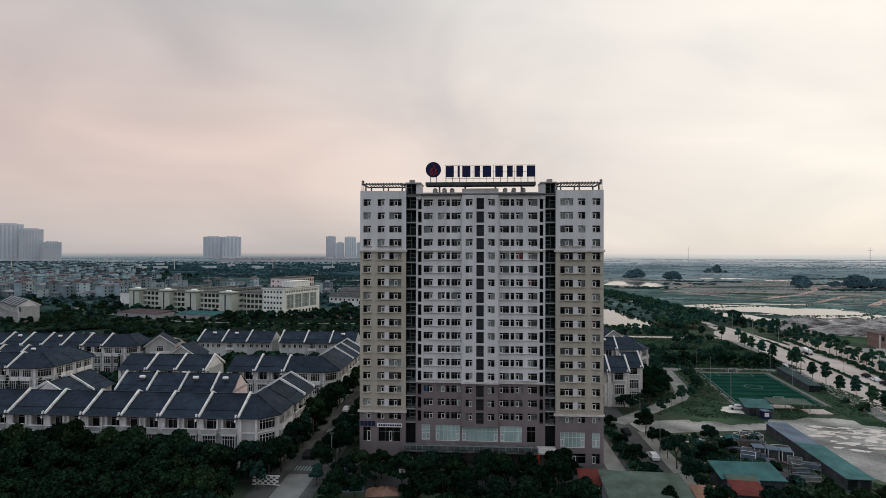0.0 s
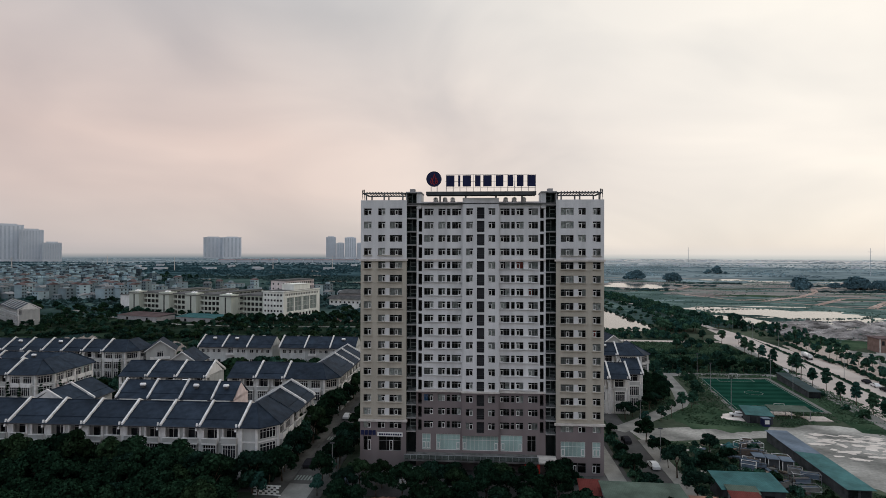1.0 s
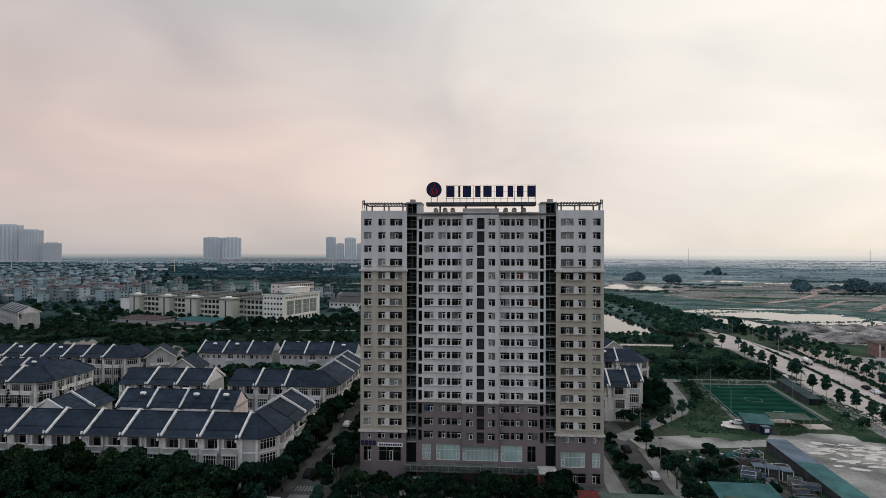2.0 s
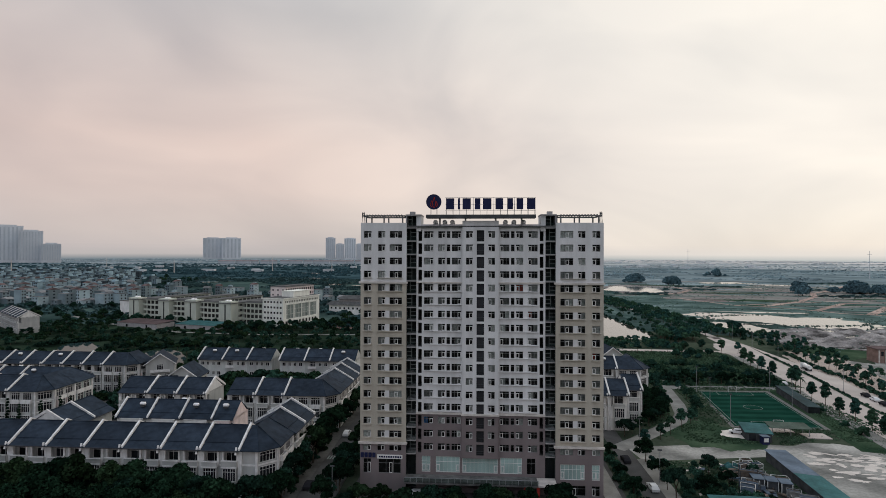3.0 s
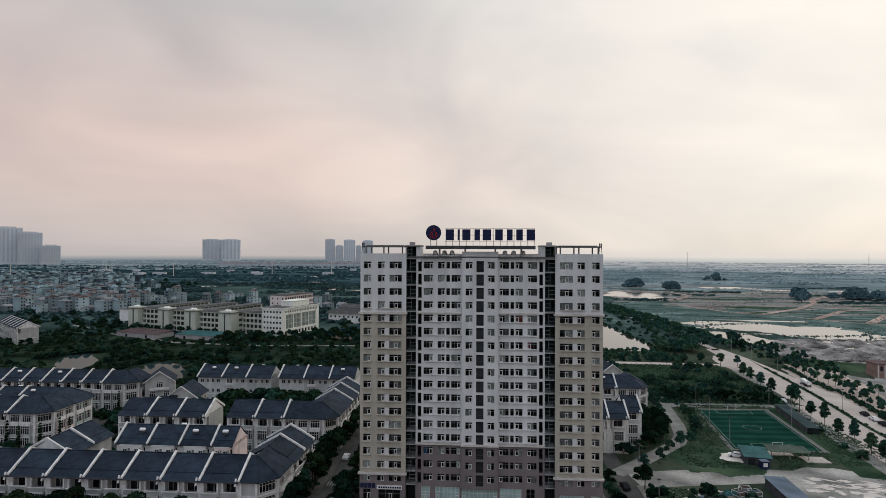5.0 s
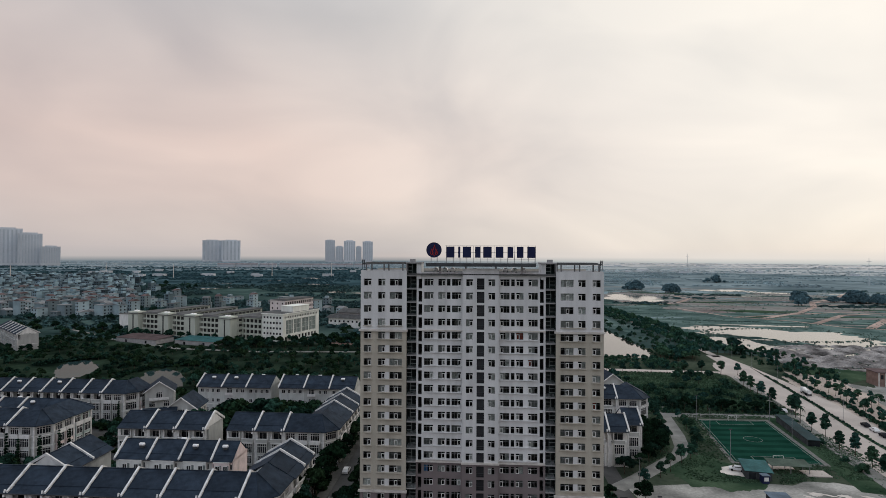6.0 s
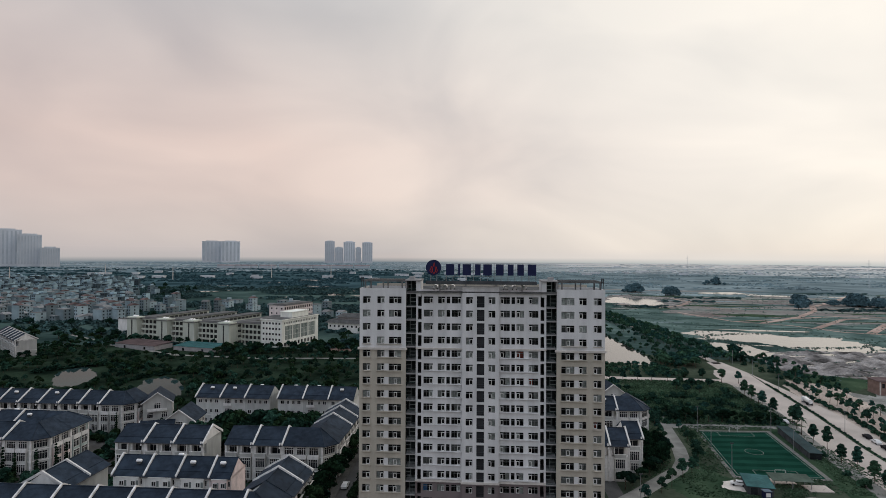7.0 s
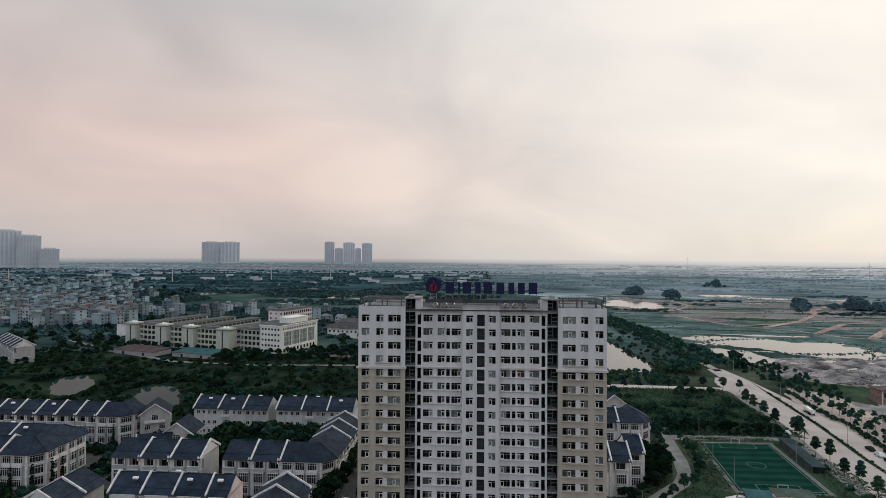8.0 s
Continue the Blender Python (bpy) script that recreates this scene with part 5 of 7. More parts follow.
def school_block(name, m, w, d, floors, label, gallery=True, mat=SCHOOL):
    """A school range: gridded open galleries or windows on the front, flat roof with a rim."""
    s = thing(name, m, label, "school building")
    hgt = floors * 4.1 + 0.6
    n = max(2, round(w / (4.2 if gallery else 3.2)))
    step = w / n
    sill, head = (1.0, 3.6) if gallery else (1.0, 3.3)
    holes = [(-w / 2 + i * step + 0.45, -w / 2 + (i + 1) * step - 0.45, f * 4.1 + sill, f * 4.1 + head) for i in range(n) for f in range(floors)]
    part("front_wall", wall_grid(-w / 2, w / 2, 0, hgt, 0, 0.4, holes), mat, s)
    part("inner_wall", Geo().box(-w / 2 + 0.1, w / 2 - 0.1, 2.2, 2.5, 0, hgt - 0.2), SCHOOLINNER if gallery else DARKIN, s)
    part("body", Geo().box(-w / 2 + 0.02, -w / 2 + 0.4, 0.4, d, 0, hgt).box(w / 2 - 0.4, w / 2 - 0.02, 0.4, d, 0, hgt).box(-w / 2 + 0.4, w / 2 - 0.4, d - 0.4, d, 0, hgt), mat, s)
    nd = max(2, round(d / 5))
    for i in range(nd):
        for f in range(floors):
            part("side_window", shared(("sw",), lambda: Geo().box(-0.05, 0.05, -0.7, 0.7, 0, 1.5).mesh("side_window", DARKPANE)), None, s, m=pose(w / 2, (i + 0.5) * d / nd, f * 4.1 + 1.3))
    for i in range(max(2, round(d / 5))):
        for f in range(floors):
            part("side_window", MESHES[("sw",)], None, s, m=pose(-w / 2, (i + 0.5) * d / nd, f * 4.1 + 1.3))
    for f in range(1, floors):
        part("floor", Geo().box(-w / 2 + 0.4, w / 2 - 0.4, 0.4, d - 0.4, f * 4.1 - 0.15, f * 4.1 + 0.15), GREYWALL, s)
    part("roof", Geo().box(-w / 2 - 0.5, w / 2 + 0.5, -0.7, d + 0.5, hgt, hgt + 0.35).box(-w / 2 + 2, w / 2 - 2, 2, d - 2, hgt + 0.35, hgt + 0.9), SCHOOLROOF, s, "grey flat roof")
    return s


def along(u, v, turn):
    return GRID @ pose(u, v, 0, 0, 0, turn)


SCH = GRID @ pose(-284, 316, 0, 0, 0, -18)
for k, x in enumerate((0, 33, 61, 95.5)):
    bar = thing("school_wing", SCH @ pose(x, 0, 0), "long pale flat-roofed school wing with a blank end wall", "school building", "parallel wings of the school")
    part("wall", Geo().box(-5.5, 5.5, 0, 78, 0, 16.6), SCHOOL, bar)
    part("roof", Geo().box(-6.2, 6.2, -0.7, 78.7, 16.6, 17.1), SCHOOLROOF, bar, "grey flat roof")
    part("parapet", Geo().box(-5.6, 5.6, -0.2, 8, 17.1, 18.2), SCHOOL, bar)
    # dark strips laid on the walls paint the shade of recess and galleries
    part("end_recess", Geo().box(-0.6, 0.6, -0.12, 0.05, 1, 16), SCHOOLINNER, bar)
    for f in range(4):
        part("gallery_shade", shared(("gs",), lambda: Geo().box(-0.05, 0.05, -34, 34, 0, 2.3).mesh("gallery_shade", SCHOOLINNER)), None, bar, m=pose(5.52, 42, f * 4.1 + 1.3))
        part("gallery_rail", shared(("gr",), lambda: Geo().box(-0.05, 0.15, -34, 34, 0, 0.9).mesh("gallery_rail", SCHOOL)), None, bar, m=pose(5.55, 42, f * 4.1 + 0.9))
    for i in range(15):
        part("gallery_column", shared(("gc",), lambda: Geo().box(0, 0.35, -0.25, 0.25, 0, 16.4).mesh("gallery_column", SCHOOL)), None, bar, m=pose(5.5, 8.5 + i * 4.8, 0))
    for j in range(2):
        tank("water_tank", SCH @ pose(x - 1.5 + 2.6 * j, 4, 17.1), "white steel water tank on the school roof", "tanks on the school roof", 0.9, 2.2)
    if k < 3:
        gap = (33, 28, 34.5)[k] - 11.4
        school_block("school_range", SCH @ pose(x + 5.6 + gap / 2, 4, 0), gap, 10, 4, "four-storey pale school range with open galleries")
main = thing("school_main_building", SCH @ pose(140.5, 34.5, 0, 0, 0, 90), "five-storey pale main school building with a glazed front", "school building")
holes = [(-19.5 + 9.9 * k, -10.6 + 9.9 * k, 5.2, 16.0) for k in range(4)] + [(-21.0 + 2.15 * k, -19.6 + 2.15 * k, 17.4, 19.0) for k in range(20)] + [(-20.6 + 4.2 * k, -18.0 + 4.2 * k, 0.8, 3.6) for k in range(10)]
part("front_wall", wall_grid(-23.5, 23.5, 0, 20.5, 0, 0.5, holes), SCHOOLMAIN, main)
for k in range(4):
    x0 = -19.5 + 9.9 * k
    part("curtain_wall", ring_frame(8.9, 10.8, 0.15, 0.12, y=0.45, x=x0 + 4.45, z=5.2, bars=5, bar=0.14, rails=(3.6, 7.2)), SCHOOLMAIN, main)
    part("curtain_glazing", Geo().box(x0 + 0.05, x0 + 8.85, 0.46, 0.55, 5.25, 15.95), SCHOOLGLASS, main, "grey-green glazing")
part("front_backing", Geo().box(-23.0, 23.0, 1.2, 1.5, 0, 20.3), DARKIN, main)
part("body", Geo().box(-23.48, -23.0, 0.5, 19, 0, 20.5).box(23.0, 23.48, 0.5, 19, 0, 20.5).box(-23.0, 23.0, 18.5, 19, 0, 20.5), SCHOOLMAIN, main)
for i in range(6):
    for f in range(5):
        part("side_window", shared(("smw",), lambda: Geo().box(-0.06, 0.06, -0.75, 0.75, 0, 1.5).mesh("side_window", DARKPANE)), None, main, m=pose(-23.48, 2.2 + i * 2.9, f * 4.0 + 1.4))
part("cornice", Geo().box(-24.1, 24.1, -0.6, 19.6, 20.5, 21.1), SCHOOLMAIN, main)
part("roof", Geo().box(-23.2, 23.2, 0.4, 18.6, 21.1, 21.3), SCHOOLROOF, main, "grey flat roof")
school_block("school_rear_building", SCH @ pose(98, 90.5, 0, 0, 0, 90), 42, 16, 6, "taller pinkish rear school building", gallery=False, mat=SCHOOLPINK)
school_block("school_link", SCH @ pose(111, 12, 0), 19, 12, 4, "four-storey pale link range of the school")
crown = thing("school_roof_storey", SCH @ pose(133, 34.5, 21.3), "pale set-back top storey of the main school building", "school building")
part("wall", Geo().box(-5, 6, -9, 12, 0, 4.0), SCHOOLMAIN, crown)
part("roof", Geo().box(-5.4, 6.4, -9.4, 12.4, 4.0, 4.4), SCHOOLMAIN, crown)
annex = thing("white_annex", GRID @ pose(-315, 352, 0, 0, 0, -18), "blank white annex beside the school", "building")
part("wall", Geo().box(-6, 6, 0, 20, 0, 12), VREAR, annex)
part("roof", Geo().box(-6.4, 6.4, -0.4, 20.4, 12, 12.4), SCHOOLROOF, annex)


def flat_shed(name, m, w, d, h, roofmat, label, wallmat=GREYWALL, pitch=0.5, open_front=False):
    s = thing(name, m, label, "shed")
    if open_front:
        for x in (-w / 2 + 0.2, 0, w / 2 - 0.2):
            for y in (-d / 2 + 0.2, d / 2 - 0.2):
                part("post", Geo().box(x - 0.08, x + 0.08, y - 0.08, y + 0.08, 0, h), STEEL, s)
    else:
        part("wall", Geo().box(-w / 2, w / 2, -d / 2, d / 2, 0, h), wallmat, s)
        # dark panels on the closed wall paint the shade of open bays
        for x in (-w / 4, w / 4):
            part("opening", Geo().box(x - 0.9, x + 0.9, -d / 2 - 0.05, -d / 2 + 0.1, 0.1, 2.1), DARKPANE, s)
    g = Geo()
    slab(g, (-w / 2 - 0.4, -d / 2 - 0.4, h), (w / 2 + 0.4, -d / 2 - 0.4, h), (w / 2 + 0.4, d / 2 + 0.4, h + pitch), (-w / 2 - 0.4, d / 2 + 0.4, h + pitch), 0.1)
    part("roof", g, roofmat, s)
    return s


flat_shed("school_canopy", along(-251, 279, -18), 40, 16, 3.2, TOWNRED, "low red sheet-roofed school hall", pitch=1.2)
flat_shed("school_canopy", along(-204, 272, -14), 34, 15, 3.2, TEALROOF, "low teal sheet-roofed school hall", pitch=1.2)
pav = thing("pavilion_house", along(-112, 374, -14), "white low house with a dark tiered roof behind the school", "house")
part("wall", Geo().box(-24, 24, -6, 14, 0, 8.6), VREAR, pav)
for i in range(11):
    part("window", shared(("pvw",), lambda: Geo().box(-0.8, 0.8, -0.06, 0.06, 0, 1.7).mesh("window", DARKPANE)), None, pav, m=pose(-21.5 + i * 4.3, -6.0, 4.8))
part("roof", Geo().prism([(-26, -8, 8.6), (26, -8, 8.6), (26, 16, 8.6), (-26, 16, 8.6)], [(-23, -5, 11.2), (23, -5, 11.2), (23, 13, 11.2), (-23, 13, 11.2)]), ROOFDARK, pav, "dark hipped roof")
part("upper_storey", Geo().box(-16, 16, -2, 10, 11.2, 13.6), GREYWALL, pav)
part("upper_roof", Geo().prism([(-18, -4, 13.6), (18, -4, 13.6), (18, 12, 13.6), (-18, 12, 13.6)], [(-14, 2, 16.4), (14, 2, 16.4), (14, 6, 16.4), (-14, 6, 16.4)]), ROOFDARK, pav, "dark hipped upper roof")

# ---- town houses to the north-west ----
rnd = random.Random(5)
HOUSES = []
for k in range(7):
    w, d, f = rnd.uniform(5, 9), rnd.uniform(8, 14), 2 + k % 4
    hgt = f * 3.3
    hh = thing("town_house", pose(0, 0, -500), "narrow pale rendered town house with a flat roof", "house", "town houses")
    part("wall", Geo().box(-w / 2, w / 2, -d / 2, d / 2, 0, hgt), TOWNWALL, hh)
    part("roof", Geo().box(-w / 2 - 0.2, w / 2 + 0.2, -d / 2 - 0.2, d / 2 + 0.2, hgt, hgt + 0.3) if k % 3 else Geo().prism([(-w / 2 - 0.3, -d / 2 - 0.3, hgt), (w / 2 + 0.3, -d / 2 - 0.3, hgt), (w / 2 + 0.3, d / 2 + 0.3, hgt), (-w / 2 - 0.3, d / 2 + 0.3, hgt)], [(-w / 2, -0.2, hgt + 2), (w / 2, -0.2, hgt + 2), (w / 2, 0.2, hgt + 2), (-w / 2, 0.2, hgt + 2)]), TOWNRED if k == 3 else TOWNROOF, hh)
    if k % 2:
        part("stair_head", Geo().box(-w / 2, 0, d / 2 - 4, d / 2, hgt + 0.3, hgt + 2.6), TOWNWALL, hh)
    wg = Geo()
    for fl in range(f):
        for x in (-w / 4, w / 4):
            wg.box(x - 0.7, x + 0.7, -d / 2 - 0.06, -d / 2 + 0.05, fl * 3.3 + 1, fl * 3.3 + 2.5)
        wg.box(w / 2 - 0.05, w / 2 + 0.06, -1, 0.6, fl * 3.3 + 1, fl * 3.3 + 2.4)
    tagged(part("glazing", wg, DARKPANE, hh), kind="stuff")
    HOUSES.append(hh)
count = 0
while count < 190:
    v = rnd.uniform(415, 690)
    # the town lies west of a line that runs off to the north-west
    u = rnd.uniform(-0.95 * (v + 120), -392 - (v - 487) * 0.66)
    copy_thing(HOUSES[rnd.randrange(7)], GRID @ pose(u, v, 0, 0, 0, rnd.choice((-25, -20, 65, 70)) + rnd.uniform(-6, 6)))
    count += 1
for i in range(40):        # houses beyond the school
    copy_thing(HOUSES[rnd.randrange(7)], GRID @ pose(rnd.uniform(-420, -30), rnd.uniform(480, 640), 0, 0, 0, rnd.uniform(-30, 10)))


def far_town(count):
    """The rest of the town: narrow flat-roofed houses with stair heads and window rows, too many to count."""
    walls, tops, panes = Geo(), Geo(), Geo()
    for _ in range(count):
        v = rnd.uniform(560, 1230)
        u = rnd.uniform(-0.95 * (v + 120), -392 - (v - 487) * 0.66 + rnd.gauss(0, 28))
        w, d, f = rnd.uniform(4.5, 9), rnd.uniform(8, 16), rnd.choice((2, 3, 3, 4, 5))
        h = f * 3.2
        walls.box(u - w / 2, u + w / 2, v - d / 2, v + d / 2, 0, h)
        if rnd.random() < 0.7:
            e = rnd.uniform(0.3, 0.7) * w
            walls.box(u - w / 2, u - w / 2 + e, v, v + d / 2, h + 0.2, h + 2.8)
        tops.box(u - w / 2 - 0.3, u + w / 2 + 0.3, v - d / 2 - 0.5, v + d / 2 + 0.3, h, h + 0.3)
        for k in range(f):
            panes.box(u - w * 0.36, u - w * 0.06, v - d / 2 - 0.08, v - d / 2 + 0.05, k * 3.2 + 0.9, k * 3.2 + 2.5)
            panes.box(u + w * 0.08, u + w * 0.36, v - d / 2 - 0.08, v - d / 2 + 0.05, k * 3.2 + 0.9, k * 3.2 + 2.5)
    town = thing("town_houses", GRID, "crowded pale town houses with flat roofs", "houses", kind="stuff", data=walls.mesh("town_houses", TOWNFAR))
    tagged(part("roof", tops, TOWNTOPS, town), kind="stuff")
    tagged(part("glazing", panes, DARKPANE, town), kind="stuff")


far_town(760)
for hh in HOUSES:
    for o in (*hh.children_recursive, hh):
        bpy.data.objects.remove(o)


def far_block(x, y, w, d, h, label, fins=8):
    """A far high-rise with vertical fins and window bands."""
    t = thing("high_rise", pose(x, y, 0, 0, 0, -math.degrees(math.atan2(x, y))), label, "apartment building", "far high-rises")
    part("wall", Geo().box(-w / 2, w / 2, 0, d, 0, h), PALETOWER, t)
    for i in range(fins):
        xx = -w / 2 + (i + 0.5) * w / fins
        part("window_band", Geo().box(xx - w / fins * 0.22, xx + w / fins * 0.22, -0.6, 0.3, 12, h - 6), FINS, t)
    part("roof_storey", Geo().box(-w * 0.3, w * 0.3, d * 0.2, d * 0.8, h, h + 5), PALETOWER, t)


D1 = 2770
for px0, px1, top in ((-12, 36, 48), (38, 73, 39), (77, 106, 16)):
    far_block((px0 + px1 - 1568) / 2000 * D1, D1, (px1 - px0) / 1000 * D1, 60, 48.7 + top / 1000 * D1, "pale hazy high-rise slab on the horizon")
D2 = 4250
for px0, px1, top in ((361, 393, 26), (395, 426, 26), (577, 594, 27), (595, 609, 16), (610, 630, 26), (631, 641, 16), (643, 661, 25)):
    far_block((px0 + px1 - 1568) / 2000 * D2, D2, (px1 - px0) / 1000 * D2, 60, 48.7 + top / 1000 * D2, "pale hazy residential high-rise on the horizon", 5)

# ---- trees ----


def leaf_cloud(seed, lobes, count, size, squash=0.8):
    """Leaf sprays over the shells of several lobes: arrays of corners for a crown."""
    rs = np.random.RandomState(seed)
    lob = np.array(lobes)
    vol = lob[:, 3] ** 2
    which = rs.choice(len(lob), count, p=vol / vol.sum())
    n = rs.normal(size=(count, 3))
    n[:, 2] = np.where(n[:, 2] < -0.5, -n[:, 2], n[:, 2])
    n /= np.linalg.norm(n, axis=1)[:, None]
    r = lob[which, 3] * rs.uniform(0.72, 1.12, count)
    c = lob[which, :3] + n * r[:, None] * np.array([1, 1, squash])
    d = n + rs.normal(scale=0.55, size=(count, 3))
    d /= np.linalg.norm(d, axis=1)[:, None]
    t = np.cross(d, rs.normal(size=(count, 3)))
    t /= np.linalg.norm(t, axis=1)[:, None]
    b = np.cross(d, t)
    s = size * rs.uniform(0.6, 1.3, count)[:, None]
    return np.stack([c - t * s - b * s * 0.6, c + t * s * 0.9 - b * s * 0.8, c + t * s * 0.7 + b * s * 0.8, c - t * s * 0.8 + b * s * 0.6], 1)


def crown_mesh(name, seed, lobes, count, size, mat, core=True):
    q = leaf_cloud(seed, lobes, count, size)
    verts = q.reshape(-1, 3)
    faces = np.arange(len(verts)).reshape(-1, 4)
    vl, fl = verts.tolist(), faces.tolist()
    if core:
        for x, y, z, r in lobes:        # shaded inner mass of twigs and leaves
            bm = bmesh.new()
            bmesh.ops.create_icosphere(bm, subdivisions=1, radius=r * 0.74)
            k = len(vl)
            rs = random.Random(seed)
            vl += [(x + v.co.x * rs.uniform(0.8, 1.15), y + v.co.y * rs.uniform(0.8, 1.15), z + v.co.z * 0.8) for v in bm.verts]
            fl += [[k + v.index for v in f.verts] for f in bm.faces]
            bm.free()
    me = bpy.data.meshes.new(name)
    me.from_pydata(vl, [], fl)
    me.materials.append(mat)
    me.update()
    return me


def trunk_mesh(seed, height, r, limbs, reach, spread):
    rs = random.Random(seed)
    g = Geo()
    top = Vector((rs.uniform(-0.3, 0.3), rs.uniform(-0.3, 0.3), height))
    g.rod((0, 0, 0), top * 0.5, r, 7, r * 0.8).rod(top * 0.5, top, r * 0.8, 7, r * 0.55)
    for i in range(limbs):
        a = i * 2 * math.pi / limbs + rs.uniform(-0.4, 0.4)
        s = top * rs.uniform(0.75, 1.0)
        g.rod(s, s + Vector((math.cos(a) * spread, math.sin(a) * spread, reach * rs.uniform(0.7, 1.1))), r * 0.4, 5, r * 0.12)
    return g.mesh("trunk", BARK, True)


def lobes_of(seed, n, base, radius, height, size):
    rs = random.Random(seed)
    out = [(0, 0, base + height * 0.55, size * 1.15)]
    for i in range(n):
        a = i * 2.399 + rs.uniform(-0.4, 0.4)
        q = math.sqrt((i + 0.7) / n)
        out.append((math.cos(a) * radius * q, math.sin(a) * radius * q, base + height * (0.75 - 0.55 * q + rs.uniform(-0.12, 0.2)), size * rs.uniform(0.65, 1.05)))
    return out


def oval_lobes(seed):
    """Lobes of an upright oval crown, 3 to 11 m up."""
    rs = random.Random(seed)
    out = [(0, 0, 5.4, 1.6), (0, 0, 7.4, 1.7), (0.2, 0, 9.3, 1.2)]
    for i in range(13):
        t = i / 12
        a = i * 2.399 + rs.uniform(-0.3, 0.3)
        r = 1.75 * math.sin(math.pi * (0.22 + 0.72 * t))
        out.append((math.cos(a) * r, math.sin(a) * r, 3.9 + 5.6 * t, rs.uniform(0.75, 1.15)))
    return out


KINDS = {}
for i in range(6):         # spreading trees, 9 m high
    KINDS["broad", i] = (trunk_mesh(i, 3.6, 0.22, 5, 3.0, 1.8), crown_mesh("crown", 10 + i, lobes_of(i, 11, 3.0, 3.0, 5.4, 1.4), 2600, 0.23, SHADELEAF[i % 4]))
for i in range(4):         # young street trees with clear stems
    KINDS["street", i] = (trunk_mesh(20 + i, 3.4, 0.12, 4, 2.0, 0.9), crown_mesh("crown", 30 + i, lobes_of(40 + i, 8, 2.3, 1.25, 4.8, 0.95), 950, 0.22, LEAF[(i + 1) % 4]))
for i in range(4):         # tall avenue trees, oval crowns on clear stems
    KINDS["avenue", i] = (trunk_mesh(25 + i, 5.4, 0.16, 5, 3.6, 1.1), crown_mesh("crown", 35 + i, oval_lobes(45 + i), 1500, 0.26, LEAF[(i + 1) % 4]))
for i in range(4):         # trees seen from far off
    KINDS["far", i] = (trunk_mesh(50 + i, 3.0, 0.25, 3, 2.0, 1.2), crown_mesh("crown", 60 + i, lobes_of(70 + i, 6, 2.2, 2.9, 5.6, 1.8), 240, 0.75, LEAF[i]))
for i in range(3):         # low bushes
    KINDS["bush", i] = (trunk_mesh(80 + i, 0.5, 0.06, 3, 0.5, 0.3), crown_mesh("crown", 90 + i, lobes_of(95 + i, 4, 0.1, 0.9, 1.3, 0.65), 260, 0.24, LEAF[i]))


for i in range(4):         # dark garden and park trees
    KINDS["grove", i] = (trunk_mesh(55 + i, 3.0, 0.25, 3, 2.0, 1.2), crown_mesh("crown", 65 + i, lobes_of(75 + i, 8, 2.0, 2.9, 5.6, 1.6), 420, 0.55, (SHADELEAF[3], LEAF[0], SHADELEAF[2], SHADELEAF[1])[i]))
for i in range(3):         # dark garden hedges
    KINDS["hedge", i] = (trunk_mesh(85 + i, 0.5, 0.06, 3, 0.5, 0.3), crown_mesh("crown", 97 + i, lobes_of(99 + i, 4, 0.1, 0.9, 1.3, 0.65), 260, 0.24, (SHADELEAF[3], LEAF[0], SHADELEAF[2])[i]))


for i in range(4):         # tall old trees standing alone on the plain
    KINDS["copse", i] = (trunk_mesh(100 + i, 3.0, 0.25, 3, 2.0, 1.2), crown_mesh("crown", 110 + i, lobes_of(120 + i, 9, 0.3, 2.3, 6.0, 2.0), 800, 0.42, COPSELEAF))


for i in range(2):         # creepers up a facade
    KINDS["creeper", i] = (trunk_mesh(130 + i, 2.0, 0.06, 3, 1.6, 0.3), crown_mesh("crown", 140 + i, [(0.25 * math.sin(k * 1.9), 0, 0.7 + 0.85 * k, 0.62 - 0.035 * k) for k in range(9)], 700, 0.17, SHADELEAF[i]))


def palm_parts():
    g = Geo().rod((0, 0, 0), (0.1, 0, 4.0), 0.2, 7, 0.15).rod((0.1, 0, 4.0), (0.15, 0, 6.2), 0.15, 7, 0.11)
    f = Geo()
    rs = random.Random(4)
    for i in range(16):
        a, lift = i * 2.399, rs.uniform(-0.4, 1.2)
        prev = Vector((0.15, 0, 6.2))
        side = Vector((-math.sin(a), math.cos(a), 0))
        for k in range(5):
            q = (k + 1) / 5
            p = Vector((0.15 + math.cos(a) * 2.3 * q, math.sin(a) * 2.3 * q, 6.2 + lift * q * 1.6 - 1.9 * q * q))
            w0, w1 = 0.42 * (1 - k / 5.5), 0.42 * (1 - (k + 1) / 5.5)
            f.poly(prev - side * w0 - Vector((0, 0, w0 * 0.6)), p - side * w1 - Vector((0, 0, w1 * 0.6)), p, prev)
            f.poly(prev, p, p + side * w1 - Vector((0, 0, w1 * 0.6)), prev + side * w0 - Vector((0, 0, w0 * 0.6)))
            prev = p
    return g.mesh("trunk", BARK, True), f.mesh("crown", LEAF[2])


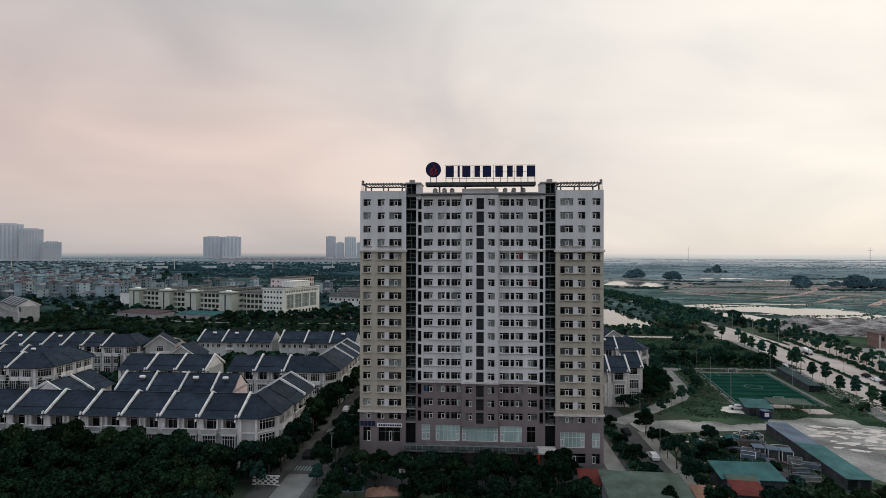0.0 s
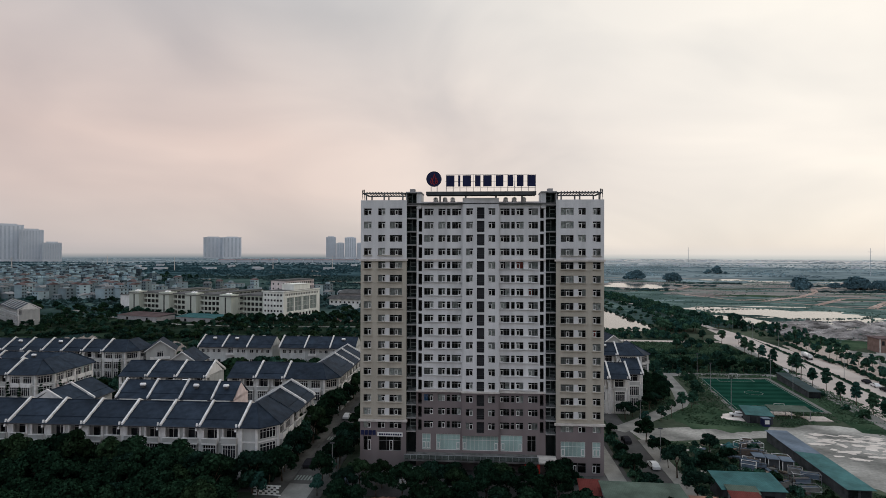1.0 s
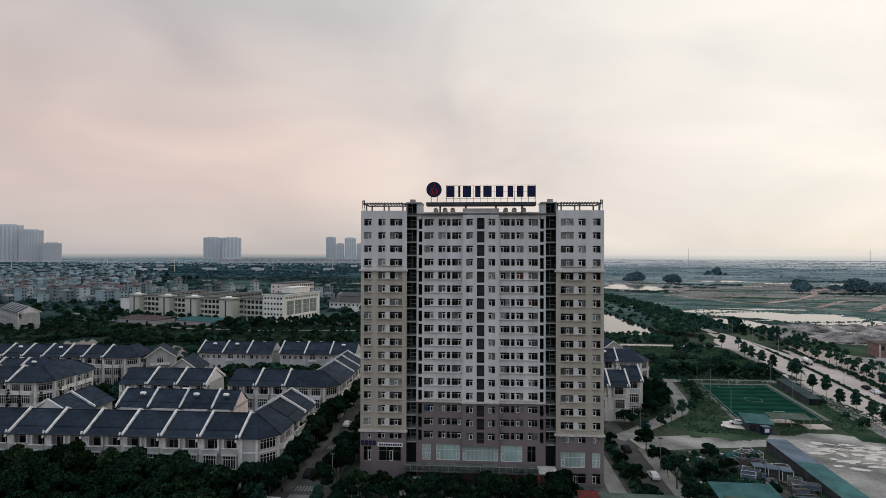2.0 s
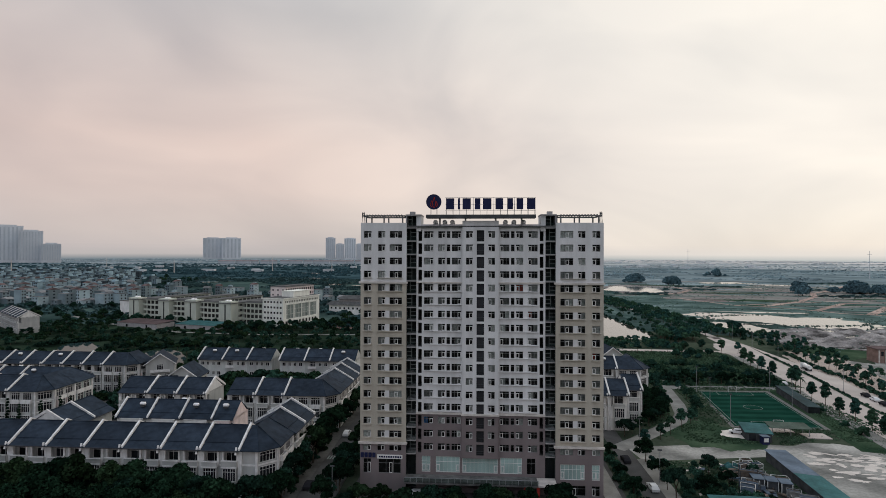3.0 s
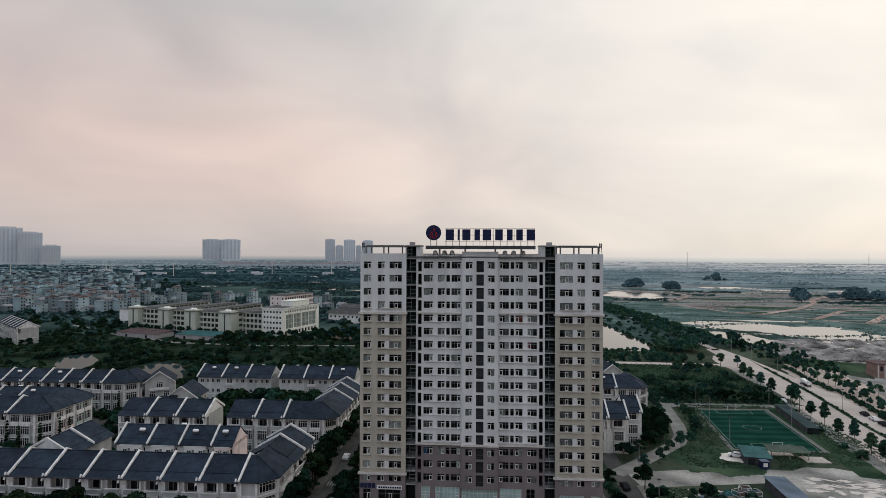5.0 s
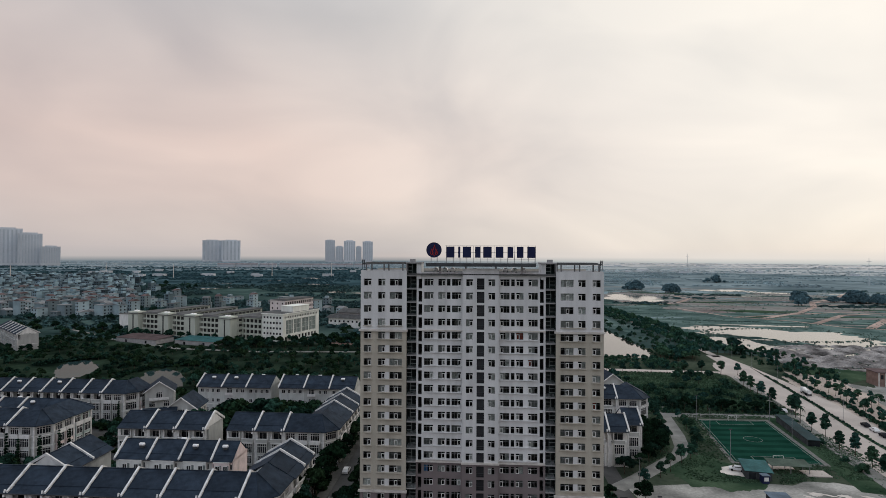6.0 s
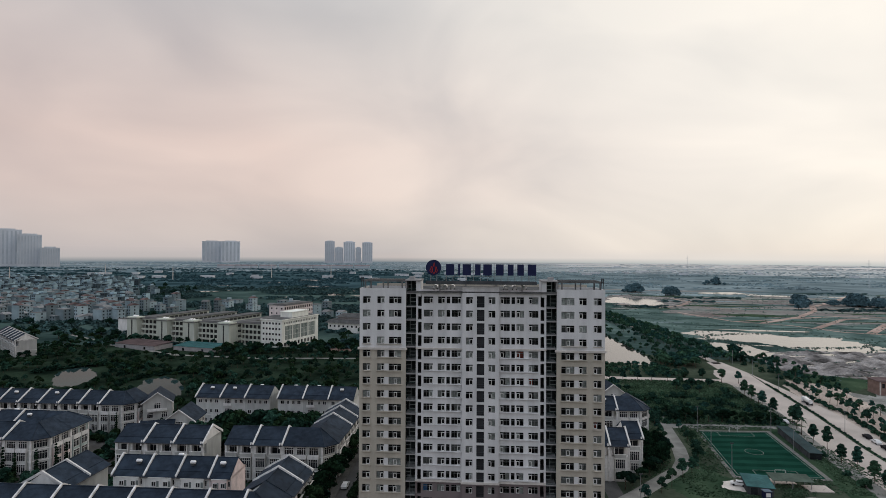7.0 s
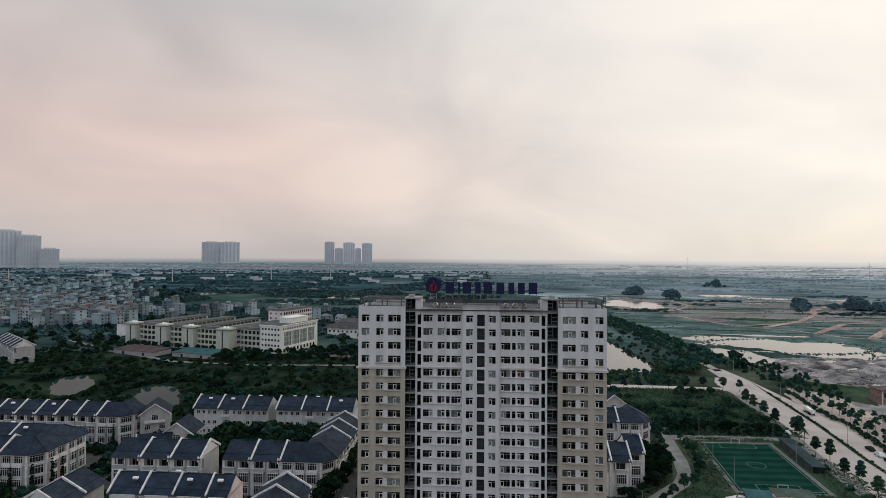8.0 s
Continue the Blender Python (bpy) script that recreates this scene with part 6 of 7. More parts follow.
KINDS["palm", 0] = palm_parts()
TREE_TEXT = {"broad": ("dark green spreading tree in full leaf", "tree"), "creeper": ("dark green creeper climbing a villa facade", "creeper"), "street": ("young dark green street tree with a clear stem", "tree"), "avenue": ("tall dark green avenue tree with an oval crown", "tree"), "far": ("dark green tree in a distant grove", "tree"), "grove": ("very dark green round-crowned park tree", "tree"),
             "bush": ("low dark green leafy bush", "bush"), "palm": ("feathery green palm beside the avenue", "palm tree")}
NKIND = {"creeper": 2, "broad": 6, "avenue": 4, "street": 4, "far": 4, "bush": 3, "palm": 1, "copse": 4, "grove": 4, "hedge": 3}
tr = random.Random(11)
STUFF = {"park trees by the lake", "wood before the terraces", "trees round the school", "trees in the town", "thicket behind the pitch", "scrub on the waste ground", "scrub beyond the avenue", "garden bushes of the terraces",
         "bushes before the tower", "trees south of the canal", "trees at the bridge", "bushes on the near lake shore", "garden trees between terraces", "garden hedges of the terraces"}


def tree(kind, u, v, s=1.0, group="", z=0.0):
    trunk, crown = KINDS[kind, tr.randrange(NKIND[kind])]
    name = {"bush": "bush", "palm": "palm_tree", "creeper": "creeper"}.get(kind, "tree")
    m = GRID @ pose(u, v, z, 0, 0, tr.uniform(0, 360)) @ Matrix.Diagonal((s * tr.uniform(0.9, 1.12), s * tr.uniform(0.9, 1.12), s * tr.uniform(0.88, 1.15), 1))
    t = thing(name, m, *TREE_TEXT[kind], group)
    part("trunk", trunk, None, t)
    part("crown", crown, None, t)
    return t


JOINED = {}


def stuff_tree(kind, u, v, s, group):
    """A tree that goes into the one mesh of its group."""
    trunk, crown = KINDS[kind, tr.randrange(NKIND[kind])]
    m = np.array(pose(u, v, 0, 0, 0, tr.uniform(0, 360)) @ Matrix.Diagonal((s * tr.uniform(0.9, 1.12), s * tr.uniform(0.9, 1.12), s * tr.uniform(0.88, 1.15), 1)))
    for me in (trunk, crown):
        co = np.empty(len(me.vertices) * 3)
        me.vertices.foreach_get("co", co)
        co = co.reshape(-1, 3) @ m[:3, :3].T + m[:3, 3]
        key = (group, me.materials[0].name)
        vs, fs = JOINED.setdefault(key, ([], []))
        k = sum(len(x) for x in vs)
        vs.append(co)
        fs += [[k + i for i in p.vertices] for p in me.polygons]


def finish_joined(label_of):
    """One object per group, its materials side by side."""
    for group in sorted({k[0] for k in JOINED}):
        keys = [k for k in JOINED if k[0] == group]
        vs, fs, mats, idx, off = [], [], [], [], 0
        for j, k in enumerate(keys):
            v = np.concatenate(JOINED[k][0])
            vs.append(v)
            fs += [[off + i for i in f] for f in JOINED[k][1]]
            idx += [j] * len(JOINED[k][1])
            mats.append(bpy.data.materials[k[1]])
            off += len(v)
        me = bpy.data.meshes.new("foliage")
        me.from_pydata(np.concatenate(vs).tolist(), [], fs)
        for mt in mats:
            me.materials.append(mt)
        me.polygons.foreach_set("material_index", idx)
        me.update()
        thing(group.replace(" ", "_"), GRID, label_of.get(group, "dense dark green " + group), "trees", kind="stuff", data=me)


def grove(kind, u0, u1, v0, v1, step, s0, s1, group, keep=None):
    v = v0
    while v < v1:
        u = u0 + tr.uniform(0, step)
        while u < u1:
            a, b = u + tr.uniform(-0.3, 0.3) * step, v + tr.uniform(-0.3, 0.3) * step
            if keep is None or keep(a, b):
                (stuff_tree if group in STUFF else tree)(kind, a, b, tr.uniform(s0, s1), group)
            u += step
        v += step


# wood in front of the terraces
grove("broad", -112, -47, -52, -12, 6.2, 0.85, 1.25, "wood before the terraces", lambda a, b: b > -46 or a > -90)
grove("broad", -138, -112, -32, -10, 6, 0.9, 1.2, "wood before the terraces")
grove("bush", -110, -48, -11.5, -8, 3.2, 0.9, 1.5, "garden bushes of the terraces")
grove("broad", -136, -84, -13.5, -9.5, 4.6, 1.2, 1.42, "garden trees of the terraces")
grove("broad", -84, -64, -13, -9.5, 4.4, 1.1, 1.36, "garden trees of the terraces")
grove("broad", -64, -46, -12.5, -9.5, 4.4, 0.72, 0.98, "garden trees of the terraces")
# tower forecourt
grove("broad", -30, 20, -36, -5, 5.2, 0.62, 0.92, "trees before the tower", lambda a, b: b < -4.5 and not (-23 < a < -16 and b < -15) and not (-17.5 < a < -13.5 and -13.5 < b < -9))
grove("bush", -28, 26, -5.5, -3.8, 2.6, 0.8, 1.3, "bushes before the tower")
# west street
for v in range(-18, 132, 5):
    tree("broad" if v % 3 else "street", -44.6 + tr.uniform(-0.7, 0.9), v, tr.uniform(0.85, 1.2), "street trees west of the tower")
    tree("broad" if v % 2 else "street", -34.0 + tr.uniform(-0.5, 0.5), v + 3, tr.uniform(0.62, 0.92), "street trees west of the tower")
grove("broad", -34.5, -29.0, -3, 70, 5.0, 0.72, 1.0, "trees between the street and the tower", lambda a, b: a < -29.2)
# gardens in the terraces
grove("grove", -118, -56, 31, 35, 9, 0.4, 0.6, "garden trees between terraces")
grove("grove", -104, -58, 66, 95, 6.0, 1.0, 1.4, "garden trees between terraces")
grove("grove", -132, -121, 10, 100, 8, 0.5, 0.8, "garden trees between terraces")
grove("grove", -205, -150, 72, 80, 8, 0.5, 0.7, "garden trees between terraces")
grove("grove", -140, -120, 20, 40, 7, 0.5, 0.8, "garden trees between terraces")
for u, v in ((-150.8, 40.6), (-147.0, 40.7), (-140.6, 41.8), (-137.6, 46.5), (-137.6, 51.0), (-141.9, 83.4)):
    tree("creeper", u, v, tr.uniform(0.9, 1.15), "creepers on the villas")
# park and lake shore behind the terraces
in_lake = lambda a, b: any(((0.83 * (a - p) + 0.56 * (b - q)) / r) ** 2 + ((0.83 * (b - q) - 0.56 * (a - p)) / 34) ** 2 < 1 for p, q, r in ((-228, 174, 14), (-164, 152, 13)))
PARKPATH = [(-384, 381), (-354, 338), (-278, 285), (-210, 250), (-150, 243), (-60, 250)]
on_path = lambda a, b: abs(b - 7 - float(np.interp(a, [p[0] for p in PARKPATH], [p[1] for p in PARKPATH]))) < 6
grove("grove", -300, -40, 116, 160, 7.5, 0.6, 1.0, "park trees by the lake", lambda a, b: not in_lake(a, b) and not -268 < a < -145 and tr.random() < 0.9)
grove("grove", -268, -145, 130, 160, 6.0, 0.3, 0.55, "park trees by the lake", lambda a, b: not in_lake(a, b))
grove("hedge", -268, -145, 112, 140, 4.5, 0.8, 1.5, "bushes on the near lake shore", lambda a, b: not in_lake(a, b))
grove("grove", -330, -30, 160, 300, 7.6, 0.34, 0.72, "park trees by the lake", lambda a, b: not in_lake(a, b) and not on_path(a, b) and noise.noise(Vector((a / 40, b / 25, 1))) > -0.3 and not (-275 < a < -186 and 250 < b < 292))
# foot of the school
for i in range(64):
    p = GRID.inverted() @ SCH @ Vector((tr.uniform(-8, 152), tr.uniform(-26, -5) if i % 3 else tr.uniform(-12, -5), 0))
    if not (-275 < p.x < -186 and 258 < p.y < 292):
        stuff_tree("grove", p.x, p.y, tr.uniform(0.45, 0.95), "trees at the foot of the school")
grove("grove", -165, -60, 252, 300, 9, 0.6, 1.05, "trees at the foot of the school", lambda a, b: tr.random() < 0.75)
# around the school and the town
grove("grove", -420, -60, 300, 470, 17, 0.7, 1.1, "trees round the school", lambda a, b: b < 283 + (-147 - a) * 0.32 - 8 or a > -118)
grove("far", -900, -330, 400, 980, 44, 0.8, 1.4, "trees in the town", lambda a, b: a < -330 - (b - 420) * 0.4)
# east of the tower
grove("broad", 44, 72, 43, 88, 5.0, 0.7, 1.05, "trees by the curved lane", lambda a, b: a < lane_at(b) - 5 and (b < 48 or b > 73 or a > 56) and not (a < 67.5 and 84 < b))
for v in (38, 44, 49, 56, 60, 66, 72, 79, 86, 92, 99, 106):
    tree("street", lane_at(v) + 4.6 + tr.uniform(-0.4, 0.6), v - 1, tr.uniform(0.7, 0.98), "street trees on the curved lane")
for u, v in ((44, 45), (47, 48), (50.5, 51), (54.5, 56), (57, 60.5), (60.5, 64), (63, 69)):
    tree("broad", u, v, tr.uniform(0.5, 0.72), "trees by the curved lane")
for v in (76, 82, 90, 98, 104, 112):
    tree("street", lane_at(v) - 4.0, v, tr.uniform(0.65, 0.9), "street trees on the curved lane")
for v in range(-24, 26, 6):
    tree("street" if v % 4 else "broad", 44.2, v, tr.uniform(0.6, 0.9), "street trees east of the tower")
    tree("bush", 34.6, v, tr.uniform(1.0, 1.7), "bushes between the tower and the east street")
    tree("bush", 35.6, v + 3, tr.uniform(1.0, 1.7), "bushes between the tower and the east street")
    if v % 12 == 0:
        tree("broad", 35.0, v + 1, tr.uniform(0.5, 0.7), "street trees east of the tower")
grove("bush", 47, 72, -12, 24, 4.2, 0.8, 1.5, "scrub on the waste ground", lambda a, b: tr.random() < 0.75 and not (47 < a < 63 and b < -4) and not (62 < a < 73 and 4 < b < 14))
grove("broad", 48, 62, -3, 22, 10, 0.45, 0.7, "trees on the waste ground")
grove("broad", 50, 92, -46, -16, 6.0, 0.6, 0.9, "trees at the foot of the lot", lambda a, b: b < -18)
for u in range(82, 126, 5):
    tree("broad", u + tr.uniform(-0.8, 0.8), 117.0, tr.uniform(0.6, 0.74), "clipped trees behind the pitch")
grove("bush", 66, 130, 116, 165, 3.8, 0.8, 1.6, "thicket behind the pitch", lambda a, b: noise.noise(Vector((a / 14, b / 12, 3))) > 0.0 - (165 - b) * 0.004)
grove("far", 62, 128, 117, 192, 7.5, 0.38, 0.72, "thicket behind the pitch", lambda a, b: noise.noise(Vector((a / 20, b / 16, 8))) > 0.08)
for u, v in ((132.7, 164), (131.5, 154), (131.7, 144), (128.7, 128), (132.0, 119), (129.5, 111), (125.7, 93), (126.7, 86), (123.1, 72), (124.6, 66), (123.3, 56), (121.5, 47), (120.0, 36)):
    tree("avenue", u, v, tr.uniform(0.68, 0.9), "trees along the avenue")
for v in (52, 61, 79, 90, 104, 112):
    tree("bush", ave(v) - 5 + tr.uniform(-1.5, 1.5), v, tr.uniform(0.9, 1.7), "bushes along the avenue")
for i in range(66):
    v = 22 + i * 2.6
    stuff_tree("bush", ave(v) + 14.8 + tr.uniform(-0.3, 0.3), v, tr.uniform(0.45, 0.7), "hedge on the median")
    stuff_tree("bush", ave(v) + (28 if v < 140 else 26) + tr.uniform(-1, 1), v, tr.uniform(0.8, 1.3), "hedge beyond the avenue")
tree("palm", 127, 103, 0.95, "trees along the avenue")
tree("palm", 133, 150, 0.8, "trees along the avenue")
for i in range(40):
    v = 56 + i * 5.2
    stuff_tree("street", ave(v) + 30 + tr.uniform(-2, 2), v, tr.uniform(0.6, 1.0), "young trees beyond the avenue")
    stuff_tree("street", ave(v) + 40 + tr.uniform(-6, 8), v, tr.uniform(0.6, 1.0), "young trees beyond the avenue")
grove("bush", 168, 200, 185, 290, 7, 1.0, 2.0, "scrub beyond the avenue", lambda a, b: tr.random() < 0.7)
for u in range(70, 150, 9):
    tree("street", u + tr.uniform(-1.5, 1.5), 194.5 + tr.uniform(-1, 1), tr.uniform(0.9, 1.3), "trees along the cross street")
# canal and boulevard
for i in range(38):
    v = 256 + i * 8
    stuff_tree("bush", 119 - (v - 255) * 0.06 + tr.uniform(-2, 2), v, tr.uniform(0.7, 1.6), "bushes on the canal bank")
    stuff_tree("far", 123 - (v - 255) * 0.05 + tr.uniform(-2, 9), v, tr.uniform(0.35, 0.6), "bushes on the canal bank")
    stuff_tree("far", 138 + tr.uniform(-6, 5), v + 3, tr.uniform(0.4, 0.7), "bushes on the canal bank")
grove("hedge", -118, -48, 27, 31, 3.0, 0.9, 1.6, "garden hedges of the terraces")
grove("hedge", -118, -58, 36, 41, 3.0, 0.9, 1.6, "garden hedges of the terraces")
grove("hedge", -47, -45, -8, 90, 2.6, 0.9, 1.5, "garden hedges of the terraces")
grove("hedge", -136, -120, 5, 100, 5.0, 1.0, 1.9, "garden hedges of the terraces")
grove("hedge", -205, -138, 36, 41, 3.2, 1.0, 1.8, "garden hedges of the terraces")
grove("hedge", -205, -138, 74, 84, 3.6, 1.0, 1.8, "garden hedges of the terraces")
grove("hedge", -118, -50, 58, 96, 4.6, 1.0, 1.9, "garden hedges of the terraces")
grove("far", 60, 118, 222, 242, 7, 0.3, 0.55, "trees south of the canal", lambda a, b: tr.random() < 0.85)
grove("bush", 60, 128, 212, 244, 4.2, 0.9, 1.7, "trees south of the canal", lambda a, b: tr.random() < 0.6)
grove("far", 114, 142, 234, 260, 6.5, 0.8, 1.2, "trees at the bridge", lambda a, b: a < 140 - max(0, 250 - b) * 0.3)
for i in range(82):
    v = 262 + i * 6.4
    u = float(np.interp(v, (260, 332, 400, 470, 530, 800), (156, 158, 156, 148, 143, 138)))
    for du in (-11, -5, 5, 11):
        stuff_tree("far", u + du + tr.uniform(-1.5, 1.5), v + tr.uniform(-2, 2), tr.uniform(0.5, 0.85) * (0.85 if v > 520 else 1), "boulevard trees by the canal")
for i in range(9):
    stuff_tree("far", 172 + i * 1.2 + tr.uniform(-4, 4), 262 + i * 4 + tr.uniform(-4, 4), tr.uniform(0.6, 1.0), "trees by the small pond")
for u, v, r, n in ((453, 702, 10, 9), (528, 697, 17, 22), (293, 970, 20, 12), (334, 881, 13, 7), (560, 1268, 26, 6), (498, 702, 4, 3), (420, 640, 3, 2), (546, 640, 5, 3), (548, 680, 8, 6)):
    for i in range(n):
        a, q = i * 2.399, r * math.sqrt((i + 0.5) / n)
        stuff_tree("copse", u + q * math.cos(a), v + q * math.sin(a), tr.uniform(1.7, 3.0) * (1.35 - 0.75 * q / r), "tall copses on the open land")
finish_joined({})


def woods(name, seed, count, place, s0, s1, label, mat=FARLEAF, wide=1.25, tall=1.0):
    """Far woodland and hedgerows: many leafy clumps in one mesh."""
    rs = random.Random(seed)
    base = [leaf_cloud(200 + k, lobes_of(210 + k, 5, 0.3, 3.2, 2.6, 1.7), 46, 1.2) for k in range(5)]
    near, far = [], []
    for _ in range(count):
        x, y = place(rs)
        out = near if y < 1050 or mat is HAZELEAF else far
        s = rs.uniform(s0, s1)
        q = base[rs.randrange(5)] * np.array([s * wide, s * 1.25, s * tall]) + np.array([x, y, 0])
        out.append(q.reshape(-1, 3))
    # clumps beyond the near woods take the haze-tinted leaf colours
    for nm, out, mt in ((name, near, mat), (name + "_beyond", far, WESTLEAF if name == "woodland_west" else MISTLEAF)):
        if out:
            vv = np.concatenate(out)
            me = bpy.data.meshes.new(nm)
            me.from_pydata(vv.tolist(), [], np.arange(len(vv)).reshape(-1, 4).tolist())
            me.materials.append(mt)
            me.update()
            thing(nm, GRID, label, "trees", kind="stuff", data=me)


def west_band(rs):
    v = 480 + 1900 * rs.random() ** 1.6
    u = rs.uniform(-0.9 * v - 150, 40)
    for _ in range(30):
        if noise.noise(Vector((u / 160, v / 90, 2.0))) > -0.05 and not (u < -392 - (v - 487) * 0.66 and v < 1230):
            break
        v = 480 + 1900 * rs.random() ** 1.6
        u = rs.uniform(-0.9 * v - 150, 40)
    return u, v


def east_band(rs):
    for _ in range(40):
        v = 420 + 2000 * rs.random() ** 1.4
        u = rs.uniform(0, 0.95 * v + 120)
        if noise.noise(Vector((u / 150, v / 60, 7.0))) > (0.34 if v < 1100 else 0.1) and not (165 < u < 400 and v < 620):
            break
    return u, v


def far_band(rs):
    for _ in range(30):
        v = rs.uniform(2000, 4200)
        u = rs.uniform(-0.85 * v, 0.85 * v)
        if noise.noise(Vector((u / 500, v / 160, 4.0))) > 0.05:
            break
    return u, v




def weeds(name, seed, count, place, size, label, mat):
    """Weeds and tussocks: many small tufts of blades in one mesh."""
    rs = np.random.RandomState(seed)
    pts = np.array([place(rs) for _ in range(count)])
    k = 5
    c = np.repeat(pts, k, 0) + rs.normal(scale=size, size=(count * k, 2))
    a = rs.uniform(0, math.pi, count * k)
    h = size * rs.uniform(0.6, 1.6, count * k)
    w = size * rs.uniform(0.5, 1.2, count * k)
    dx, dy = np.cos(a) * w, np.sin(a) * w
    lean = rs.normal(scale=0.35 * size, size=(count * k, 2))
    z = np.full(count * k, 0.03)
    q = np.stack([np.stack([c[:, 0] - dx, c[:, 1] - dy, z], 1), np.stack([c[:, 0] + dx, c[:, 1] + dy, z], 1), np.stack([c[:, 0] + dx * 0.7 + lean[:, 0], c[:, 1] + dy * 0.7 + lean[:, 1], h], 1), np.stack([c[:, 0] - dx * 0.7 + lean[:, 0], c[:, 1] - dy * 0.7 + lean[:, 1], h], 1)], 1)
    vv = q.reshape(-1, 3)
    me = bpy.data.meshes.new(name)
    me.from_pydata(vv.tolist(), [], np.arange(len(vv)).reshape(-1, 4).tolist())
    me.materials.append(mat)
    me.update()
    thing(name, GRID, label, "weeds", kind="stuff", data=me)


def waste_place(rs):
    while True:
        u, v = rs.uniform(46, 128), rs.uniform(-14, 112)
        inside = 82 < u - (v - 59) * 0.14 < 113 and 57 < v < 108
        lot = ((u - 108) / 31) ** 2 + ((v - 14) / 32) ** 2 < 1
        track = abs(v - 33) < 8 or math.hypot(u - 80, v - 50) < 6
        lane = abs(u - lane_at(v)) < 4
        if not (inside or lot or track or lane) and rs.rand() < 0.35 + noise.noise(Vector((u / 9, v / 9, 2))) * 1.2:
            return u, v


def verge_place(rs):
    v = rs.uniform(20, 190)
    k = rs.randint(5)
    return ave(v) + (-7, -4, 14.8, 28, 46)[k] + rs.normal(scale=(2.0, 2.0, 0.6, 1.2, 5)[k]), v


WEED = material("weed_blades", (0.092, 0.158, 0.095), rough=0.8, var=0.3, scale=0.08, fine=1.0, bump=0, island=0.5)
weeds("weeds_waste_ground", 41, 9000, waste_place, 0.2, "rank weeds and tussocks on the waste ground", WEED)
weeds("weeds_thicket", 46, 7000, lambda rs: (rs.uniform(64, 134), rs.uniform(114, 198)), 0.32, "rank grass in the thicket", WEED)
weeds("weeds_verges", 42, 2600, verge_place, 0.13, "rough grass on the avenue verges", WEED)


def field_place(rs):
    while True:
        u, v = rs.uniform(170, 760), rs.uniform(290, 950)
        pond = ((u - 255) / 65) ** 2 + ((v - 361) / 55) ** 2 < 1 or ((u - 198) / 20) ** 2 + ((v - 308) / 50) ** 2 < 1 or ((u - 235) / 45) ** 2 + ((v - 755) / 66) ** 2 < 1
        if not pond and u < 0.95 * v + 150 and rs.rand() < 0.4 + 1.6 * noise.noise(Vector((u / 45, v / 22, 6))):
            return u, v


def shore_place(rs):
    a = rs.uniform(0, 2 * math.pi)
    k = rs.randint(2)
    cu, cv, ru, rv = ((256, 361, 60, 36), (198, 308, 17, 46))[k]
    q = 1 + abs(rs.normal(scale=0.12))
    return cu + ru * q * math.cos(a), cv + rv * q * math.sin(a)


FIELDWEED = material("field_tussock", (0.160, 0.245, 0.205), rough=0.9, var=0.3, scale=0.01, fine=0.2, bump=0, island=0.5)
weeds("weeds_open_fields", 43, 3000, field_place, 0.5, "tussocks and rough scrub over the open fields", FIELDWEED)
weeds("weeds_pond_shore", 44, 700, shore_place, 0.4, "reeds and grass round the ponds", FIELDWEED)
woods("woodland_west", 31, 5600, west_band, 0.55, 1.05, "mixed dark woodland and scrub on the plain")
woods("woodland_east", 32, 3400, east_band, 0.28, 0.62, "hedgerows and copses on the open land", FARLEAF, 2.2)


def town_gap_place(rs):
    """Garden trees between the town houses and round the school."""
    while True:
        if rs.random() < 0.6:
            v = rs.uniform(400, 980)
            u = rs.uniform(-0.95 * (v + 120), -330 - (v - 420) * 0.4)
        else:
            u, v = rs.uniform(-430, -40), rs.uniform(285, 520)
        x, y = (u + 284) * math.cos(radians(18)) - (v - 316) * math.sin(radians(18)), (u + 284) * math.sin(radians(18)) + (v - 316) * math.cos(radians(18))
        if not (-12 < x < 165 and -6 < y < 92) and not (u < -300 and v < 330):
            return u, v


def lakeside_place(rs):
    """The far and side banks of the lake."""
    cu, cv, ru, rv = rs.choice(((-231, 178, 24, 29), (-168, 160, 22, 30)))
    a = rs.uniform(0.25, math.pi - 0.1)
    q = 1.08 + abs(rs.gauss(0, 0.16))
    return cu + ru * q * math.cos(a), cv + rv * q * math.sin(a)


woods("woodland_town", 36, 2100, town_gap_place, 0.6, 1.15, "garden trees between the town houses", FARLEAF)
woods("woodland_lakeside", 37, 90, lakeside_place, 0.35, 0.7, "dark trees along the lake's banks", SHADELEAF[3])
weeds("weeds_mud_bank", 45, 500, lambda rs: (254 + rs.normal(scale=32), 250 + rs.normal(scale=25)), 0.6, "weeds on the mud bank", FIELDWEED)
woods("woodland_far", 33, 4200, far_band, 0.35, 0.7, "far tree belts towards the horizon, paled by painted haze", HAZELEAF, 6.0, 0.9)

# ---- football pitch ----
P = [(82.3, 58.2), (109.6, 57.6), (114.8, 105.4), (88.3, 104.6)]


def on_pitch(a, b, z=0.0):
    """A place on the pitch: a across, b along, both 0 to 1."""
    x = (1 - b) * ((1 - a) * P[0][0] + a * P[1][0]) + b * ((1 - a) * P[3][0] + a * P[2][0])
    y = (1 - b) * ((1 - a) * P[0][1] + a * P[1][1]) + b * ((1 - a) * P[3][1] + a * P[2][1])
    return (x, y, z)


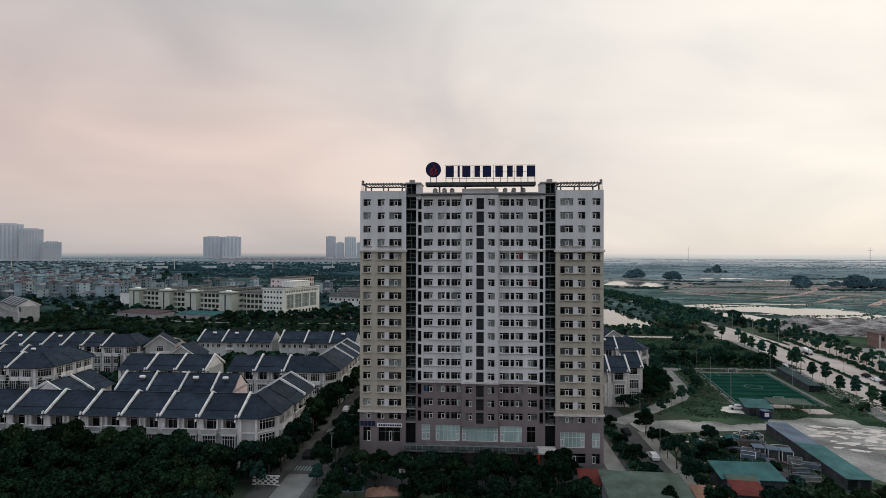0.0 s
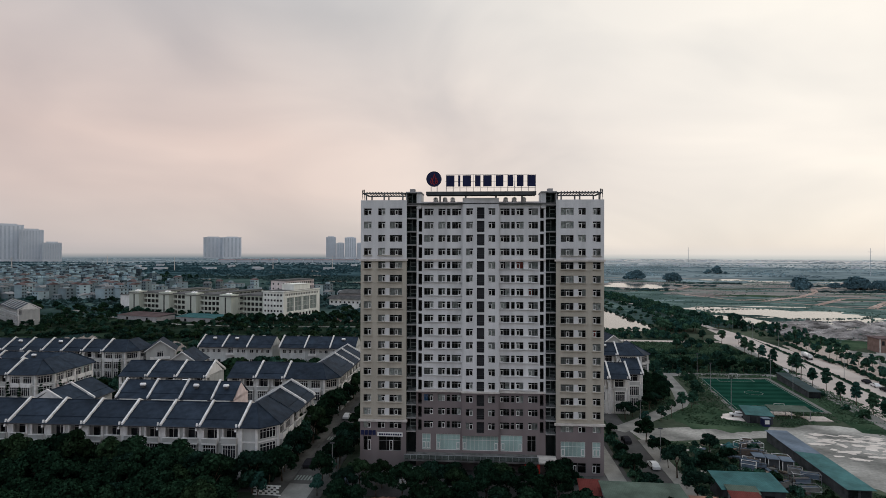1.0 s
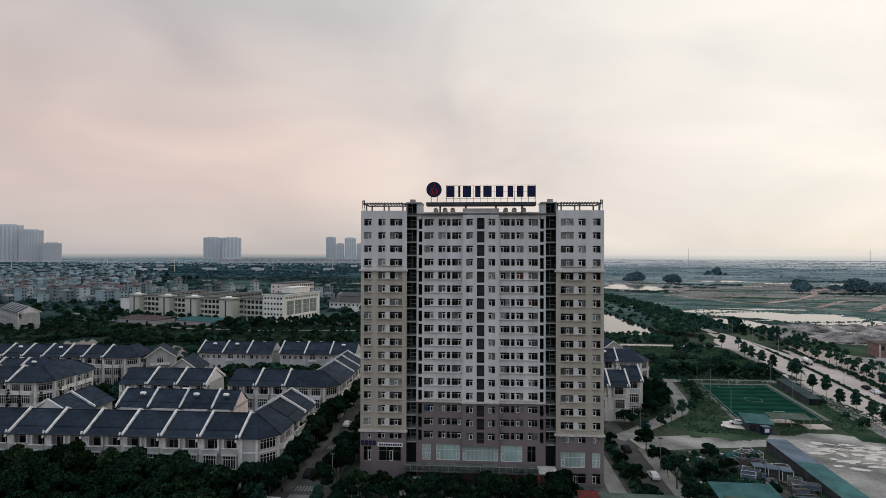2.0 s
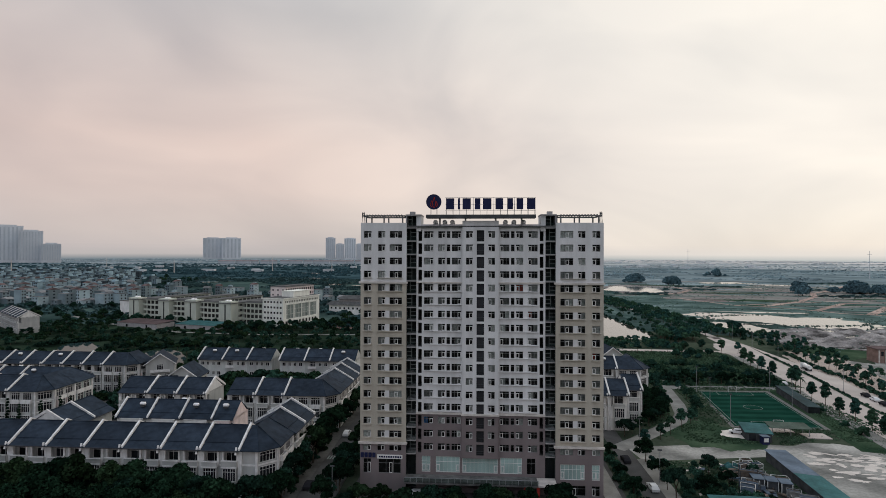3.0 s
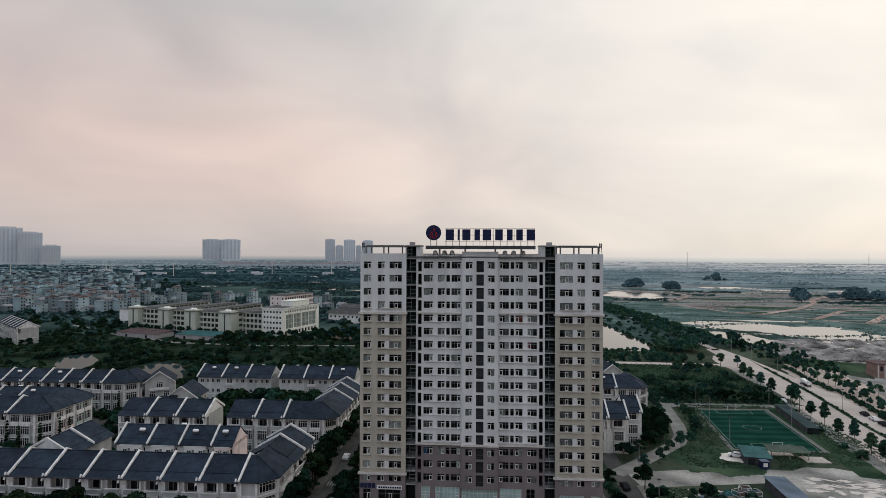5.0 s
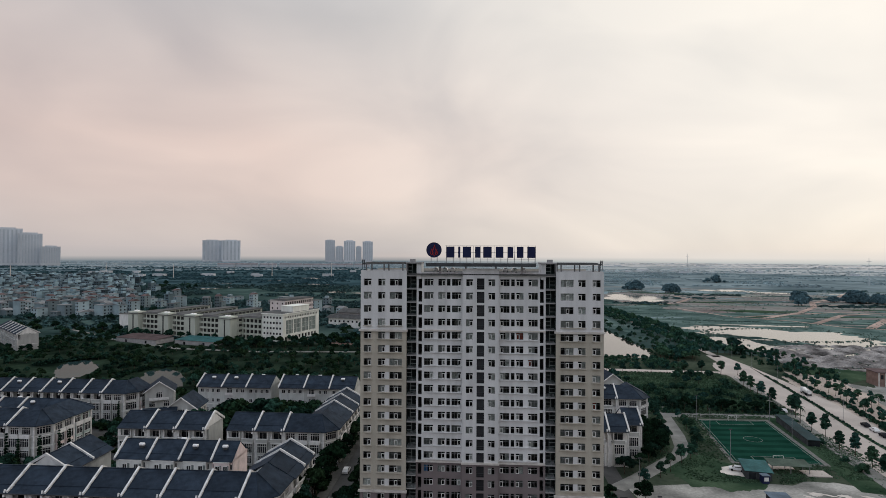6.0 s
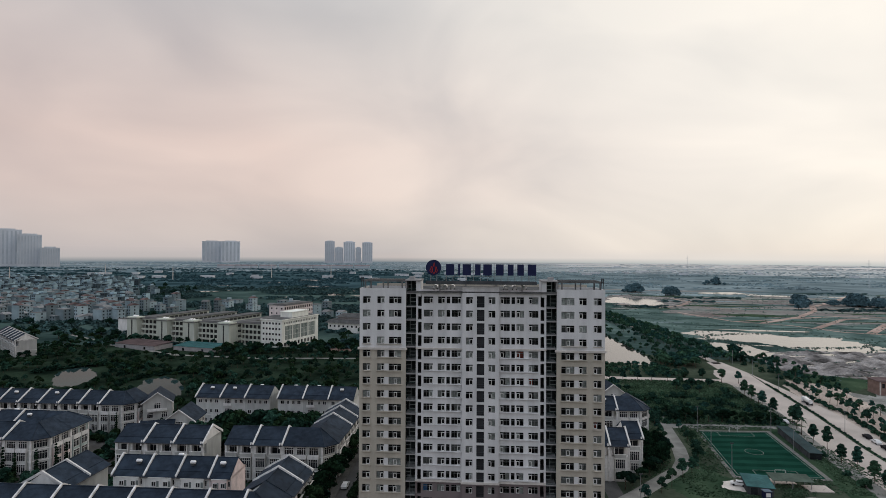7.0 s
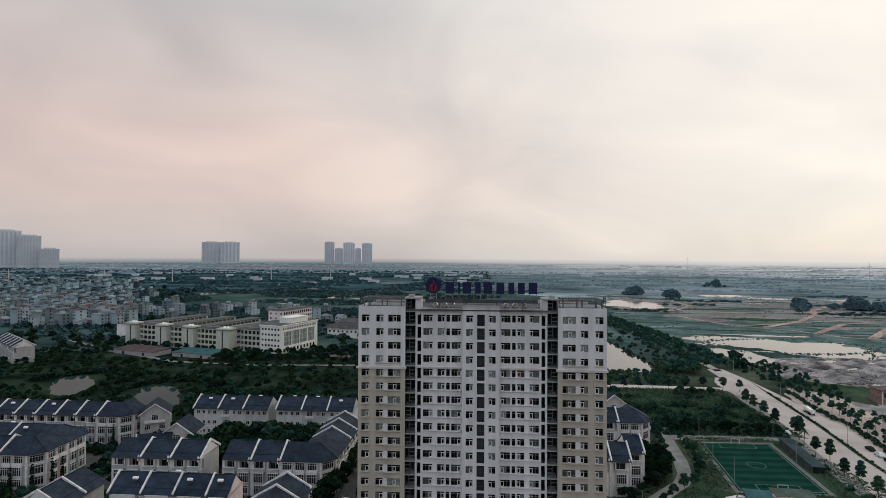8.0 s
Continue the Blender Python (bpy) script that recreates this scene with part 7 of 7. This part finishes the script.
pitch = thing("football_pitch", GRID, "green artificial football pitch with white lines", "football pitch")
part("surround", Geo().poly(on_pitch(-0.05, -0.03, 0.05), on_pitch(1.06, -0.03, 0.05), on_pitch(1.06, 1.03, 0.05), on_pitch(-0.05, 1.03, 0.05)), KERB, pitch)
for i in range(16):
    a, b = i / 16, (i + 1) / 16
    part("turf_stripe", Geo().poly(on_pitch(0, a, 0.1), on_pitch(1, a, 0.1), on_pitch(1, b, 0.1), on_pitch(0, b, 0.1)), TURF if i % 2 else TURF2, pitch)


def pitch_line(a0, b0, a1, b1, w=0.15):
    p, q = Vector(on_pitch(a0, b0, 0.13)), Vector(on_pitch(a1, b1, 0.13))
    n = Vector((-(q - p).y, (q - p).x, 0)).normalized() * w / 2
    part("line", Geo().poly(p - n, q - n, q + n, p + n), LINE, pitch)


for seg in ((0.03, 0.02, 0.97, 0.02), (0.03, 0.98, 0.97, 0.98), (0.03, 0.02, 0.03, 0.98), (0.97, 0.02, 0.97, 0.98), (0.25, 0.98, 0.25, 0.88), (0.25, 0.88, 0.75, 0.88), (0.75, 0.88, 0.75, 0.98), (0.25, 0.02, 0.25, 0.12), (0.25, 0.12, 0.75, 0.12), (0.75, 0.12, 0.75, 0.02)):
    pitch_line(*seg)
ring = Geo()
c0 = Vector(on_pitch(0.5, 0.5, 0.13))
for i in range(32):
    a, b = i * math.pi / 16, (i + 1) * math.pi / 16
    ring.poly(*[c0 + Vector((math.cos(t) * r, math.sin(t) * r, 0)) for t, r in ((a, 2.95), (a, 3.1), (b, 3.1), (b, 2.95))])
part("centre_circle", ring, LINE, pitch)
for b in (0.985, 0.015):
    x, y, _ = on_pitch(0.5, b)
    goal = thing("football_goal", GRID @ pose(x, y, 0.1), "small white football goal", "goal", "goals on the pitch")
    part("goal_frame", Geo().rod((-1.6, 0, 0), (-1.6, 0, 2.1), 0.06).rod((1.6, 0, 0), (1.6, 0, 2.1), 0.06).rod((-1.6, 0, 2.1), (1.6, 0, 2.1), 0.06), UPVC, goal)
    part("goal_stay", Geo().rod((-1.6, 0, 2.1), (-1.6, 1.0 if b > 0.5 else -1.0, 0), 0.04).rod((1.6, 0, 2.1), (1.6, 1.0 if b > 0.5 else -1.0, 0), 0.04), UPVC, goal)


def lamp_post(u, v, h, group):
    t = thing("lamp_post", GRID @ pose(u, v, 0), "thin grey steel lamp post", "lamp post", group)
    part("pole", Geo().rod((0, 0, 0), (0, 0, h), 0.11, 6, 0.06), STEEL, t)
    part("lamp_head", Geo().box(-0.5, 0.5, -0.15, 0.15, h, h + 0.3), DARKSTEEL, t)


for a, b in ((-0.04, 0.02), (-0.04, 0.55), (1.05, 0.55), (1.05, 0.98), (-0.04, 0.98)):
    x, y, _ = on_pitch(a, b)
    lamp_post(x, y, 10, "floodlight posts of the pitch")
for v in (70, 105, 140, 175, 215, 250):
    lamp_post(ave(v) + 14.8, v, 9, "street lamps on the avenue")
for u, v in ((-33, -6), (-33, 30), (-44.5, 14), (43.6, 10), (46, 36)):
    lamp_post(u, v, 8, "street lamps on the estate")
flat_shed("pitch_stand", along(118.6, 90, -8), 3.6, 30, 2.4, DARKROOF, "long low blue-green stand beside the pitch", DARKSTEEL, 0.4)
flat_shed("club_house", along(83.7, 47.6, -12), 7.0, 8.5, 2.6, TEALROOF, "teal-roofed club house by the pitch", DARKSTEEL, 0.5)
flat_shed("open_shelter", along(95, 51, -4), 11, 4.5, 2.6, GREENROOF, "grey open shelter by the pitch", open_front=True)
brick = thing("small_building", along(211, 176, -5), "small pinkish flat-roofed building with pilasters", "building")
part("wall", Geo().box(-8, 8, -5, 5, 0, 7.0), BRICKPINK, brick)
part("roof", Geo().box(-8.6, 8.6, -5.6, 5.6, 7.0, 7.4), TOWNRED, brick)
for i in range(6):
    part("pilaster", Geo().box(-7.8 + i * 3.05, -7.3 + i * 3.05, -5.4, -5, 0, 7.0), LEDGE, brick)
    if i < 5:
        part("window", Geo().box(-6.6 + i * 3.05, -5.4 + i * 3.05, -5.06, -4.9, 3.8, 6.0), DARKPANE, brick)
kiosk = thing("kiosk", along(83.5, 41.5, 4), "small blue and white kiosk", "kiosk")
part("body", Geo().box(-0.95, 0.95, -0.9, 0.9, 0, 2.3), NAVY, kiosk)
part("window", Geo().box(-0.65, 0.65, -0.96, -0.85, 0.8, 1.9), UPVC, kiosk)
part("roof", Geo().box(-1.15, 1.15, -1.1, 1.1, 2.3, 2.42), GREYROOF, kiosk)
structure("ground_parking", blob(80, 50, 5.5, 4.5, 0.07, rough=0.12, seed=21), PALEDIRT, "pale sandy parking patch", "ground")


def car(name, m, mat, label, length=4.4):
    """A parked car: body with cabin, windows and wheels."""
    c = thing(name, m, label, "car", "parked cars")
    hl = length / 2
    prof = [(-hl, 0.35), (hl, 0.35), (hl, 0.85), (hl - 0.9, 0.98), (hl - 1.6, 1.48), (-hl + 1.0, 1.5), (-hl + 0.25, 1.0), (-hl, 0.95)]
    g = Geo()
    n = len(prof)
    k = [(x, -0.88 if z < 1.2 else -0.72, z) for x, z in prof]
    k2 = [(x, 0.88 if z < 1.2 else 0.72, z) for x, z in prof]
    g.poly(*k)
    g.poly(*reversed(k2))
    for i in range(n):
        j = (i + 1) % n
        g.poly(k[j], k[i], k2[i], k2[j])
    part("body", g, mat, c)
    part("side_glass", Geo().box(-hl + 0.9, hl - 1.7, -0.83, 0.83, 1.02, 1.38), DARKPANE, c)
    part("windscreen", Geo().poly((hl - 0.92, -0.7, 1.02), (hl - 0.92, 0.7, 1.02), (hl - 1.55, 0.66, 1.47), (hl - 1.55, -0.66, 1.47)), DARKPANE, c, m=pose(0.03, 0, 0.02))
    for x in (-hl + 0.85, hl - 0.85):
        for y in (-0.82, 0.82):
            part("wheel", Geo().rod((x, y - 0.1, 0.33), (x, y + 0.1, 0.33), 0.33, 12), TYRE, c)


for u, v, a, mt, lb in ((79.5, 50.5, 160, CARWHITE, "white hatchback parked on the sandy patch"), (150.5, 101, 82, CARDARK, "dark saloon parked on the avenue"), (149.6, 94.5, 82, CARWHITE, "white saloon parked on the avenue"),
                        (148.6, 88, 82, CARDARK, "dark saloon parked on the avenue"), (-40.6, 1.5, 90, CARDARK, "dark car parked by the villas"), (-40.6, 40, 90, CARWHITE, "pale car parked by the villas"), (129.0, 119, 84, CARWHITE, "white van-like car beside the stand")):
    car("car", along(u, v, a) @ pose(0, 0, 0.07), mt, lb)
truck = thing("tank_truck", along(156.5, 152, 83), "pale road tanker on the far carriageway", "truck")
part("tank", Geo().rod((-3.6, 0, 1.9), (2.0, 0, 1.9), 1.0, 14), STAINLESS, truck)
part("cab", Geo().box(2.3, 4.1, -1.1, 1.1, 0.6, 2.8), CARWHITE, truck)
part("chassis", Geo().box(-3.6, 4.0, -0.9, 0.9, 0.5, 0.9), DARKSTEEL, truck)
for x in (-2.8, -1.6, 3.2):
    for y in (-0.95, 0.95):
        part("wheel", Geo().rod((x, y - 0.15, 0.5), (x, y + 0.15, 0.5), 0.5, 12), TYRE, truck)

# ---- sheds and waste ground ----
# Dark walls of this and the teal shed replace the shade under open roofs.
long_shed = flat_shed("long_shed", along(78.5, 9.2, -3.3), 4.8, 37, 2.6, GREYROOF, "long low shed with grey and teal sheet roofing", DARKSTEEL, 0.3)
tg = Geo()
zz = lambda y: 2.66 + 0.3 * (y + 19.4) / 38.8
slab(tg, (-2.85, -19.5, zz(-19.5)), (2.85, -19.5, zz(-19.5)), (2.85, 1.0, zz(1.0)), (-2.85, 2.6, zz(2.6)), 0.03)
part("teal_roofing", tg, TEALROOF, long_shed, "teal sheet roofing")
flat_shed("teal_shed", along(55.0, -9.5, -2), 12, 7, 3.2, TEALROOF, "low shed with a teal sheet roof", DARKSTEEL, 0.9)
flat_shed("rusty_shed", along(51.6, -17.4, -6), 5.0, 4.6, 2.8, REDROOF, "low shed with a dull red-brown roof", DARKSTEEL, 0.8)
flat_shed("pale_shed", along(52.3, -13.6, -6), 5.2, 2.6, 3.4, GREENROOF, "narrow lean-to with a pale sheet roof", GREYWALL, 0.3)
flat_shed("green_roof_shed", along(31.5, -22.0, -2), 15, 15, 3.6, GREENROOF, "wide shed with a faded green sheet roof", GREYWALL, 1.0)
flat_shed("rusty_shed", along(43.6, -21.5, -4), 5.5, 9, 2.6, BROWNROOF, "low shed with a rusty orange roof", GREYWALL, 0.6)
hut = thing("guard_hut", along(22.2, -14.0, -3), "small white hut with a red sheet roof", "hut")
part("wall", Geo().box(-1.8, 1.8, -2.0, 2.0, 0, 2.7), UPVC, hut)
part("window", Geo().box(-1.4, 1.4, -2.06, -1.9, 0.9, 2.2), DARKPANE, hut)
g = Geo()
slab(g, (-2.3, -2.7, 2.7), (2.3, -2.7, 2.7), (2.3, 2.6, 3.9), (-2.3, 2.6, 3.9), 0.08)
part("roof", g, REDROOF, hut)
# scrap frames and timber beside the long shed
sr = random.Random(8)
for i in range(46):
    u, v = sr.uniform(62, 72), sr.uniform(-8, 22)
    pile = thing("timber_stack", along(u, v, sr.uniform(0, 180)), "stack of grey scrap timber and panels", "timber stack", "scrap on the waste ground")
    for k in range(3):
        L = sr.uniform(1.5, 4.0)
        part("plank", Geo().box(-L / 2, L / 2, -0.5 + 0.2 * k, 0.3 + 0.2 * k, 0.3 * k, 0.3 * k + 0.28), sr.choice((TIMBER, TIMBER, GREYROOF, KERB)), pile)
for i in range(22):
    u, v, h = sr.uniform(61, 73), sr.uniform(-9, 24), sr.uniform(1.4, 2.6)
    rack = thing("scrap_rack", along(u, v, sr.uniform(-30, 30)), "dark steel rack heaped with scrap panels", "rack", "scrap on the waste ground")
    w, d = sr.uniform(1.2, 2.4), sr.uniform(0.8, 1.4)
    rg = Geo()
    for x in (-w, w):
        for y in (-d, d):
            rg.rod((x, y, 0), (x, y, h), 0.07, 4)
    for z in (h * 0.5, h):
        rg.rod((-w, -d, z), (w, -d, z), 0.06, 4).rod((-w, d, z), (w, d, z), 0.06, 4).rod((-w, -d, z), (-w, d, z), 0.06, 4).rod((w, -d, z), (w, d, z), 0.06, 4)
    part("frame", rg, sr.choice((DARKSTEEL, STEEL, UPVC)), rack)
    for k in range(3):
        part("panel", Geo().prism([(-w, -d + k * 0.3, h * 0.5 + 0.06), (w * 0.8, -d + k * 0.3, h * 0.5 + 0.06), (w * 0.8, -d + k * 0.3 + 0.08, h * 0.5 + 0.06), (-w, -d + k * 0.3 + 0.08, h * 0.5 + 0.06)], [(-w, -d + k * 0.45, h * 1.1), (w * 0.8, -d + k * 0.45, h * 1.05), (w * 0.8, -d + k * 0.45 + 0.08, h * 1.05), (-w, -d + k * 0.45 + 0.08, h * 1.1)]), sr.choice((TIMBER, GREYROOF, KERB)), rack)
for i in range(3):
    cab = thing("site_cabin", along(66.5 + 2.6 * i, 10 - 1.2 * i, -10), "small grey site cabin with white posts", "cabin", "site cabins")
    part("wall", Geo().box(-1.1, 1.1, -1.4, 1.4, 0, 2.3), DARKSTEEL, cab)
    part("roof", Geo().box(-1.3, 1.3, -1.7, 1.7, 2.3, 2.42), GREYROOF, cab)
    for x in (-1.15, 1.15):
        part("post", Geo().box(x - 0.08, x + 0.08, -1.6, -1.44, 0, 2.3), UPVC, cab)
for i in range(70):
    u, v = sr.uniform(47, 64), sr.uniform(-10, 25)
    sc = sr.uniform(0.35, 0.9)
    thing("rubble_piece", along(u, v, sr.uniform(0, 180)) @ pose(0, 0, 0.06, sr.uniform(-12, 12), sr.uniform(-12, 12), 0) @ Matrix.Diagonal((sc * sr.uniform(0.6, 1.6), sc, sc * 0.6, 1)), "pale broken panel lying in the weeds", "rubble", "rubble on the waste ground",
          data=shared(("rub", i % 4), lambda: Geo().prism([(-1.1, -0.5, 0), (0.9, -0.7, 0), (1.2, 0.4, 0), (-0.5, 0.8, 0)], [(-1.0, -0.4, 0.22), (0.8, -0.6, 0.26), (1.1, 0.3, 0.2), (-0.4, 0.7, 0.24)]).mesh("rubble_piece", (PALEDIRT, KERB, TIMBER, GREYROOF)[i % 4])))
for i in range(54):
    structure("ground_lime", blob(99 + sr.uniform(-10, 12), 24 + sr.uniform(-10, 10), sr.uniform(0.8, 3.2), sr.uniform(0.35, 1.1), 0.06 + 0.0008 * i, turn=sr.uniform(-30, 10), rough=0.32, n=60, seed=30 + i), PALEDIRT, "pale lime-white dried puddle", "ground")
# estate gate: pierced white fence, gatehouse and crossings
fence = thing("pierced_fence", along(-44.4, -15.2, -3), "white pierced concrete fence", "fence")
for i in range(9):
    for j in range(4):
        if (i + j) % 2:
            part("block", shared(("fb",), lambda: Geo().box(-0.3, 0.3, -0.1, 0.1, 0, 0.42).mesh("block", UPVC)), None, fence, m=pose(-2.6 + i * 0.62, 0, 0.25 + j * 0.42))
part("rail", Geo().box(-3, 3, -0.12, 0.12, 0, 0.25).box(-3, 3, -0.12, 0.12, 1.95, 2.15), UPVC, fence)
gate = thing("gatehouse", along(-28.8, -13.4, 0) @ pose(0, 0, 0.15), "small gatehouse with a blue-grey flat roof", "gatehouse")
part("body", Geo().box(-1.2, 1.2, -1.2, 1.2, 0, 2.5), UPVC, gate)
part("window", Geo().box(-0.8, 0.8, -1.26, -1.1, 1.0, 2.1), DARKPANE, gate)
part("roof", Geo().box(-1.7, 1.7, -1.7, 1.7, 2.5, 2.75), GREYROOF, gate)
for v in (-7, 20):
    for i in range(8):
        structure("crosswalk_stripe", Geo().poly((-41.4 + i * 0.72, v, 0.065), (-41.0 + i * 0.72, v, 0.065), (-41.0 + i * 0.72, v + 2.6, 0.065), (-41.4 + i * 0.72, v + 2.6, 0.065)), LINE, "white crosswalk stripe", "road marking")
# thin far pylons and poles
for u, v, h in ((-945, 1243, 40), (-784, 1271, 36), (-600, 1470, 40), (-407, 1400, 40), (-1068, 1091, 36), (743, 1948, 70), (854, 1170, 62)):
    py = thing("power_pole", GRID @ pose(u, v, 0), "pale far-off power line mast", "power pole", "power line masts")
    part("mast", Geo().rod((0, 0, 0), (0, 0, h), 1.2 if u < 0 else 0.8, 5, 0.7 if u < 0 else 0.4), LEDGE if u < 0 else FINS, py)
    part("crossarm", Geo().box(-5, 5, -0.3, 0.3, h * 0.86, h * 0.86 + 0.6), FINS, py)

# clutter under the forecourt trees
nb = thing("notice_board", along(-15.6, -9.8, 2), "white notice board on two posts", "sign")
part("panel", Geo().box(-1.7, 1.7, -0.06, 0.06, 1.0, 2.1), UPVC, nb)
part("writing", Geo().box(-1.4, 1.4, -0.09, -0.06, 1.7, 1.85).box(-1.2, 1.2, -0.09, -0.06, 1.3, 1.42), GREYWALL, nb)
part("post", Geo().box(-1.5, -1.4, -0.05, 0.05, 0.06, 1.0), STEEL, nb)
part("post", Geo().box(1.4, 1.5, -0.05, 0.05, 0.06, 1.0), STEEL, nb)
for u, v, w, h, mt, lb in ((-19.6, -17.2, 3.4, 1.5, BROWNROOF, "brown tarpaulin heaped over stored goods"), (-26.0, -16.2, 2.4, 1.2, GREYROOF, "grey tarpaulin heaped over stored goods"), (65.1, 20.8, 2.6, 1.9, TEALROOF, "teal tarpaulin draped over a frame")):
    hp = Geo()
    n = 12
    for j in range(n + 1):
        for i in range(n + 1):
            a, b = 2 * i / n - 1, 2 * j / n - 1
            e = max(0, 1 - max(abs(a), abs(b)) ** 2)
            hp.v.append((a * w, b * w * 0.55, e * h * (0.75 + 0.5 * noise.noise(Vector((a * 3 + u, b * 3, v))))))
    for j in range(n):
        for i in range(n):
            k = j * (n + 1) + i
            hp.f.append((k, k + 1, k + n + 2, k + n + 1))
    thing("tarpaulin", along(u, v, 8) @ pose(0, 0, 0.08), lb, "tarpaulin", data=hp.mesh("tarpaulin", mt))
for u, v, a, mt, lb in ((-14, -1.5, 5, CARWHITE, "pale car parked under the forecourt trees"), (-8, -1.6, 4, CARDARK, "dark car parked under the forecourt trees"), (2, -1.4, 6, CARWHITE, "pale car parked under the forecourt trees"), (-7.0, -12.0, 80, CARWHITE, "pale car parked under the forecourt trees"), (40.8, 6, 92, CARWHITE, "pale car parked in the east street"), (39, 24, 92, CARDARK, "dark car parked in the east street")):
    car("car", along(u, v, a) @ pose(0, 0, 0.07), mt, lb)
# concrete slabs and sand bays by the pitch
for u, v, w, d, t in ((94.5, 54.5, 7, 4, -8), (102.5, 49.5, 7, 5, -8)):
    structure("ground_slab", Geo().box(u - w / 2, u + w / 2, v - d / 2, v + d / 2, 0, 0.25), PALEROAD, "pale concrete slab by the pitch", "ground")
# far row of red-roofed houses and pale sheds on the plain
fr = random.Random(17)
for i in range(18):
    u, v = -1230 + i * 40 + fr.uniform(-8, 8), 2480 + i * 6 + fr.uniform(-20, 20)
    fh = thing("far_terrace_house", GRID @ pose(u, v, 0, 0, 0, 4), "far white terrace house with a red roof, both haze-tinted", "house", "far red-roofed terrace")
    part("wall", Geo().box(-20, 20, 0, 12, 0, 11), FINS, fh)
    part("roof", Geo().prism([(-20.3, -1, 11), (20.3, -1, 11), (20.3, 13, 11), (-20.3, 13, 11)], [(-20.3, 5.5, 16), (20.3, 5.5, 16), (20.3, 6.5, 16), (-20.3, 6.5, 16)]), FARROOF, fh)
for i in range(46):
    u = fr.uniform(-1300, 1900)
    v = fr.uniform(1500, 3400) if u > 0 else fr.uniform(1200, 2000)
    w = fr.uniform(14, 46)
    fs = thing("far_shed", GRID @ pose(u, v, 0, 0, 0, fr.uniform(-20, 20)), "far pale sheet-roofed shed", "shed", "far sheds on the plain")
    part("wall", Geo().box(-w / 2, w / 2, 0, 14, 0, 6), PALETOWER, fs)
    part("roof", Geo().box(-w / 2 - 0.6, w / 2 + 0.6, -0.6, 14.6, 6, 6.6), PALETOWER, fs)
for i in range(26):
    structure("water_fishpond", blob(fr.uniform(-620, -60), fr.uniform(720, 1500), fr.uniform(14, 40), fr.uniform(5, 12), 0.10 + 0.004 * i, turn=fr.uniform(-8, 8), rough=0.15, n=24, seed=120 + i), WATER, "pale fish pond among the fields", "water")
